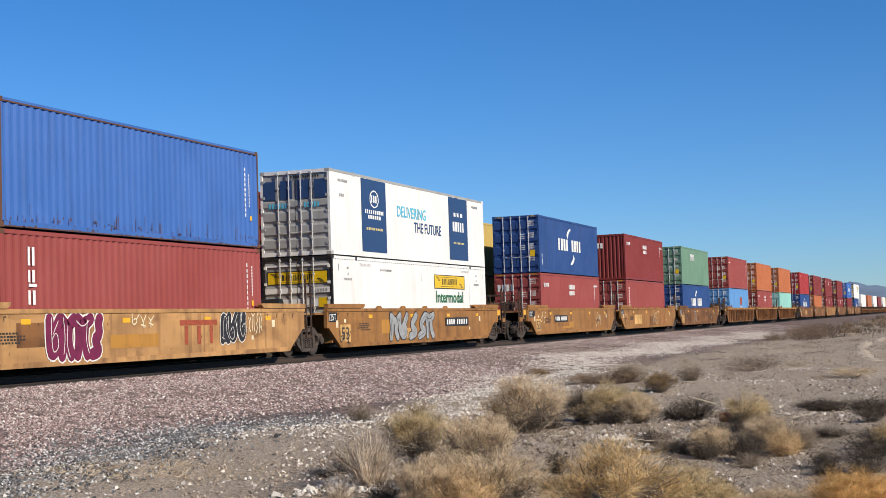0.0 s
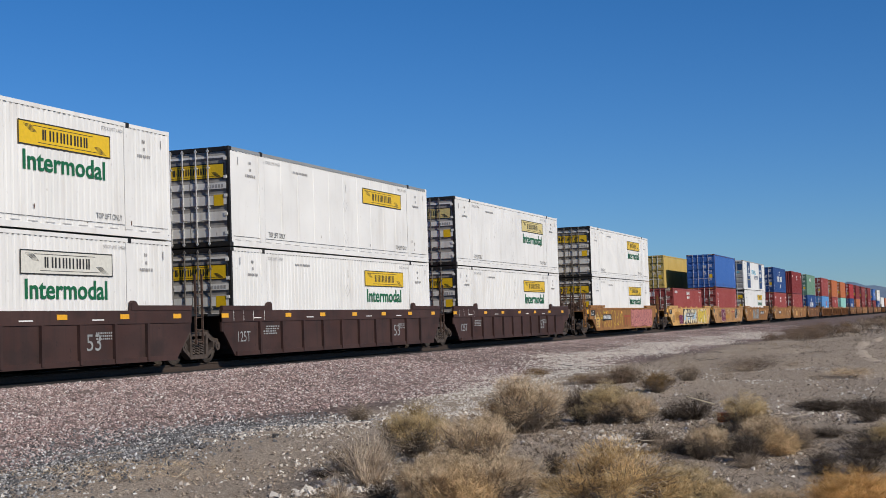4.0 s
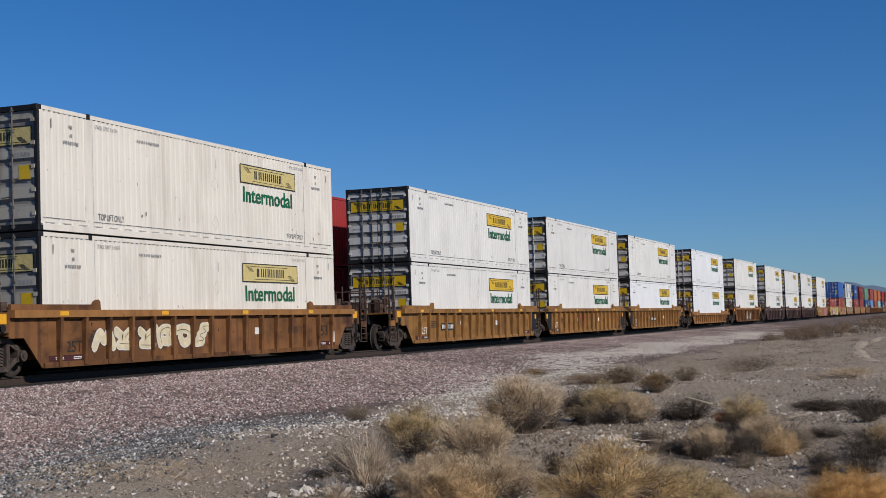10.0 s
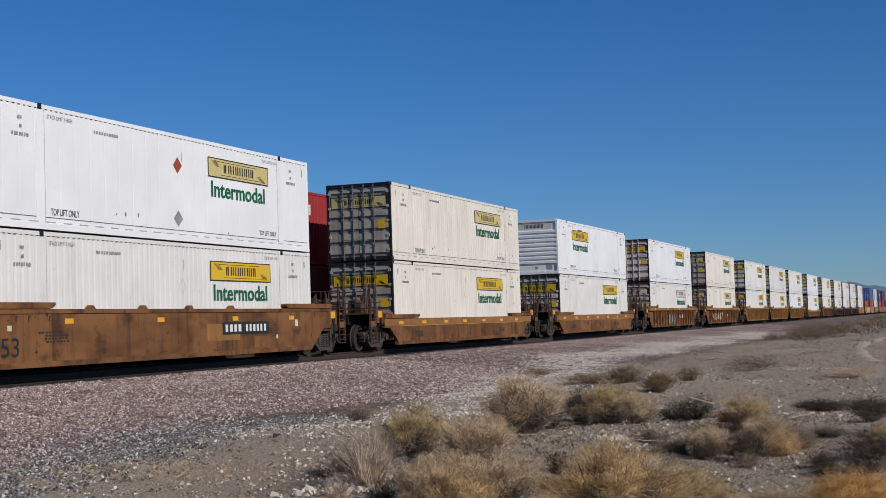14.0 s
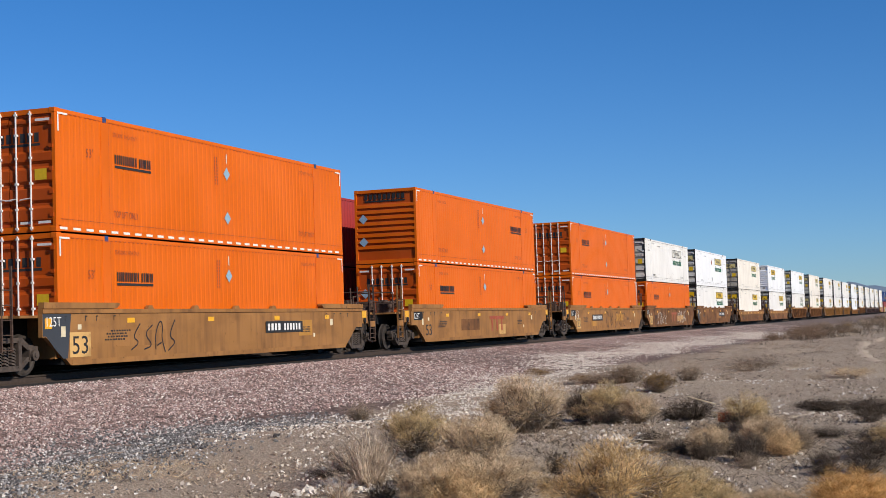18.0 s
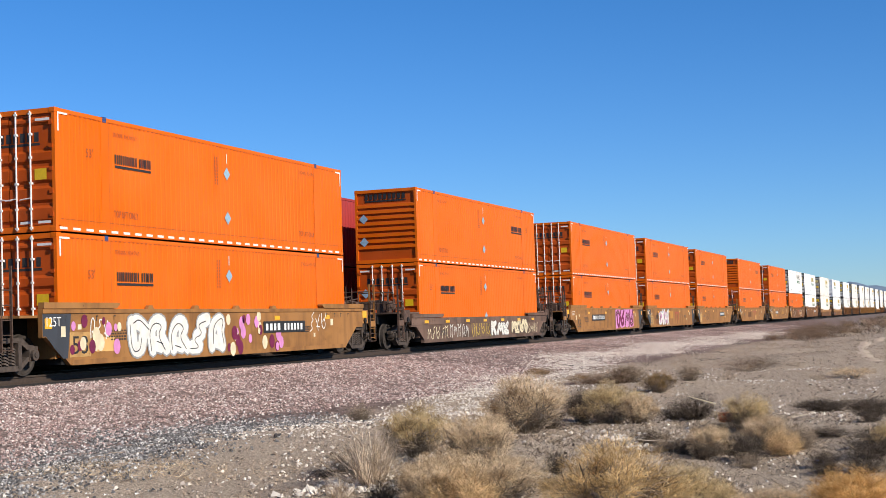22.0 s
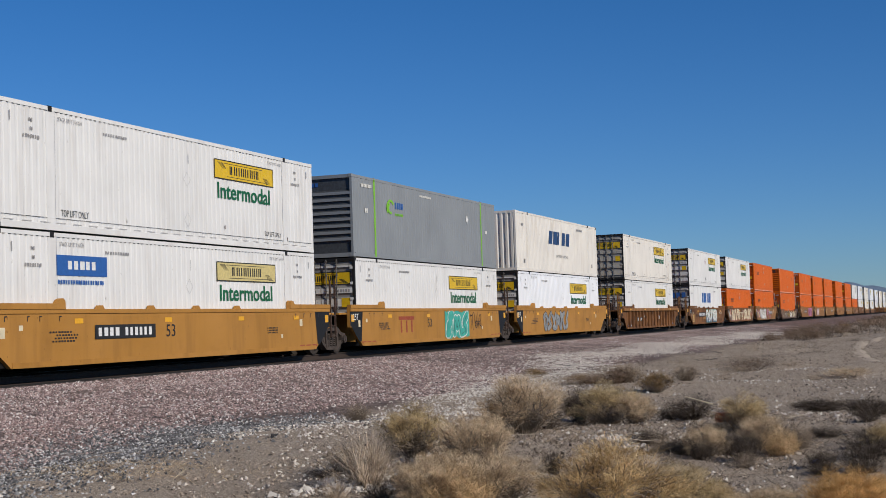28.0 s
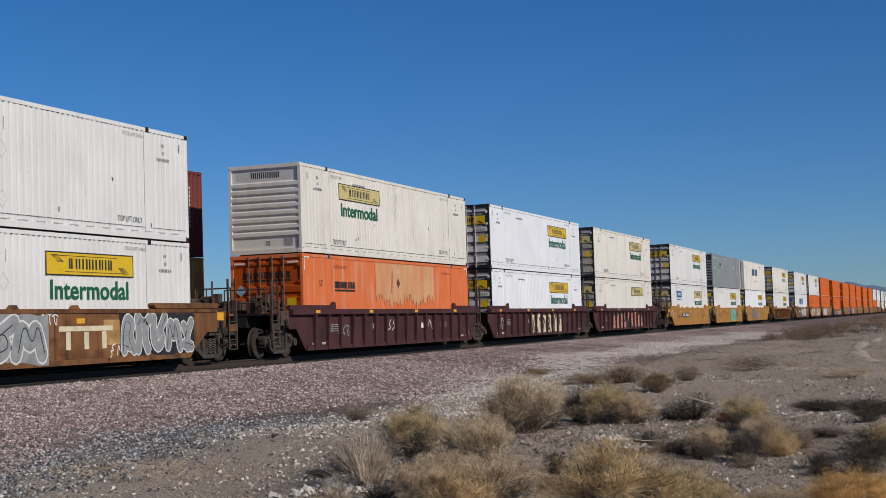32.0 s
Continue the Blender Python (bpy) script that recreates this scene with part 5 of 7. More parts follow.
        flat("data_strip", [q for i in range(3) for q in bar_quads(4.4, 0.9 - 0.07 * i if z1 > 1.3 else 0.6 - 0.06 * i, 0.7, 0.04, n, seed + 9 + i)], y, "ink" if colour not in ("brown", "wine") else "spray_grey", root)
    return root, yo


def number_plate(root, yo, x0, x1, z0, z1, plate=True, ink="ink_white"):
    y = -(yo + 0.023)
    if plate:
        flat("plate_film", [(x0, x1, z0, z1)], y, "ink", root, "black number plate")
    w = x1 - x0
    flat("plate_strip", bar_quads(x0 + 0.05 * w, z0 + 0.2 * (z1 - z0), 0.36 * w, 0.6 * (z1 - z0), 4, 3) + bar_quads(x0 + 0.48 * w, z0 + 0.2 * (z1 - z0), 0.48 * w, 0.6 * (z1 - z0), 6, 4), y - 0.003, ink, root)


def maker_logo(root, yo, x0, x1, z0, z1, ink="ink_red"):
    """The owner's mark as three plain shapes."""
    y = -(yo + 0.007)
    w = (x1 - x0) / 3
    h = z1 - z0
    flat("owner_mark", [(x0, x1, z1 - 0.22 * h, z1)] + [(x0 + (i + 0.36) * w, x0 + (i + 0.62) * w, z0, z1 - 0.25 * h) for i in range(3)], y, ink, root, "owner's mark of plain bars")


# ---- the train that passes ----
TRACK_Y = 20.72
ART, COUP = 19.39, 23.18
STACK = (0.385, 3.305)

J = lambda **k: ("domestic", k)
S = lambda **k: ("orange_box", k)
white = lambda: J()
zim = (("bars", -5.55, 2.2, 1.0, 0.20, "ink_white"), ("bars", -0.7, 2.12, 1.3, 0.24, "ink_white"), ("bars", -0.6, 1.80, 1.1, 0.22, "ink_white"),
       ("column", 4.9, 1.6, 0.08, 0.9, "ink_white"), ("bars", 4.75, 2.3, 0.9, 0.10, "ink_white"), ("end_bars", 1.05, 2.02, 0, 0.34, "ink_white"))
cma = (("bars", -2.5, 1.25, 2.1, 0.62, "ink_white"), ("bars", 0.2, 1.25, 2.1, 0.62, "ink_white"), ("arc", 0.0, 1.5, 1.0, 1.5, "ink_white"), ("arc", 0.0, 1.5, 1.0, 4.6, "ink_white"),
       ("column", -5.7, 0.4, 0.08, 0.6, "ink_white"))
tex = (("bars", -5.12, 2.1, 0.30, 0.42, "ink_white"), ("panel", -5.1, 1.62, 0.30, 0.07, "ink_white"), ("bars", -5.12, 1.72, 0.30, 0.28, "ink_white"), ("bars", -5.12, 1.22, 0.32, 0.32, "ink_white"),
       ("column", 5.2, 0.9, 0.06, 1.6, "ink_white"), ("column", 5.5, 1.5, 0.06, 0.9, "ink_white"), ("panel", 5.48, 1.2, 0.12, 0.16, "reflector"), ("end_bars", 1.0, 2.0, 0, 0.25, "ink_white"))
plainmk = (("column", 5.2, 1.0, 0.06, 1.4, "ink_white"), ("bars", -5.6, 2.3, 0.8, 0.12, "ink_white"))
blue_mk = (("scuff", 0, 0, 0, 0, ""), ("column", 5.2, 0.9, 0.07, 1.5, "ink_white"), ("column", 5.45, 1.2, 0.05, 1.0, "ink_white"), ("panel", 5.5, 0.8, 0.12, 0.14, "reflector"))
I = lambda body, marks=plainmk, **k: ("iso_box", dict(body=body, marks=marks, **k))

# number, joint ahead ('c' coupler, 'a' shared truck), wagon kind, colour, lower box, upper box, options
CARS = [
    (-13, "a", "smooth", "rust_ochre", I("navy", cma), ("domestic", dict(body="white")), {}),
    (-12, "a", "smooth", "rust_ochre", I("maroon"), I("blue", cma), {}),
    (-11, "c", "smooth", "rust_ochre", I("maroon", zim), I("maroon"), {}),
    (-10, "c", "smooth", "ochre", I("maroon", zim), I("maroon", zim), {}),
    (-9, "a", "smooth", "rust_ochre", I("rust"), I("maroon"), {}),
    (-8, "a", "smooth", "rust_ochre", I("navy", cma), I("scarlet"), {}),
    (-7, "c", "posted", "rust_ochre", I("teal", ()), I("rust", ()), {}),
    (-6, "a", "posted", "rust_ochre", I("red", zim), I("rust", ()), {}),
    (-5, "a", "posted", "rust_ochre", I("sky_blue", (("panel", 0.4, 1.4, 1.4, 0.7, "ink_red"), ("bars", 0.6, 0.9, 1.2, 0.4, "ink_white"))), I("red"), {}),
    (-4, "c", "smooth", "rust_ochre", I("navy", cma), I("green", (("bars", -2.2, 1.9, 1.8, 0.5, "ink_white"),)), {}),
    (-3, "a", "smooth", "ochre", I("red", (("column", -5.4, 0.7, 0.2, 1.8, "ink_white"),)), I("maroon", zim, end="ribbed"), {}),
    (-2, "a", "smooth", "ochre", I("red", zim), I("navy", cma), {}),
    (-1, "c", "smooth", "ochre", J(corr="smooth"), ("reefer", {}), {}),
    (0, "a", "smooth", "tan_ochre", I("red", tex, cast="rust_scuff"), I("blue", blue_mk, cast="rust_scuff"), {"dx": 0.27}),
    (1, "a", "smooth", "pale_ochre", I("red", zim, tall=2.591), None, {}),
    (2, "c", "smooth", "ochre", J(), J(), {}),
    (3, "c", "deep", "brown", J(), J(corr="smooth", logo="sign_faded"), {"brake": True}),
    (4, "a", "deep", "brown", J(), J(corr="plate", inter=False, rail="grey"), {}),
    (5, "a", "deep", "brown", J(logo="sign_pale"), J(), {}),
    (6, "c", "posted", "rust_ochre", J(), J(), {}),
    (7, "c", "shallow", "ochre", J(body="bright", corr="smooth"), J(body="bright", corr="smooth"), {}),
    (8, "c", "posted", "worn_ochre", J(body="bright", corr="smooth"), J(), {"dark": True}),
    (9, "a", "posted", "worn_ochre", J(), J(body="white", corr="smooth"), {"dark": True}),
    (10, "a", "posted", "worn_ochre", J(), J(), {"dark": True}),
    (11, "c", "posted", "rust_ochre", J(body="cream", logo="sign_faded"), J(body="cream", logo="sign_faded"), {}),
    (12, "c", "posted", "rust_ochre", J(logo="sign_pale"), J(body="bright", corr="smooth"), {}),
    (13, "c", "low", "rust_ochre", J(), J(body="bright", corr="smooth", rev=True), {"brake": True}),
    (14, "c", "low", "rust_ochre", J(body="cream"), J(body="cream", logo="sign_faded"), {}),
    (15, "c", "smooth", "rust_ochre", J(), J(body="bright", corr="smooth", logo="sign_faded", hazard=True), {"dark": True}),
    (16, "a", "smooth", "rust_ochre", S(), J(logo="sign_pale"), {}),
    (17, "a", "smooth", "ochre", S(), S(), {}),
    (18, "c", "smooth", "ochre", S(), S(rev=True), {}),
    (19, "c", "smooth", "ochre", S(), S(), {"dark": True}),
    (20, "a", "smooth", "ochre", S(), S(), {"dark": True}),
    (21, "a", "smooth", "ochre", S(), S(), {"dark": True}),
    (22, "c", "low", "faded_brown", S(), S(rev=True), {"brake": True}),
    (23, "c", "smooth", "ochre", S(), S(), {"dark": True}),
    (24, "a", "smooth", "rust_ochre", S(), J(), {}),
    (25, "a", "smooth", "rust_ochre", ("pale_box", dict(low=True)), J(hazard=True), {}),
    (26, "c", "posted", "rust_ochre", J(), J(body="cream"), {}),
    (27, "c", "smooth", "fresh_ochre", J(body="bright"), ("pale_box", dict(low=False)), {"dark": True}),
    (28, "a", "smooth", "fresh_ochre", J(), ("grey_box", {}), {"dark": True}),
    (29, "a", "smooth", "fresh_ochre", J(panel=True, logo="sign_faded"), J(), {"dark": True}),
    (30, "c", "posted", "wine", J(body="cream", logo="sign_faded", inter=False), J(body="cream", logo="sign_faded"), {"brake": True}),
    (31, "a", "posted", "wine", J(body="bright"), J(body="bright", corr="smooth"), {}),
    (32, "a", "posted", "wine", S(body="worn_orange"), J(body="cream", logo="sign_faded", rev=True), {}),
    (33, "c", "smooth", "rust_ochre", J(), J(rev=True), {}),
]
BUILDERS = {"domestic": domestic, "orange_box": orange_box, "iso_box": iso_box, "reefer": reefer, "pale_box": pale_box, "grey_box": grey_box, "trailer": trailer}
TEMPLATES, MOVERS = {}, []


def load(spec):
    """A container of that kind: built once, then copied."""
    name, opts = spec
    key = (name, repr(sorted(opts.items())))
    if key in TEMPLATES:
        return copy_thing(TEMPLATES[key], Matrix())
    ob, label, cat = BUILDERS[name](**opts)
    tagged(ob, label, cat, "containers on the trains")
    TEMPLATES[key] = ob
    return ob


def runs(ob, x, y, z):
    """Puts a thing of the passing train at its place at the clip's start."""
    ob.matrix_basis = pose(x, y, z)
    MOVERS.append((ob, x, y, z))


WAGON = {}
mids = {}
pos = 306.0
for i, (k, joint, *_rest) in enumerate(CARS):
    pos = pos if i == 0 else pos - (ART if joint == "a" else COUP)
    mids[k] = pos
shift = -11.38 - mids[2]
COLOURS = {"ochre": "ochre yellow", "tan_ochre": "sun-bleached ochre", "pale_ochre": "faded pale ochre", "rust_ochre": "rust-stained ochre", "fresh_ochre": "clean mustard yellow", "worn_ochre": "worn ochre", "brown": "dark brown", "faded_brown": "faded brown", "wine": "wine brown"}
WORDS = {"smooth": "smooth-sided", "posted": "outside-post", "deep": "outside-post", "low": "low smooth-sided", "shallow": "shallow outside-post"}
for i, (k, joint, kind, colour, low, high, opt) in enumerate(CARS):
    x = mids[k] + shift
    behind = CARS[i + 1][1] if i + 1 < len(CARS) else "c"
    wagon, yo = well_wagon(kind, colour, (behind, joint), behind == "a", 100 + k, opt.get("dark", False), True, opt.get("brake", False))
    tagged(wagon, f"{COLOURS[colour]} {WORDS[kind]} double-stack well wagon on the near track", "rail wagon", "wagons of the passing train")
    runs(wagon, x, TRACK_Y, 0)
    WAGON[k] = (wagon, yo)
    for z, spec in zip(STACK, (low, high)):
        if spec:
            runs(load(spec), x + opt.get("dx", 0.0), TRACK_Y, z)

# lower wagons at the head of the train
x = mids[-13] + shift
for body in ("white", "rust", "white", "maroon", "cream", "yellow"):
    x -= -COUP
    w, _ = well_wagon("shallow", "rust_ochre", ("c", "c"), False, 7, False, False)
    tagged(w, "rust-stained flat wagon carrying a road trailer", "rail wagon", "wagons of the passing train")
    runs(w, x, TRACK_Y, 0)
    runs(load(("trailer", dict(body=body))), x, TRACK_Y, 1.07)

# markings and graffiti of single wagons
for k, spec in {0: (1.3, 3.3, 0.55, 1.2, "ink_red"), 2: (-0.6, 1.1, 0.45, 1.05, "ink_red"), 9: (-2.0, -0.1, 0.5, 1.1, "ink_red"), 16: (-0.2, 1.7, 0.5, 1.15, "ink_red"), 18: (0.2, 2.3, 0.5, 1.15, "ink_red"), 20: (0.75, 2.5, 0.6, 1.2, "ink_red"),
                21: (4.0, 4.2, 0.9, 1.0, "ink_red"), 28: (-4.4, -2.8, 0.6, 1.2, "ink_red"), 33: (1.9, 4.1, 0.55, 1.10, "spray_cream"), 6: (3.0, 4.5, 0.5, 1.0, "ink_red"), 24: (-0.9, 0.9, 0.6, 1.05, "spray_cream")}.items():
    maker_logo(*WAGON[k], *spec)
for k, spec in {-1: (2.4, 5.2), 1: (-2.4, 0.7), 2: (-6.2, -4.1), -2: (-4.5, -2.0), 15: (2.0, 4.8), 17: (-4.4, -2.0), 19: (2.0, 4.5), 21: (-4.6, -1.5), 23: (1.85, 4.65), 25: (-4.9, -1.7), 29: (-4.6, -1.9)}.items():
    number_plate(*WAGON[k], *spec, 0.78, 1.12)
for k, x0, x1 in ((7, -4.5, -2.5), (8, -2.3, 0.2), (10, -5.0, -3.2), (26, -4.9, -3.3)):
    number_plate(*WAGON[k], x0, x1, 0.62, 0.90)
for k, args in (
        (1, ((-3.6, 2.3, 0.22, 1.47, 6, "spray_cream", "spray_black", 3, 0.34, "spray_black"), (-3.4, 1.9, 0.5, 1.2, 4, "spray_cyan", "spray_cream", 103, 0.16), (-5.3, -3.7, 0.26, 1.0, 2, "spray_plum", "spray_grey", 8, 0.5, "spray_plum"), (2.7, 6.9, 0.22, 1.47, 4, "spray_yellow", "spray_black", 5, 0.3, "spray_cream"), (6.9, 7.9, 0.5, 0.9, 4, "spray_white", None, 6))),
        (0, ((-4.6, -2.2, 0.22, 1.47, 4, "spray_plum", "spray_white", 11, 0.5), (3.4, 5.0, 0.45, 1.47, 3, "spray_black", "spray_white", 12, 0.45), (-1.0, 0.1, 1.05, 1.4, 3, "spray_cream", None, 4), (5.1, 6.0, 0.8, 1.4, 4, "spray_cream", None, 13))),
        (-1, ((-3.6, 1.2, 0.25, 1.42, 5, "spray_grey", "spray_black", 15), (-7.9, -6.9, 0.3, 0.8, 2, "spray_black", None, 4))),
        (2, ((1.3, 7.9, 0.26, 1.47, 6, "spray_rose", "spray_plum", 21, 0.3, "spray_rose"), (-7.8, -1.0, 0.35, 1.4, 8, "spray_yellow", None, 22))),
        (6, ((-2.3, 1.6, 0.3, 1.2, 4, "spray_white", "spray_teal", 31),)),
        (11, ((-6.2, -0.4, 0.45, 1.15, 6, "spray_cream", "spray_white", 33),)),
        (12, ((-2.6, 0.4, 0.3, 1.1, 4, "spray_grey", "spray_grey", 34), (2.4, 3.6, 0.7, 1.05, 3, "spray_white", "spray_grey", 35))),
        (16, ((2.0, 5.4, 0.35, 1.35, 5, "spray_white", None, 36), (-5.5, -2.0, 0.3, 1.2, 4, "spray_white", None, 37))),
        (17, ((-1.2, 4.2, 0.35, 1.35, 5, "spray_black", None, 38), (-8.2, -7.4, 0.8, 1.4, 3, "spray_white", None, 39))),
        (19, ((-5.3, -3.0, 0.4, 1.2, 4, "spray_black", None, 40),)),
        (20, ((-5.2, -1.5, 0.25, 1.45, 5, "spray_white", "spray_cyan", 41, 0.30), (-5.0, -1.7, 0.4, 1.3, 7, "spray_pink", "spray_white", 141, 0.2), (-6.0, -5.2, 0.6, 1.3, 2, "spray_black", None, 3))),
        (21, ((1.2, 6.1, 0.24, 1.46, 4, "spray_plum", "spray_pink", 42, 0.20, "spray_pink"),)),
        (22, ((-7.6, -5.1, 0.25, 0.8, 5, "spray_cream", None, 143), (-5.0, -2.6, 0.3, 0.85, 5, "spray_white", None, 43), (6.0, 7.7, 0.3, 0.8, 4, "spray_cream", None, 144), (-2.4, 0.3, 0.25, 1.05, 4, "spray_yellow", None, 44), (0.3, 3.0, 0.25, 1.0, 3, "spray_white", "spray_grey", 45), (3.3, 6.0, 0.28, 1.05, 4, "spray_cream", "spray_black", 46))),
        (23, ((-5.5, -0.4, 0.22, 1.47, 5, "spray_white", "spray_grey", 47, 0.62), (-7.0, -6.2, 0.8, 1.3, 3, "spray_white", None, 48), (5.0, 6.3, 0.8, 1.35, 3, "spray_white", None, 49))),
        (24, ((-6.4, -1.3, 0.25, 1.47, 4, "spray_cream", "spray_rose", 50, 0.36), (1.2, 6.1, 0.25, 1.47, 5, "spray_cream", "spray_rose", 51, 0.40), (-8.1, -7.2, 0.6, 1.2, 3, "spray_white", None, 2))),
        (25, ((-1.55, 4.3, 0.24, 1.47, 5, "spray_white", "spray_teal", 52, 0.34), (-1.5, 4.2, 0.24, 0.75, 7, "ink_navy", "spray_teal", 152, 0.34), (5.5, 6.2, 0.9, 1.3, 2, "spray_white", None, 53))),
        (27, ((-4.4, 0.6, 0.3, 1.4, 6, "spray_grey", "spray_black", 54),)),
        (28, ((0.6, 3.6, 0.24, 1.46, 3, "spray_teal", "spray_white", 55, 0.36, "spray_teal"), (3.8, 5.4, 0.6, 1.3, 3, "spray_black", None, 56))),
        (30, ((-4.6, 4.4, 0.22, 1.27, 7, "spray_rose", "spray_cream", 57, 0.26, "spray_black"), (-8.0, -7.0, 1.2, 1.45, 4, "spray_white", None, 58))),
        (31, ((-1.95, 3.4, 0.20, 1.24, 5, "spray_black", "spray_cream", 59, 0.15, "spray_cream"), (-7.4, -6.6, 0.6, 1.1, 2, "spray_white", None, 60))),
        (32, ((-1.2, -0.4, 0.7, 1.15, 2, "spray_white", None, 61), (3.0, 3.8, 0.7, 1.15, 2, "spray_white", None, 62), (-5.6, -4.6, 0.6, 1.0, 3, "spray_grey", None, 63))),
        (33, ((4.4, 8.0, 0.30, 1.47, 5, "spray_grey", "spray_white", 64, 0.36, "spray_black"), (-3.6, 1.5, 0.22, 1.45, 4, "spray_grey", "spray_white", 65, 0.40, "spray_grey"), (1.2, 1.9, 1.15, 1.42, 3, "spray_white", None, 71), (3.9, 4.6, 0.3, 0.65, 2, "spray_white", None, 72))),
        (-2, ((-7.0, -6.0, 0.8, 1.3, 2, "spray_cream", None, 66), (4.2, 5.4, 0.5, 1.3, 2, "spray_cream", None, 67))),
        (-3, ((0.5, 2.6, 0.4, 1.3, 3, "spray_cream", None, 68), (3.4, 5.0, 0.4, 1.2, 2, "ink_brick", None, 69))),
        (-4, ((-3.0, -1.6, 0.3, 1.3, 2, "spray_white", None, 70),))):
    for a in args:
        x0, x1, z0, z1, n, fill, rim, seed, *rest = a
        wagon, yo = WAGON[k]
        y = -(yo + 0.016)
        if rim is None:
            scrawl(wagon, y + 0.006, x0, x1, z0, z1, n, fill, seed)
        else:
            graffiti(wagon, y, x0, x1, z0, z1, n, fill, rim, seed, *rest)

# spray dabs round the graffiti of two wagons
for k, mats, seed, spots in ((23, ("spray_pink", "spray_plum", "spray_cream"), 17, ((-8.0, -5.7), (-0.4, 2.0), (-0.4, 3.0))),
                             (24, ("spray_grey", "spray_cream", "spray_rose"), 19, ((-8.0, -6.3), (-1.4, 1.3), (5.6, 7.6)))):
    wagon, yo = WAGON[k]
    rd = random.Random(seed)
    for mat in mats:
        bm = bmesh.new()
        for i in range(13):
            u, v, r = rd.uniform(*rd.choice(spots)), rd.uniform(0.35, 1.3), rd.uniform(0.07, 0.17)
            bm.faces.new([bm.verts.new((u + r * math.cos(a), -(yo + 0.0125 + 0.0002 * i), v + r * 1.25 * math.sin(a))) for a in (q * math.pi / 6 for q in range(12))])
        part("graffiti_dab", bm, mat, wagon, "sprayed dabs")["kind"] = "stuff"

# ---- the train that stands on the far track ----
FAR_Y = TRACK_Y + 4.4
for j, (x, low, high) in enumerate(((36.0, I("yellow", ()), I("brick")), (55.35, I("red", ()), I("scarlet", (("bars", -5.6, 1.95, 0.9, 0.42, "ink_white"), ("column", 5.1, 1.5, 0.06, 1.0, "ink_white"), ("panel", 5.4, 0.7, 0.14, 0.2, "reflector")))),
                                    (76.45, I("yellow", ()), I("yellow", (("bars", 0.2, 1.7, 0.9, 0.45, "ink"), ("bars", 0.3, 1.0, 0.8, 0.4, "ink")))), (92.2, I("red", ()), I("scarlet", (("bars", -5.2, 1.7, 0.8, 0.5, "ink_white"),))),
                                    (109.6, I("maroon", ()), I("maroon", ())), (128.9, I("navy", ()), I("yellow", ())), (148.3, I("red", ()), I("maroon", ())))):
    wagon, _ = well_wagon("smooth", "rust_ochre", ("a" if j else "c", "a"), True, 300 + j, False, False)
    tagged(wagon, "rust-stained well wagon standing on the far track", "rail wagon", "wagons of the standing train")
    wagon.matrix_basis = pose(x, FAR_Y, 0.075)
    for z, spec in zip(STACK, (low, high)):
        load(spec).matrix_basis = pose(x, FAR_Y, z + 0.095)


# ---- the ground: one sheet from the camera to the horizon ----
def smooth_step(a, b, v):
    t = np.clip((v - a) / (b - a), 0, 1)
    return t * t * (3 - 2 * t)


RNG = np.random.RandomState(7)
WAVES = [(RNG.uniform(0.08, 1.6), RNG.uniform(0, 6.28), RNG.uniform(0, 6.28)) for _ in range(14)]


def ground_z(x, y):
    """Track bed, ballast shoulder, and the desert floor with its small humps."""
    z = -0.72 + 0.54 * smooth_step(10.2, 18.6, y)
    fade = 1 - smooth_step(16.5, 18.5, y)
    rough = 0.0
    for f, a, b in WAVES:
        rough = rough + 0.045 / (0.6 + f) * np.sin(f * (x * math.cos(a) + y * math.sin(a)) + b)
    z = z + rough * fade * (0.35 + 0.65 * (1 - smooth_step(8.5, 12.0, y)))
    z = z - 0.45 * smooth_step(31.0, 36.0, y)
    return z


def axis(lo, fine_lo, fine_hi, hi, step, grow=1.13):
    pts = list(np.arange(fine_lo, fine_hi + step, step))
    s, v = step, pts[-1]
    while v < hi:
        s *= grow
        v += s
        pts.append(v)
    s, v = step, fine_lo
    while v > lo:
        s *= grow
        v -= s
        pts.insert(0, v)
    return np.array(pts)


GX, GY = axis(-900, 6, 62, 4300, 0.22), axis(-2500, -3, 19, 3500, 0.22)
XX, YY = np.meshgrid(GX, GY, indexing="ij")
ZZ = ground_z(XX, YY)
near = (XX < 64) & (XX > 5) & (YY < 18.4) & (YY > -3.5)
ZZ = ZZ + np.where(near, RNG.normal(0, 0.016, XX.shape), 0)
nx, ny = XX.shape
idx = np.arange(nx * ny).reshape(nx, ny)
faces = np.stack([idx[:-1, :-1], idx[1:, :-1], idx[1:, 1:], idx[:-1, 1:]], -1).reshape(-1, 4)


def mesh_np(name, verts, quads, material, smooth=True):
    me = bpy.data.meshes.new(name)
    k = quads.shape[1]
    me.vertices.add(len(verts))
    me.vertices.foreach_set("co", verts.astype(np.float32).ravel())
    me.loops.add(quads.size)
    me.loops.foreach_set("vertex_index", quads.astype(np.int32).ravel())
    me.polygons.add(len(quads))
    me.polygons.foreach_set("loop_start", np.arange(0, quads.size, k, dtype=np.int32))
    me.polygons.foreach_set("use_smooth", np.full(len(quads), smooth))
    me.update(calc_edges=True)
    me.materials.append(material)
    return me


def position_axis(nt, axis_name):
    geo = nt.nodes.new("ShaderNodeNewGeometry")
    sep = nt.nodes.new("ShaderNodeSeparateXYZ")
    nt.links.new(geo.outputs["Position"], sep.inputs[0])
    return sep.outputs[axis_name]


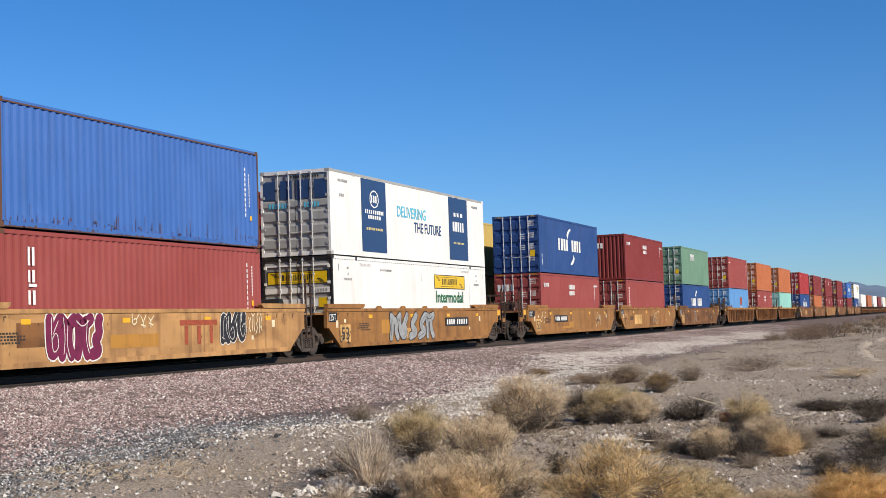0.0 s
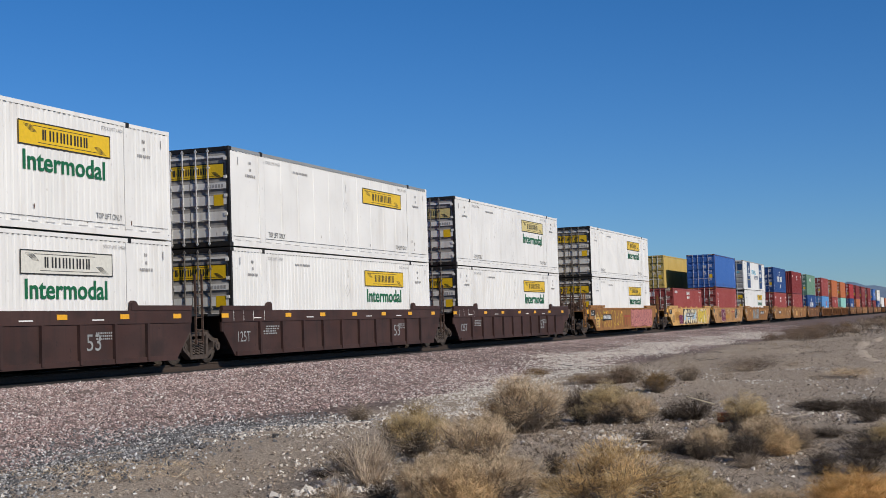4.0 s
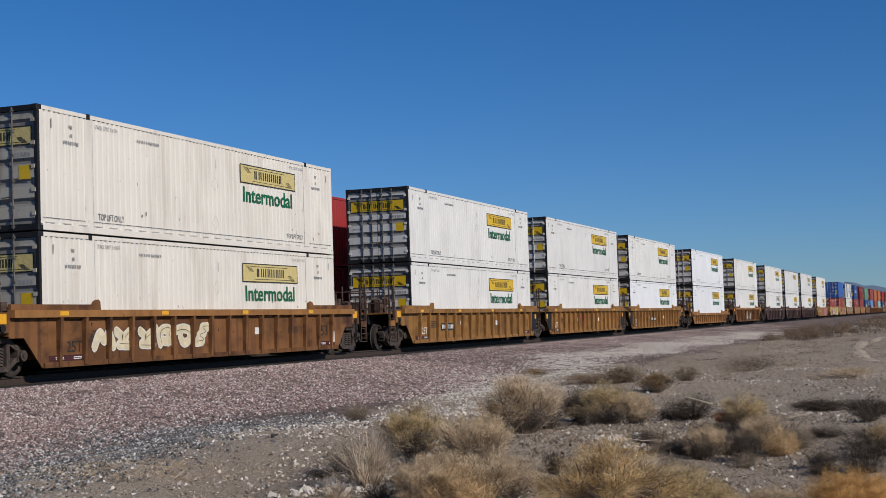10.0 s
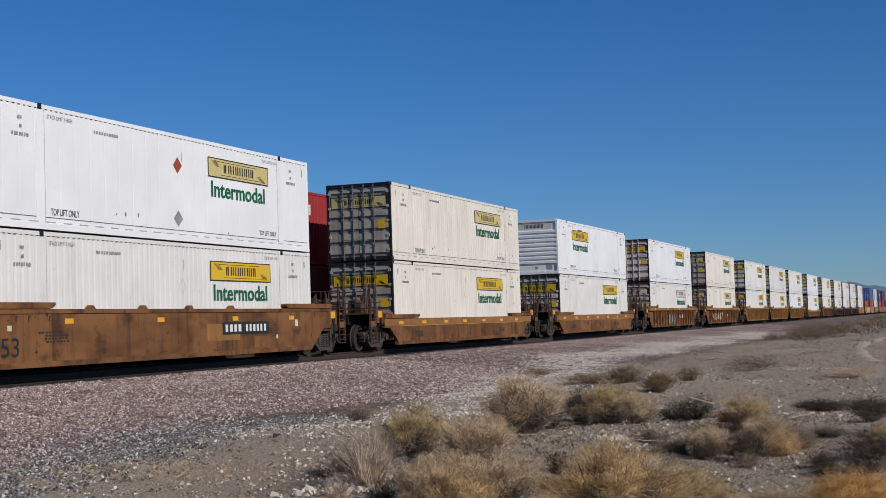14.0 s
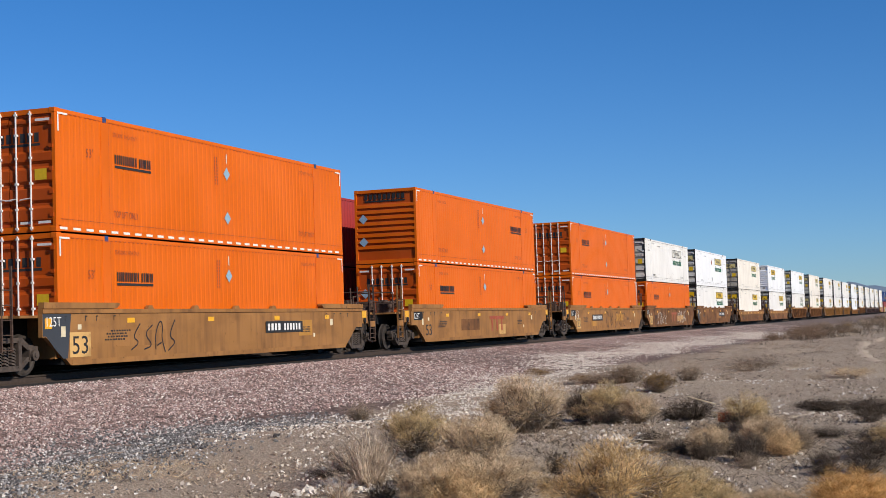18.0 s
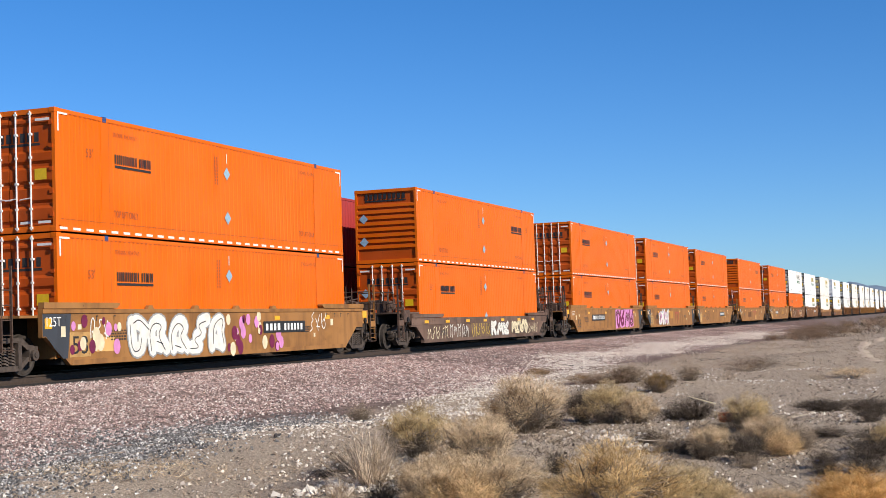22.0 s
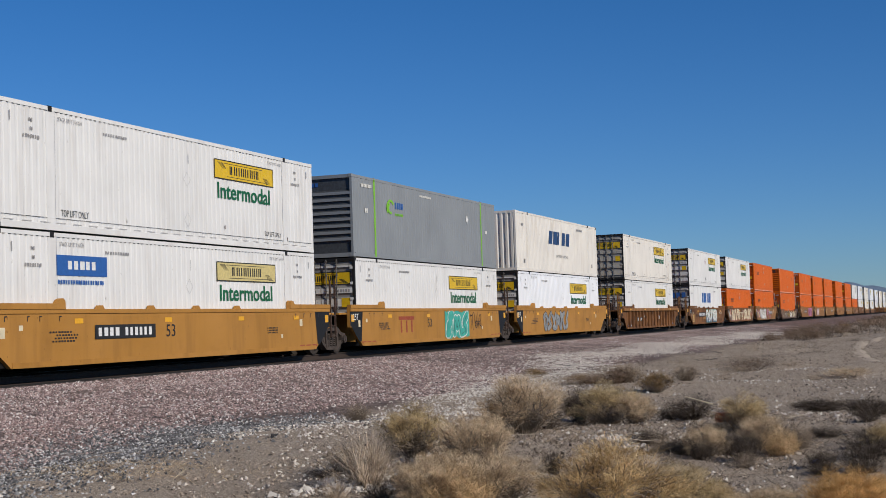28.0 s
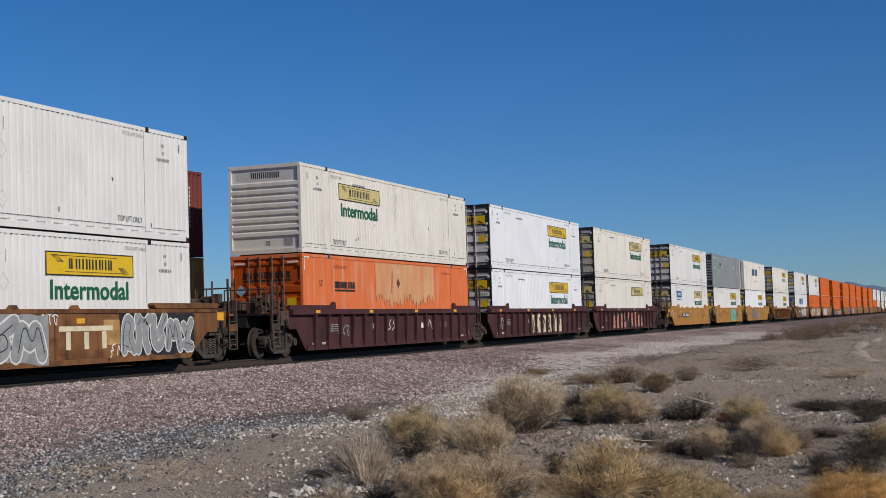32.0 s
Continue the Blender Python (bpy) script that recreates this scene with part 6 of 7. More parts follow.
def ground_material():
    m = bpy.data.materials.new("desert_ground")
    nt, bs = nodes_of(m)
    broad, _ = noise_fac(nt, 0.35, 0.35, 0.7)
    fine, fr = noise_fac(nt, 22.0, 0.3, 0.7, detail=8.0)
    # single grains: each cell of a fine net has a tone of its own
    grain = []
    for size, low, high in ((38.0, 0.0, 1.0), (90.0, 0.0, 1.0)):
        tc = nt.nodes.new("ShaderNodeTexCoord")
        vo = nt.nodes.new("ShaderNodeTexVoronoi")
        vo.inputs["Scale"].default_value = size
        nt.links.new(tc.outputs["Object"], vo.inputs["Vector"])
        sep = nt.nodes.new("ShaderNodeSeparateColor")
        nt.links.new(vo.outputs["Color"], sep.inputs[0])
        sq = nt.nodes.new("ShaderNodeMath")
        sq.operation = "POWER"
        sq.inputs[1].default_value = 2.0
        nt.links.new(sep.outputs[0], sq.inputs[0])
        grain.append((sq.outputs[0], vo.outputs["Distance"]))
    dirt = ramp_mix(nt, fine, (0.28, 0.215, 0.155), (0.55, 0.437, 0.333))
    dirt = ramp_mix(nt, broad, dirt, (0.43, 0.342, 0.259))
    speck = ramp_mix(nt, grain[1][0], (0.10, 0.076, 0.055), (0.90, 0.76, 0.60))
    half = nt.nodes.new("ShaderNodeValue")
    half.outputs[0].default_value = 0.62
    dirt = ramp_mix(nt, half.outputs[0], dirt, speck)
    bed = ramp_mix(nt, grain[0][0], (0.030, 0.022, 0.020), (0.34, 0.25, 0.22))
    coarse, _ = noise_fac(nt, 5.0, 0.35, 0.65, detail=6.0)
    bed = ramp_mix(nt, half.outputs[0], bed, ramp_mix(nt, coarse, (0.09, 0.062, 0.055), (0.30, 0.22, 0.195)))
    # the ballast bed begins where the shoulder rises, with a ragged edge
    y = position_axis(nt, "Y")
    edge, _ = noise_fac(nt, 0.8, 0.0, 1.0)
    add = nt.nodes.new("ShaderNodeMath")
    add.operation = "MULTIPLY_ADD"
    add.inputs[1].default_value, add.inputs[2].default_value = 2.4, 0.0
    nt.links.new(edge, add.inputs[0])
    sm = nt.nodes.new("ShaderNodeMath")
    sm.operation = "ADD"
    nt.links.new(add.outputs[0], sm.inputs[0])
    nt.links.new(y, sm.inputs[1])
    rp = nt.nodes.new("ShaderNodeMapRange")
    rp.inputs["From Min"].default_value, rp.inputs["From Max"].default_value = 11.0, 12.2
    nt.links.new(sm.outputs[0], rp.inputs["Value"])
    # the shade under the trains is painted into the bed, with oil stains
    oil_shade = nt.nodes.new("ShaderNodeMapRange")
    oil_shade.inputs["From Min"].default_value, oil_shade.inputs["From Max"].default_value = 18.45, 18.85
    nt.links.new(y, oil_shade.inputs["Value"])
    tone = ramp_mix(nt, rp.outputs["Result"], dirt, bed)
    nt.links.new(ramp_mix(nt, oil_shade.outputs["Result"], tone, (0.030, 0.025, 0.022)), bs.inputs["Base Color"])
    bs.inputs["Roughness"].default_value = 0.95
    bump(nt, bs, grain[0][1], 0.5, 0.03)
    return m


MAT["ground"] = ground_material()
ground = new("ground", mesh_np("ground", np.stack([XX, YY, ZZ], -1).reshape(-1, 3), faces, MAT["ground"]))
tagged(ground, "grey-brown gravelly desert ground with a ballast shoulder", "ground", "", "structure")


def stone_material(name, cols):
    m = bpy.data.materials.new(name)
    nt, bs = nodes_of(m)
    geo = nt.nodes.new("ShaderNodeNewGeometry")
    rp = nt.nodes.new("ShaderNodeValToRGB")
    rp.color_ramp.interpolation = "LINEAR"
    els = rp.color_ramp.elements
    while len(els) < len(cols):
        els.new(0.5)
    for i, c in enumerate(cols):
        els[i].position, els[i].color = i / (len(cols) - 1), (*c, 1)
    nt.links.new(geo.outputs["Random Per Island"], rp.inputs["Fac"])
    f, raw = noise_fac(nt, 40.0, 0.3, 0.7)
    nt.links.new(ramp_mix(nt, f, rp.outputs["Color"], (0.24, 0.19, 0.17)), bs.inputs["Base Color"])
    mixn = bs.inputs["Base Color"].links[0].from_node
    bs.inputs["Roughness"].default_value = 0.9
    nt.links.remove(mixn.inputs["Factor"].links[0])
    mixn.inputs["Factor"].default_value = 0.08
    return m


def stones(name, n, region, size, cols, label, seed, mask=None, block=False):
    """Thousands of broken stones lying on the ground, as one mesh."""
    r = np.random.RandomState(seed)
    x0, x1, y0, y1 = region
    u = r.uniform(0, 1, n)
    x = x0 * (x1 / x0) ** u
    y = r.uniform(y0, y1, n)
    if mask is not None:
        keep = mask(x, y, r)
        x, y = x[keep], y[keep]
        n = len(x)
    s = size * np.minimum(r.lognormal(0, 0.38, n), 1.8) * (0.9 + 0.012 * np.minimum(x, 60))
    base = np.array([(1, 0, 0), (0, 1, 0), (-1, 0, 0), (0, -1, 0), (0.0, 0.0, 0.75)], float)
    tri = np.array([(0, 1, 4), (1, 2, 4), (2, 3, 4), (3, 0, 4)])
    if block:  # broken stones with a slanting top face
        base = np.array([(1, 0, 0), (0, 1, 0), (-1, 0, 0), (0, -1, 0), (0.55, 0.15, 0.75), (-0.35, 0.5, 0.95), (-0.25, -0.5, 0.9)], float)
        tri = np.array([(4, 5, 6), (0, 1, 4), (1, 5, 4), (1, 2, 5), (2, 6, 5), (2, 3, 6), (3, 4, 6), (3, 0, 4)])
    m = len(base)
    v = base[None] * r.uniform(0.6, 1.15, (n, m, 1)) + r.normal(0, 0.16, (n, m, 3))
    v[:, 4:, :2] += r.normal(0, 0.28 if not block else 0.1, (n, 1, 2))
    a = r.uniform(0, 6.28, n)
    ca, sa = np.cos(a)[:, None], np.sin(a)[:, None]
    vx, vy = v[:, :, 0] * ca - v[:, :, 1] * sa, v[:, :, 0] * sa + v[:, :, 1] * ca
    t = r.normal(0, 0.35, n)
    ct, st = np.cos(t)[:, None], np.sin(t)[:, None]
    vz = v[:, :, 2] * ct - vy * st
    vy = vy * ct + v[:, :, 2] * st
    half = s[:, None] * 0.5
    co = np.stack([x[:, None] + vx * half, y[:, None] + vy * half, (ground_z(x, y) + s * 0.06)[:, None] + vz * half], -1).reshape(-1, 3)
    f = (tri[None] + m * np.arange(n)[:, None, None]).reshape(-1, 3)
    ob = new(name, mesh_np(name, co, f, stone_material(name + "_stone", cols), False))
    return tagged(ob, label, "gravel", "", "stuff")


PINK = [(0.10, 0.072, 0.068), (0.43, 0.285, 0.26), (0.17, 0.122, 0.115), (0.62, 0.455, 0.415), (0.28, 0.19, 0.178), (0.07, 0.054, 0.053), (0.80, 0.67, 0.62), (0.34, 0.232, 0.215), (0.90, 0.88, 0.84)]
PALE = [(0.30, 0.26, 0.22), (0.72, 0.66, 0.58), (0.88, 0.82, 0.74), (0.42, 0.36, 0.31), (0.90, 0.86, 0.79), (0.58, 0.51, 0.44), (0.86, 0.80, 0.72)]
SLATE = [(0.022, 0.023, 0.025), (0.13, 0.135, 0.142), (0.045, 0.047, 0.05), (0.30, 0.30, 0.30), (0.045, 0.047, 0.052), (0.80, 0.79, 0.77), (0.12, 0.12, 0.13)]
SOIL = [(0.11, 0.083, 0.062), (0.46, 0.37, 0.29), (0.07, 0.055, 0.043), (0.38, 0.30, 0.23), (0.54, 0.46, 0.385), (0.26, 0.20, 0.15)]
wedge = lambda x, y: (y < 0.86 * x + 1.0) & (y > -0.04 * x - 0.5)
shoulder = lambda x, y, r: wedge(x, y) & (y > 10.9 + 2.2 * r.uniform(0, 1, len(x)) ** 2 + 0.6 * np.sin(x * 0.35))
stones("ballast", 118000, (14, 42, 10.6, 18.55), 0.0315, PINK, "pinkish grey crushed ballast on the track shoulder", 1, shoulder, True)
stones("far_ballast", 95000, (42, 140, 10.6, 18.55), 0.028, PINK, "pinkish grey crushed ballast along the distant shoulder", 9, shoulder)
stones("slate_gravel", 60000, (11, 24, 7.8, 12.6), 0.030, SLATE, "dark blue-grey gravel below the ballast", 5,
       lambda x, y, r: wedge(x, y) & (np.abs(y - 10.5 - 0.3 * np.sin(x * 0.8)) < 0.6 + 0.7 * np.abs(r.normal(0, 1, len(x)))) & (r.uniform(0, 1, len(x)) < 1.15 - smooth_step(18, 24, x)), True)
pale_line = lambda x: np.clip(8.7 + 0.16 * (x - 23), 8.7, 12.9) + 0.4 * np.sin(x * 0.4)
stones("pale_gravel", 150000, (17, 110, 7.4, 15.5), 0.0285, PALE, "pale gravel spread at the foot of the ballast", 2,
       lambda x, y, r: wedge(x, y) & (np.abs(y - pale_line(x)) < 0.55 + 0.75 * np.abs(r.normal(0, 1, len(x)))) & (r.uniform(0, 1, len(x)) < 0.15 + 0.85 * smooth_step(18, 25, x)), True)
stones("pebbles", 115000, (10.5, 110, -3, 10.5), 0.026, SOIL, "scattered small stones on the desert ground", 3,
       lambda x, y, r: wedge(x, y) & (r.uniform(0, 1, len(x)) < 0.5 + 0.35 * np.sin(x * 1.1 + y) * np.sin(y * 1.3 - x * 0.4)))
stones("coarse_pebbles", 26000, (12, 70, -2.5, 8.5), 0.032, SOIL, "loose stones strewn over the desert ground", 8,
       lambda x, y, r: wedge(x, y) & (r.uniform(0, 1, len(x)) < 0.45 + 0.55 * np.sin(x * 0.6 + 2) * np.sin(y * 0.9)), True)
stones("white_stones", 9000, (10.5, 42, 1.5, 9.5), 0.036, PALE, "pale broken stones among the shrubs", 6,
       lambda x, y, r: wedge(x, y) & (r.uniform(0, 1, len(x)) < (0.25 + 0.75 * np.sin(x * 0.9 + 1) * np.sin(y * 1.2))), True)

# broken pale stones heaped beside single shrubs
for k, (cx, cy, spread, n) in enumerate(((12.9, 5.65, 0.50, 420), (12.45, 5.35, 0.40, 260), (15.9, 3.35, 0.40, 220), (14.0, 5.55, 0.45, 240), (17.0, 3.75, 0.55, 420), (12.3, 5.9, 0.4, 160), (19.8, 5.9, 0.5, 160))):
    stones("stone_heap", n, (cx - spread, cx + spread, cy - spread, cy + spread), 0.052, PALE, "pale broken stones heaped between the shrubs", 40 + k,
           lambda x, y, r: np.hypot(x - cx, y - cy) < spread * np.sqrt(r.uniform(0, 1, len(x))), True)

# ---- two tracks ----
RAIL_OUT = [(-0.07, -0.18), (0.07, -0.18), (0.07, -0.165), (0.012, -0.14), (0.012, -0.045), (0.036, -0.035), (0.036, -0.005), (0.028, 0.0),
            (-0.028, 0.0), (-0.036, -0.005), (-0.036, -0.035), (-0.012, -0.045), (-0.012, -0.14), (-0.07, -0.165)]
for nm, yc in (("near", TRACK_Y), ("far", FAR_Y)):
    track = new("track")
    tagged(track, "rusty steel rails on sleepers in ballast", "railway track", "", "structure")
    track.location.z = 0.075 if nm == "far" else 0.0
    for s in (-1, 1):
        bm = bmesh.new()
        prism_x(bm, [(yc + s * 0.753 + a, b) for a, b in RAIL_OUT], -60, 1500)
        part("rail", bm, "rail", track)
        bm = bmesh.new()
        box(bm, -60, 1500, yc + s * 0.753 - 0.027, yc + s * 0.753 + 0.027, 0.0005, 0.003)
        part("rail_head", bm, "steel", track)
    bm = bmesh.new()
    box(bm, -0.12, 0.12, yc - 1.3, yc + 1.3, -0.34, -0.185)
    bmesh.ops.bevel(bm, geom=bm.edges[:], offset=0.015, segments=1, affect="EDGES")
    MAT.setdefault("tie", plain("weathered_concrete_sleeper", (0.060, 0.050, 0.042), 0.9))
    first = part("sleeper", bm, "tie", track)
    first.location = (16, 0, 0)
    for i in range(1, 70 if nm == "near" else 30):
        ob = part("sleeper", first.data, "tie", track)
        ob.location = (16 + i * 0.6, 0, 0)


# ---- desert shrubs ----
def leaf_material(name, cols, rough=0.9):
    m = bpy.data.materials.new(name)
    nt, bs = nodes_of(m)
    geo = nt.nodes.new("ShaderNodeNewGeometry")
    rp = nt.nodes.new("ShaderNodeValToRGB")
    els = rp.color_ramp.elements
    while len(els) < len(cols):
        els.new(0.5)
    for i, c in enumerate(cols):
        els[i].position, els[i].color = i / (len(cols) - 1), (*c, 1)
    nt.links.new(geo.outputs["Random Per Island"], rp.inputs["Fac"])
    dark_patch, _ = noise_fac(nt, 5.5, 0.44, 0.66, detail=2.0)  # patches of a darker, browner tone at random
    mid = cols[0]
    leaf = ramp_mix(nt, dark_patch, rp.outputs["Color"], (mid[0] * 0.50, mid[1] * 0.47, mid[2] * 0.44))
    nt.links.new(leaf, bs.inputs["Base Color"])
    bs.inputs["Roughness"].default_value = rough
    bs.inputs["Specular IOR Level"].default_value = 0.15
    thin = nt.nodes.new("ShaderNodeBsdfTranslucent")  # light passes through dry leaves
    nt.links.new(leaf, thin.inputs["Color"])
    both = nt.nodes.new("ShaderNodeMixShader")
    both.inputs[0].default_value = 0.24
    nt.links.new(bs.outputs[0], both.inputs[1])
    nt.links.new(thin.outputs[0], both.inputs[2])
    nt.links.new(both.outputs[0], nt.nodes["Material Output"].inputs["Surface"])
    return m


SHRUB_MAT = {
    "tan": leaf_material("tan_twigs", [(0.57, 0.40, 0.245), (0.96, 0.785, 0.53), (0.80, 0.588, 0.38), (0.96, 0.86, 0.63)]),
    "olive": leaf_material("olive_twigs", [(0.45, 0.325, 0.155), (0.90, 0.71, 0.40), (0.67, 0.49, 0.25), (0.92, 0.79, 0.51)]),
    "dark": leaf_material("dark_olive_twigs", [(0.213, 0.142, 0.062), (0.454, 0.302, 0.151), (0.321, 0.214, 0.099)]),
    "gold": leaf_material("golden_twigs", [(0.62, 0.41, 0.18), (0.95, 0.705, 0.37), (0.82, 0.55, 0.255), (0.96, 0.79, 0.48)]),
    "grey": leaf_material("grey_dry_twigs", [(0.33, 0.25, 0.175), (0.66, 0.53, 0.39), (0.46, 0.36, 0.26), (0.80, 0.66, 0.50)]),
    "twig": leaf_material("bleached_twigs", [(0.50, 0.40, 0.30), (0.85, 0.71, 0.55), (0.66, 0.53, 0.40)]),
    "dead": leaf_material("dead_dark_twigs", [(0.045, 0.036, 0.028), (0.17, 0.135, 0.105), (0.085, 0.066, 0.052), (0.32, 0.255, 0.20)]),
    "brush": leaf_material("brown_brush", [(0.17, 0.12, 0.085), (0.46, 0.34, 0.245), (0.27, 0.19, 0.14)]),
    "straw": leaf_material("pale_straw", [(0.627, 0.429, 0.227), (0.900, 0.693, 0.421), (0.784, 0.550, 0.302)]),
    "orange": leaf_material("orange_dry_grass", [(0.66, 0.37, 0.125), (0.94, 0.61, 0.25), (0.82, 0.48, 0.175), (0.95, 0.72, 0.37)]),
}
WOOD = plain("grey_brown_wood", (0.20, 0.155, 0.115), 0.9)


def blades(r, root, tip, width, bow):
    """Thin two-piece ribbons from root to tip, bent a little."""
    n = len(root)
    mid = (root + tip) / 2 + r.normal(0, 1, (n, 3)) * bow
    side = np.cross(tip - root, r.normal(0, 1, (n, 3)))
    side /= np.linalg.norm(side, axis=1, keepdims=True) + 1e-9
    w = (np.asarray(width) * np.ones(n))[:, None] * side * 0.5
    v = np.stack([root - w, root + w, mid + w * 0.8, mid - w * 0.8, tip + w * 0.35, tip - w * 0.35], 1).reshape(-1, 3)
    k = 6 * np.arange(n)[:, None]
    f = np.concatenate([k + np.array([[0, 1, 2, 3]]), k + np.array([[3, 2, 4, 5]])])
    return v, f


def slips(r, root, tip, width):
    """Small flat leaves and twig ends, one quad each."""
    n = len(root)
    out = root - np.array([0, 0, 0.25])
    out /= np.linalg.norm(out, axis=1, keepdims=True) + 1e-9
    side = np.cross(tip - root, out + r.normal(0, 0.45, (n, 3)))
    side /= np.linalg.norm(side, axis=1, keepdims=True) + 1e-9
    w = (np.asarray(width) * np.ones(n))[:, None] * side * 0.5
    v = np.stack([root - w * 0.6, root + w * 0.6, tip + w * 0.5, tip - w * 0.5], 1).reshape(-1, 3)
    return v, 4 * np.arange(n)[:, None] + np.array([[0, 1, 2, 3]])


def shrub_mesh(kind, seed, lean=False):
    """A shrub one metre wide and high: woody stems that fan out of one root, dark inner twigs, and feathery plumes of fine strands."""
    r = np.random.RandomState(seed)
    bare = kind in ("dead", "grey", "twig", "brush")
    plumes = {"dead": 26, "grey": 30, "twig": 14, "straw": 26, "orange": 40, "brush": 30}.get(kind, 27)
    total = {"dead": 4000, "grey": 4200, "twig": 700, "straw": 9000, "orange": 15000, "brush": 6000}.get(kind, 17000)
    if lean:
        plumes, total = plumes // 2, total // 4
    k = np.arange(plumes)
    pa = k * 2.39996 + r.uniform(0, 0.9, plumes)
    pr = 0.46 * np.sqrt((k + 0.5) / plumes) * r.uniform(0.72, 1.12, plumes)
    pt = np.sqrt(np.clip(1 - (pr / 0.54) ** 2, 0.03, 1)) * r.uniform(0.66, 1.0, plumes)
    head = np.stack([pr * np.cos(pa), pr * np.sin(pa), pt], 1)
    foot = head * np.array([0.20, 0.20, 0.0])
    if kind == "orange":
        foot = head * np.array([0.85, 0.85, 0.0])
    size = r.uniform(0.085, 0.155, plumes) * (1.5 if lean else 1.0)
    # woody stems, several to each plume
    n = 10 if lean else 240
    g = r.randint(0, plumes, n)
    root = foot[g] + r.normal(0, 0.03, (n, 3)) * np.array([1, 1, 0])
    tip = foot[g] + (head[g] - foot[g]) * r.uniform(0.45, 0.80 if not bare else 0.95, (n, 1)) + r.normal(0, 0.05, (n, 3))
    tip[:, 2] = np.clip(tip[:, 2], 0.06, 1.0)
    sv, sf = blades(r, root, tip, r.uniform(0.004, 0.010, n), 0.03)
    # dark inner twigs that close the middle of the bush
    m = 20 if kind == "twig" else (70 if lean else 420) if bare else (150 if lean else 1000)
    q = r.normal(0, 1, (m, 3))
    q /= np.linalg.norm(q, axis=1, keepdims=True)
    q *= r.uniform(0.1, 1, (m, 1)) ** (1 / 3) * np.array([0.34, 0.34, 0.30])
    q += np.array([0, 0, 0.33])
    iv, jf = slips(r, q, q + r.normal(0, 0.07, (m, 3)) + np.array([0, 0, 0.06]), r.uniform(0.008, 0.018, m))
    sv, sf = np.concatenate([sv, iv]), np.concatenate([sf, jf + len(sv)])
    # strands: they leave the plume's axis and spread upwards and outwards
    g = r.choice(plumes, total, p=size / size.sum())
    t = r.uniform(0.22 if bare else 0.34, 1.0, (total, 1)) ** (0.8 if bare else 0.62)
    axis_way = head[g] - foot[g]
    axis_way /= np.linalg.norm(axis_way, axis=1, keepdims=True)
    side = r.normal(0, 1, (total, 3))
    side /= np.linalg.norm(side, axis=1, keepdims=True)
    off = side * (size[g][:, None] * r.uniform(0.15, 1.0, (total, 1)) ** 0.5 * (0.25 + 0.75 * np.sin(t * 2.6)))
    base = foot[g] + (head[g] - foot[g]) * t + off
    base[:, 2] = np.clip(base[:, 2], 0.02, 1.05)
    way = axis_way * 0.7 + side * 0.55 + r.normal(0, 0.50 if not bare else 0.6, (total, 3)) + np.array([0, 0, 0.25])
    way /= np.linalg.norm(way, axis=1, keepdims=True)
    ln = (0.018 + 0.075 * r.uniform(0, 1, (total, 1)) ** 2.2) * (1.0 if not bare else 1.5) * (1.3 - 0.5 * t)
    fat = 2.4 if lean else 1.12
    fv, ff = slips(r, base, base + way * ln, fat * r.uniform(0.0022, 0.0052, total) * (0.55 if kind == "dead" else 0.8 if bare else 1.0))
    return mesh_np("woody_base", sv, sf, WOOD if kind not in ("straw", "orange", "twig", "dead", "brush") else SHRUB_MAT[kind]), mesh_np("crown", fv, ff, SHRUB_MAT[kind])


SHRUBS = {}
SHRUB_WORDS = {"brush": "brown leafless brush on the distant flat", "tan": "tan dry desert shrub with fine twigs", "olive": "olive green desert shrub with fine twigs", "dark": "dark olive desert shrub beside the ballast", "gold": "golden olive rounded desert shrub",
               "grey": "grey leafless desert shrub", "twig": "sparse bleached twigs of a bare shrub", "dead": "dark dead brush lying on the ground", "straw": "pale straw-coloured round tuft", "orange": "orange-brown mound of dry grass"}


def shrub(kind, x, y, w, h, turn, lean=False):
    lean = lean or x > 33
    pick = (kind, int(turn) % 2, lean)
    if pick not in SHRUBS:
        root = new("shrub")
        root.empty_display_size = 0.2
        base, crown = shrub_mesh(kind, 11 + 7 * len(SHRUBS), lean)
        part("woody_base", base, None, root)
        part("crown", crown, None, root)
        tagged(root, SHRUB_WORDS[kind], "shrub", "desert shrubs")
        SHRUBS[pick] = root
    else:
        root = copy_thing(SHRUBS[pick], Matrix())
    z = float(ground_z(np.array(x), np.array(y))) - 0.02
    root.matrix_basis = pose(x, y, z, 0, 0, turn) @ Matrix.Diagonal((w, w, h, 1))
    return root


rs = random.Random(4)
for kind, x, y, w, h in (
        ("tan", 17.86, 5.39, 0.96, 0.83), ("olive", 19.94, 4.75, 0.80, 0.64), ("tan", 19.32, 4.21, 0.52, 0.45), ("dead", 21.92, 5.71, 0.55, 0.76), ("dark", 28.66, 5.82, 0.67, 0.49), ("grey", 31.21, 5.63, 0.70, 0.48)):
    shrub(kind, x, y, w * (1.45 if kind in ("tan", "olive", "gold", "straw") else 1.3), h * 1.04, rs.uniform(0, 360))
for kind, x, y, w, h in (
        ("grey", 31.12, 6.94, 0.83, 0.54), ("olive", 14.02, 5.47, 0.67, 0.63), ("tan", 13.54, 4.62, 0.68, 0.60), ("straw", 11.60, 4.10, 0.61, 0.46), ("twig", 12.55, 5.37, 0.66, 0.63), ("tan", 11.68, 4.46, 0.50, 0.50)):
    shrub(kind, x, y, w * (1.45 if kind in ("tan", "olive", "gold", "straw") else 1.3), h * 1.04, rs.uniform(0, 360))
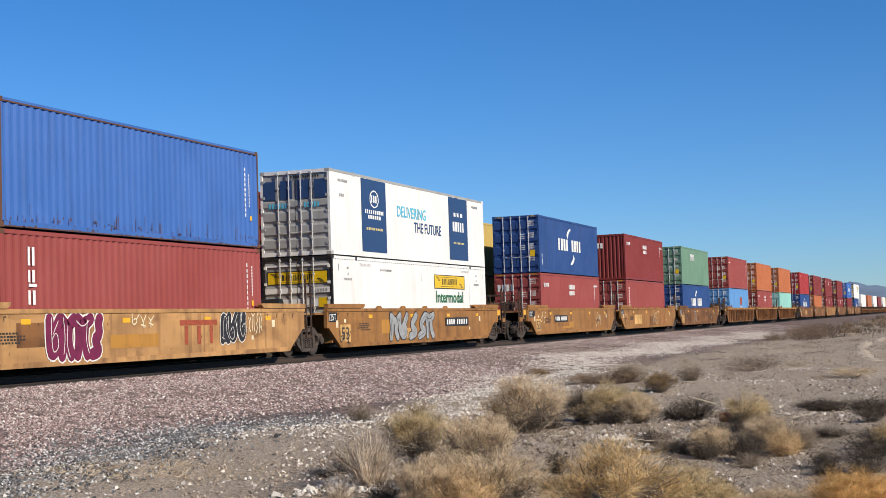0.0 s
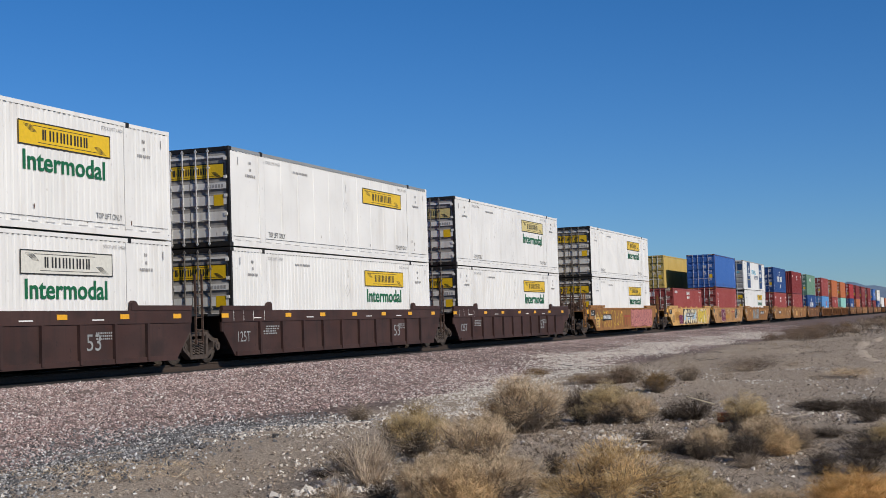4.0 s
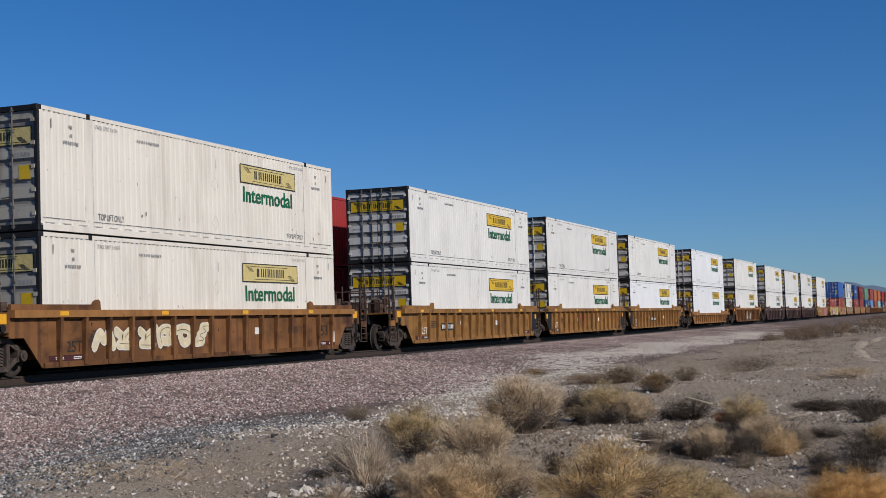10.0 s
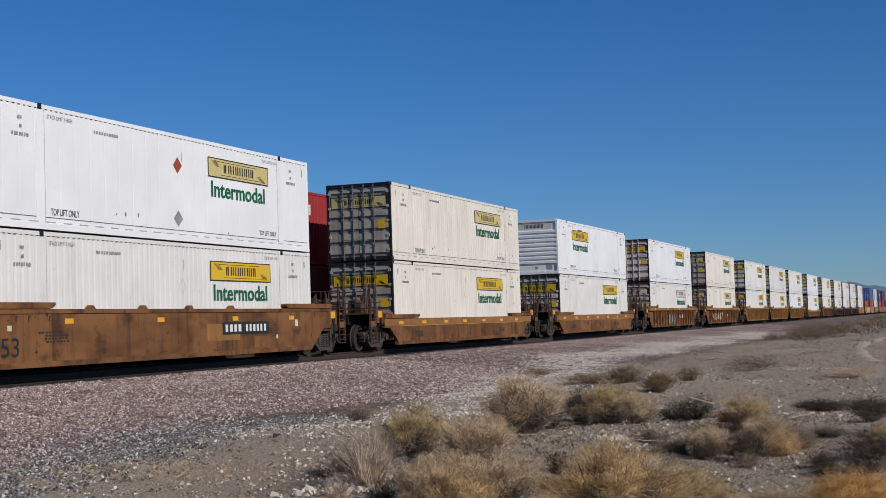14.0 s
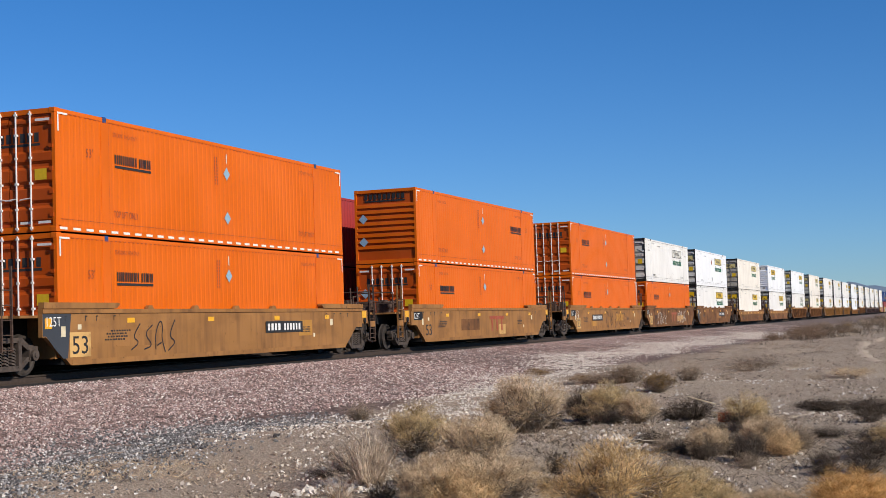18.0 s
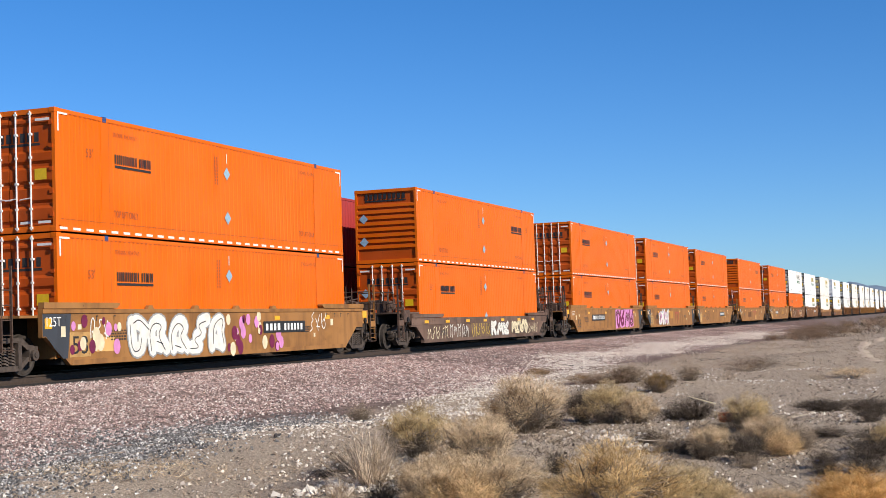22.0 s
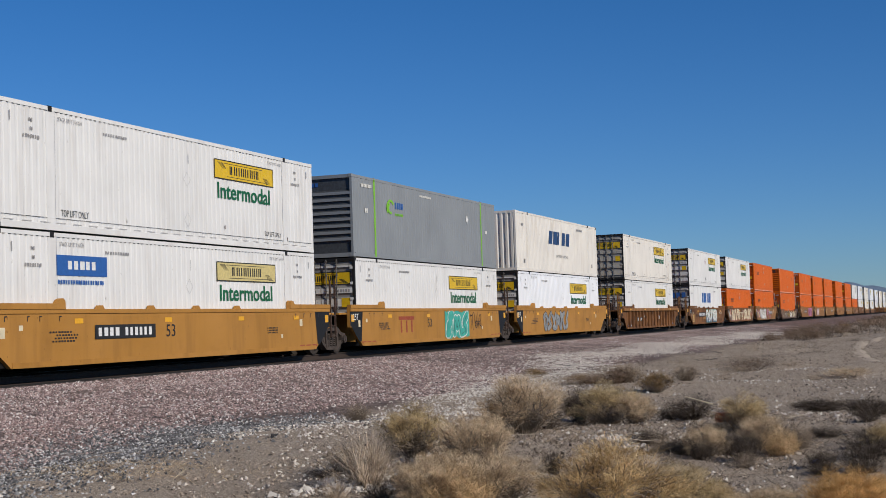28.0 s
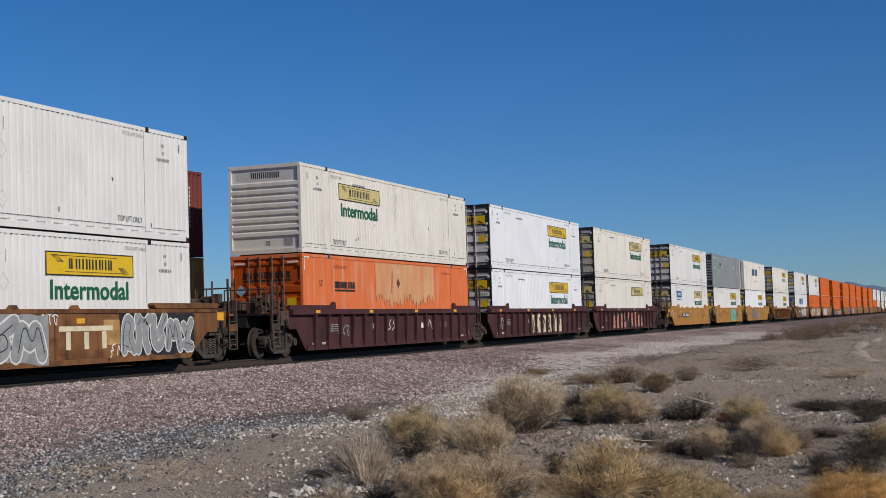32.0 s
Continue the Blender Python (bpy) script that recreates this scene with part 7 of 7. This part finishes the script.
for kind, x, y, w, h in (
        ("gold", 11.48, 2.74, 0.97, 0.71), ("olive", 11.55, 2.05, 0.54, 0.36), ("tan", 15.55, 2.63, 0.42, 0.41), ("olive", 18.51, 2.62, 0.58, 0.55), ("dead", 15.26, 2.17, 0.50, 0.42), ("grey", 16.86, 1.92, 0.63, 0.44)):
    shrub(kind, x, y, w * (1.45 if kind in ("tan", "olive", "gold", "straw") else 1.3), h * 1.04, rs.uniform(0, 360))
for kind, x, y, w, h in (
        ("straw", 15.87, 1.85, 0.39, 0.31), ("dead", 19.85, 3.53, 0.75, 0.46), ("dead", 41.73, 5.60, 1.95, 0.51), ("dead", 16.53, 3.48, 0.50, 0.28), ("dead", 15.25, 2.66, 0.28, 0.27), ("tan", 11.75, 1.45, 0.40, 0.26)):
    shrub(kind, x, y, w * (1.45 if kind in ("tan", "olive", "gold", "straw") else 1.3), h * 1.04, rs.uniform(0, 360))
for kind, x, y, w, h in (
        ("orange", 11.51, 0.84, 0.65, 0.39), ("olive", 16.45, 0.80, 0.38, 0.30), ("dead", 14.43, 0.91, 0.55, 0.30), ("dead", 23.35, 2.04, 0.71, 0.30), ("dead", 21.42, 1.24, 0.73, 0.36), ("dark", 36.41, 10.68, 0.64, 0.29)):
    shrub(kind, x, y, w * (1.45 if kind in ("tan", "olive", "gold", "straw") else 1.3), h * 1.04, rs.uniform(0, 360))
for kind, x, y, w, h in (
        ("dark", 34.61, 8.97, 0.60, 0.27), ("grey", 21.44, 9.34, 0.53, 0.38), ("dead", 11.81, 3.03, 0.54, 0.28), ("twig", 11.71, 5.35, 0.41, 0.32), ("dead", 23.46, 7.61, 0.35, 0.45), ("dead", 19.87, 1.15, 0.38, 0.20)):
    shrub(kind, x, y, w * (1.45 if kind in ("tan", "olive", "gold", "straw") else 1.3), h * 1.04, rs.uniform(0, 360))
for kind, x, y, w, h in (
        ("grey", 40.21, 5.71, 0.90, 0.33), ("dead", 11.83, 4.95, 0.41, 0.26)):
    shrub(kind, x, y, w * (1.45 if kind in ("tan", "olive", "gold", "straw") else 1.3), h * 1.04, rs.uniform(0, 360))
# dark brush mats added as shade where the large shrubs' shadows fall
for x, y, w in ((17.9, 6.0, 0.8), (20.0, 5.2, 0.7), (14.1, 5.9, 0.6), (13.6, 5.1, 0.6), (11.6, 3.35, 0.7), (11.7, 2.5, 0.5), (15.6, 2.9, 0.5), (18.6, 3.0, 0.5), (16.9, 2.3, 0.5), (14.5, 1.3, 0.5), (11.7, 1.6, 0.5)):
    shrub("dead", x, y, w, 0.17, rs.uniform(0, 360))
# lower growth that fills the gaps between them
for kind, x, y, w, h in (
        ("tan", 13.63, 4.76, 0.46, 0.35), ("twig", 12.67, 4.92, 0.49, 0.44), ("twig", 13.84, 5.79, 0.48, 0.42), ("straw", 12.20, 4.30, 0.40, 0.28), ("grey", 11.61, 3.28, 0.44, 0.24)):
    shrub(kind, x, y, w * 1.3, h * 0.95, rs.uniform(0, 360))
for kind, x, y, w, h in (
        ("dead", 11.65, 2.80, 0.43, 0.24), ("tan", 11.92, 1.89, 0.44, 0.28), ("dead", 12.13, 1.57, 0.39, 0.25), ("grey", 16.65, 1.72, 0.34, 0.37), ("dead", 17.39, 2.92, 0.46, 0.32)):
    shrub(kind, x, y, w * 1.3, h * 0.95, rs.uniform(0, 360))
for kind, x, y, w, h in (
        ("grey", 15.67, 3.11, 0.42, 0.30), ("grey", 19.64, 4.75, 0.57, 0.41), ("dead", 18.73, 5.33, 0.55, 0.47), ("grey", 14.81, 2.10, 0.30, 0.24), ("dead", 14.83, 1.34, 0.36, 0.27)):
    shrub(kind, x, y, w * 1.3, h * 0.95, rs.uniform(0, 360))
for kind, x, y, w, h in (
        ("tan", 15.32, 5.07, 0.39, 0.39), ("dead", 13.68, 3.85, 0.29, 0.34), ("dead", 12.06, 4.55, 0.31, 0.26), ("grey", 23.27, 6.18, 0.53, 0.53), ("tan", 17.76, 2.34, 0.43, 0.43)):
    shrub(kind, x, y, w * 1.3, h * 0.95, rs.uniform(0, 360))
for kind, x, y, w, h in (("tan", 12.1, 3.98, 1.15, 0.56), ("tan", 12.5, 4.55, 0.8, 0.46), ("twig", 12.75, 5.5, 1.15, 0.62), ("grey", 13.6, 5.95, 0.9, 0.40), ("olive", 13.0, 2.5, 0.9, 0.42), ("gold", 12.3, 2.15, 0.8, 0.34), ("straw", 16.3, 1.95, 0.55, 0.36), ("tan", 17.0, 2.2, 0.75, 0.46), ("olive", 21.8, 5.3, 0.9, 0.62), ("orange", 12.2, 0.80, 0.9, 0.38)):
    shrub(kind, x, y, w, h, rs.uniform(0, 360))
# brown brush that closes the flat below the far end of the train
for i in range(48):
    x = 82 * (3.0 ** rs.random())
    y = rs.uniform(max(2.5, 7.8 - 0.07 * (x - 82)), min(11.6, 10.4 + 0.03 * (x - 82)))
    shrub("brush", x, y, rs.uniform(1.1, 2.6), rs.uniform(0.45, 0.95), rs.uniform(0, 360), True)
for x, y, w, h in ((87, 8.9, 2.6, 1.0), (92, 9.9, 2.0, 0.8), (85, 7.6, 1.8, 0.8), (41.5, 5.7, 2.0, 0.5), (38, 10.9, 0.9, 0.3), (30.8, 7.1, 1.0, 0.5), (33, 8.2, 1.1, 0.4)):
    shrub("brush", x, y, w, h, rs.uniform(0, 360), x > 45)
# dark low brush on the flat by the dirt track
for x, y, w, h in ((23.2, 2.1, 1.3, 0.26), (24.2, 1.5, 1.2, 0.30), (22.6, 1.1, 1.0, 0.28), (25.3, 2.5, 0.9, 0.2), (17.3, 0.95, 0.9, 0.30), (15.4, 0.9, 1.0, 0.30), (18.3, 1.6, 0.8, 0.18),
                   (16.0, 2.45, 0.6, 0.34), (15.9, 2.9, 0.6, 0.26), (20.4, 3.9, 0.9, 0.3), (13.2, 3.6, 0.9, 0.2), (12.9, 2.1, 0.8, 0.22), (12.75, 5.0, 0.7, 0.2), (13.4, 6.2, 0.7, 0.12)):
    shrub("dead", x, y, w, h, rs.uniform(0, 360))
# low scrub towards the horizon, clear of the track road
for i in range(58):
    x = 32 * (9.0 ** rs.random())
    y = rs.uniform(-0.030 * x - 0.5, min(9.8, 0.24 * x))
    if (36 < x < 100 and -1.0 < y < 6.5 and rs.random() < 0.8) or (x < 84 and y > 5.2):
        continue
    shrub(rs.choice(("grey", "grey", "dead", "grey", "tan", "dark")), x, y, rs.uniform(0.6, 1.7), rs.uniform(0.18, 0.42) * (1 + 0.003 * x), rs.uniform(0, 360), True)


# ---- dry grass, road, litter, rocks ----
def tufts(name, n, seed, centre, spread, mat, label):
    r = np.random.RandomState(seed)
    c = np.asarray(centre)
    x = c[0] + r.uniform(-1, 1, n) * spread[0]
    y = c[1] + r.normal(0, 0.5, n) * spread[1] - (x - c[0]) * spread[2]
    z = ground_z(x, y)
    root = np.stack([x, y, z - 0.01], 1)
    tip = root + np.stack([r.normal(0, 0.08, n), r.normal(0, 0.08, n), r.uniform(0.02, 0.09, n)], 1)
    v, f = blades(r, root, tip, 0.0042, 0.01)
    tagged(new(name, mesh_np(name, v, f, SHRUB_MAT[mat])), label, "grass", "", "stuff")


tufts("dry_grass", 1000, 21, (13.7, 9.0), (0.45, 1.9, 0.0), "tan", "thin yellow dry grass along the gravel edge")
tufts("dark_litter", 7000, 23, (15.5, 3.0), (4.6, 3.0, 0.0), "dead", "dark dead grass lying between the shrubs")
tufts("dry_litter", 5200, 22, (15.0, 3.4), (4.2, 2.6, 0.0), "grey", "broken grey twigs strewn between the shrubs")

def scrub(name, n, seed, mat, label):
    """Small far clumps of dry brush over the flat, as one mesh."""
    r = np.random.RandomState(seed)
    x = 42 * 8.0 ** r.uniform(0, 1, n)
    y = -0.04 * x + r.uniform(0, 1, n) * (np.minimum(10.6, 0.24 * x) + 0.04 * x)
    keep = ~((x < 100) & (x > 40) & (np.abs(y - 3.2) < 1.6)) & ~((x < 105) & (y < 5.5) & (r.uniform(0, 1, n) < 0.75)) & ~((x < 84) & (y > 5.2) & (r.uniform(0, 1, n) < 0.85))
    x, y = np.repeat(x[keep], 16), np.repeat(y[keep], 16)
    k = len(x)
    size = 0.12 + 0.0035 * x
    root = np.stack([x + r.normal(0, 0.4, k) * size, y + r.normal(0, 0.8, k) * size, np.zeros(k)], 1)
    root[:, 2] = ground_z(root[:, 0], root[:, 1]) - 0.02
    tip = root + np.stack([r.normal(0, 0.4, k), r.normal(0, 0.5, k), r.uniform(0.3, 1.0, k)], 1) * size[:, None]
    v, f = slips(r, root, tip, 0.00032 * x)
    tagged(new(name, mesh_np(name, v, f, SHRUB_MAT[mat])), label, "brush", "", "stuff")


scrub("far_brush", 420, 31, "dead", "dark low brush scattered over the distant flat")
scrub("pale_brush", 300, 32, "grey", "pale dry brush scattered over the distant flat")

line = [(38, 0.2), (44.1, 1.95), (47.4, 2.53), (53.2, 3.23), (63.2, 3.96), (74.3, 4.2), (82.2, 3.8), (95, 2.6), (115, -0.4), (160, -8)]
vs, fs = [], []
fine = []
for (a, b), (c, d) in zip(line, line[1:]):
    for k in range(8):
        fine.append((a + (c - a) * k / 8, b + (d - b) * k / 8))
for i, (a, b) in enumerate(fine):
    p, q = fine[max(i - 1, 0)], fine[min(i + 1, len(fine) - 1)]
    t = Vector((q[0] - p[0], q[1] - p[1])).normalized()
    for j in range(7):
        o = (j / 6 - 0.5) * 0.5
        u, w = a - t.y * o, b + t.x * o
        vs.append((u, w, float(ground_z(np.array(u), np.array(w))) + 0.03 - 0.03 * abs(j / 3 - 1)))
for i in range(len(fine) - 1):
    for j in range(6):
        fs.append((i * 7 + j, i * 7 + j + 1, i * 7 + j + 8, i * 7 + j + 7))
road = new("dirt_road", mesh_np("dirt_road", np.array(vs), np.array(fs), plain("pale_packed_dirt", (0.54, 0.44, 0.335), 0.95, 0, 0.10, 3.0)))
tagged(road, "pale packed dirt track curving through the scrub", "road", "", "structure")


def on_ground(ob, x, y, up=0.0, turn=0.0):
    ob.matrix_basis = pose(x, y, float(ground_z(np.array(x), np.array(y))) + up, 0, 0, turn)
    return ob


MAT["bare_wood"] = plain("bleached_branch_wood", (0.46, 0.39, 0.31), 0.9)
crate = new("plastic_crate")
bm = bmesh.new()
box(bm, -0.08, 0.08, -0.09, 0.09, 0, 0.11)
bmesh.ops.bevel(bm, geom=bm.edges[:], offset=0.012, segments=2, affect="EDGES")
part("box", bm, plain("red_orange_plastic", (0.55, 0.09, 0.03), 0.5), crate)
bm = bmesh.new()
box(bm, -0.084, 0.084, -0.094, 0.094, 0.112, 0.120)
part("lid", bm, "ink_brick", crate)
on_ground(tagged(crate, "small orange-red plastic crate lying in the brush", "crate"), 18.75, 2.92, 0.10, 25)
stick = new("wooden_stick")
bm = bmesh.new()
rod(bm, (-0.20, 0, 0.0), (0.22, 0, 0.10), 0.009, 6, 0.006)
part("shaft", bm, "spray_cream", stick)
on_ground(tagged(stick, "bleached wooden stick caught in the brush", "stick"), 19.5, 3.35, 0.24, 70)
bag = new("plastic_bag")
bm = bmesh.new()
bmesh.ops.create_icosphere(bm, subdivisions=2, radius=0.06)
for v in bm.verts:
    v.co *= 0.7 + 0.5 * noise.noise(v.co * 22)
    v.co.z = max(v.co.z * 0.7, -0.03)
part("crumpled_film", bm, plain("blue_plastic", (0.05, 0.16, 0.55), 0.4), bag)
on_ground(tagged(bag, "crumpled blue plastic bag on the dirt", "litter"), 14.99, 1.40, 0.03)
plank = new("wooden_plank")
bm = bmesh.new()
box(bm, -0.5, 0.5, -0.07, 0.07, 0, 0.05)
bmesh.ops.bevel(bm, geom=bm.edges[:], offset=0.008, segments=1, affect="EDGES")
part("board", bm, "black", plank)
on_ground(tagged(plank, "dark weathered plank lying on the dirt", "plank"), 43.5, 3.5, 0.02, 70)
dead_branch = new("dead_branch")
bm = bmesh.new()
rb = random.Random(8)
for start, way in (((0, 0, 0), (0.05, 0.12, 0.55)), ((0.03, 0.05, 0.22), (0.10, -0.16, 0.30)), ((0.04, 0.08, 0.38), (-0.05, 0.16, 0.26)), ((0, 0, 0.02), (-0.1, 0.30, 0.30)), ((0.0, 0.0, 0.0), (0.05, -0.28, 0.36))):
    p = Vector(start)
    for k in range(4):
        q = p + Vector(way) / 4 + Vector((rb.uniform(-0.02, 0.02), rb.uniform(-0.03, 0.03), 0))
        rod(bm, p, q, 0.010 - 0.002 * k, 5, 0.008 - 0.002 * k)
        p = q
part("limb_mass", bm, plain("bleached_wood", (0.42, 0.34, 0.26), 0.9), dead_branch)["kind"] = "stuff"
on_ground(tagged(dead_branch, "bleached bare branch standing in grey brush", "branch"), 12.6, 5.42, 0.0)
for x, y, n in ((43.8, 11.6, 3), (61.0, 9.6, 4), (47.5, 8.0, 3), (16.3, 3.3, 6), (13.2, 5.2, 5), (19.9, 2.3, 3), (12.6, 3.2, 4)):
    loose = new("dead_branch")
    bm = bmesh.new()
    for k in range(n):
        p = Vector((rb.uniform(-0.3, 0.3), rb.uniform(-0.3, 0.3), 0.02))
        a = rb.uniform(0, 6.28)
        for q in range(3):
            e = p + Vector((math.cos(a), math.sin(a), rb.uniform(-0.05, 0.30))) * rb.uniform(0.12, 0.26)
            e.z = max(e.z, 0.015)
            rod(bm, p, e, 0.011 - 0.003 * q, 5, 0.009 - 0.003 * q)
            p, a = e, a + rb.uniform(-0.7, 0.7)
    part("limb_mass", bm, "bare_wood" if x < 40 else "black", loose)["kind"] = "stuff"
    on_ground(tagged(loose, "broken dry branches lying on the ground", "branch"), x, y, 0.0)
rr = random.Random(12)
for i, (x, y, s, m) in enumerate(((24.14, 9.36, 0.20, "black"), (22.3, 7.2, 0.16, "black"), (17.1, 8.7, 0.10, "black"), (12.0, 5.9, 0.10, "spray_cream"), (12.1, 6.2, 0.07, "spray_grey"), (11.8, 6.4, 0.08, "spray_cream"), (13.3, 4.9, 0.07, "spray_cream"), (16.0, 4.4, 0.08, "spray_grey"),
                                  (16.9, 4.1, 0.09, "spray_cream"), (17.5, 4.3, 0.07, "spray_grey"), (15.1, 4.6, 0.08, "spray_cream"), (14.2, 3.5, 0.08, "spray_grey"), (20.3, 1.6, 0.10, "spray_cream"), (13.0, 1.6, 0.08, "spray_cream"))):
    bm = bmesh.new()
    bmesh.ops.create_icosphere(bm, subdivisions=2, radius=s * 0.5)
    for v in bm.verts:
        v.co *= 0.75 + 0.5 * noise.noise(v.co * 9 / s * 0.2 + Vector((i * 3.1, 0, 0)))
        v.co.z *= 0.7
    rock = new("rock")
    part("stone", bm, plain("dark_rock" if m == "black" else "pale_rock", (0.05, 0.045, 0.045) if m == "black" else (0.46, 0.42, 0.38), 0.9, 0, 0.3, 30.0), rock)
    on_ground(tagged(rock, "dark rounded rock on the gravel" if m == "black" else "pale broken rock on the desert ground", "rock", "loose rocks"), x, y, s * 0.15, rr.uniform(0, 360))

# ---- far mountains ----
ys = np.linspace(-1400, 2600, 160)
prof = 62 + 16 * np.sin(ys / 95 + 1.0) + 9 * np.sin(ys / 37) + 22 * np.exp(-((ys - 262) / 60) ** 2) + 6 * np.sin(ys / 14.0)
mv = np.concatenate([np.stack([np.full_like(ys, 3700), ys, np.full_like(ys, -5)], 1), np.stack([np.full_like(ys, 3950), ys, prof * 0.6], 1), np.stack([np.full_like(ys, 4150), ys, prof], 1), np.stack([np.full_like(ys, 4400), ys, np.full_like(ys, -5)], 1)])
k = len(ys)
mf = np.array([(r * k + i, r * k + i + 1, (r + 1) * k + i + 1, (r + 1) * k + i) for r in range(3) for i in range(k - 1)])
# distance haze is put into the ridge's blue-grey colour
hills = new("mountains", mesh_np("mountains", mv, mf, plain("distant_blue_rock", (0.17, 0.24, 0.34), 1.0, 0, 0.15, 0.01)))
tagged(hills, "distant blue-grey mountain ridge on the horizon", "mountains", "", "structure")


# ---- motion of the passing train: metres run since the clip's start ----
RUN = [(0, 0.0), (2, 49.13), (4, 97.75), (6, 145.83), (8, 193.18), (10, 239.71), (12, 285.45), (14, 330.42), (16, 374.63), (18, 418.15), (20, 461.03),
       (22, 503.26), (24, 544.70), (26, 585.31), (28, 625.10), (30, 664.09), (32, 702.28)]
RADIUS = 0.463


def run_at(t):
    """Metres run at t seconds."""
    return float(np.interp(t, [a for a, _ in RUN], [b for _, b in RUN]))


def roll_rows(dx):
    """A wheelset rolls without slip, seen in its truck's space."""
    return [(i / FPS, pose(dx, 0, 0.463, 0, math.degrees(run_at(i / FPS) / RADIUS) % 360, 0)) for i in range(0, 32 * FPS + 1)]


def motions():
    for ob, x, y, z in MOVERS:
        walk(ob, [(t, pose(x + d, y, z)) for t, d in RUN])
    # every wheelset of the passing train rolls alike: the front and the rear one of a truck are keyed once each
    keyed = {}
    for w in WHEELS:
        top = w.parent.parent
        if not top.animation_data:
            continue
        dx = round(w.location.x, 2)
        if dx not in keyed:
            walk(w, roll_rows(dx))
            keyed[dx] = w.animation_data
        else:
            w.rotation_mode = "QUATERNION"
            w.animation_data_create()
            w.animation_data.action = keyed[dx].action
            w.animation_data.action_slot = keyed[dx].action_slot


motions()
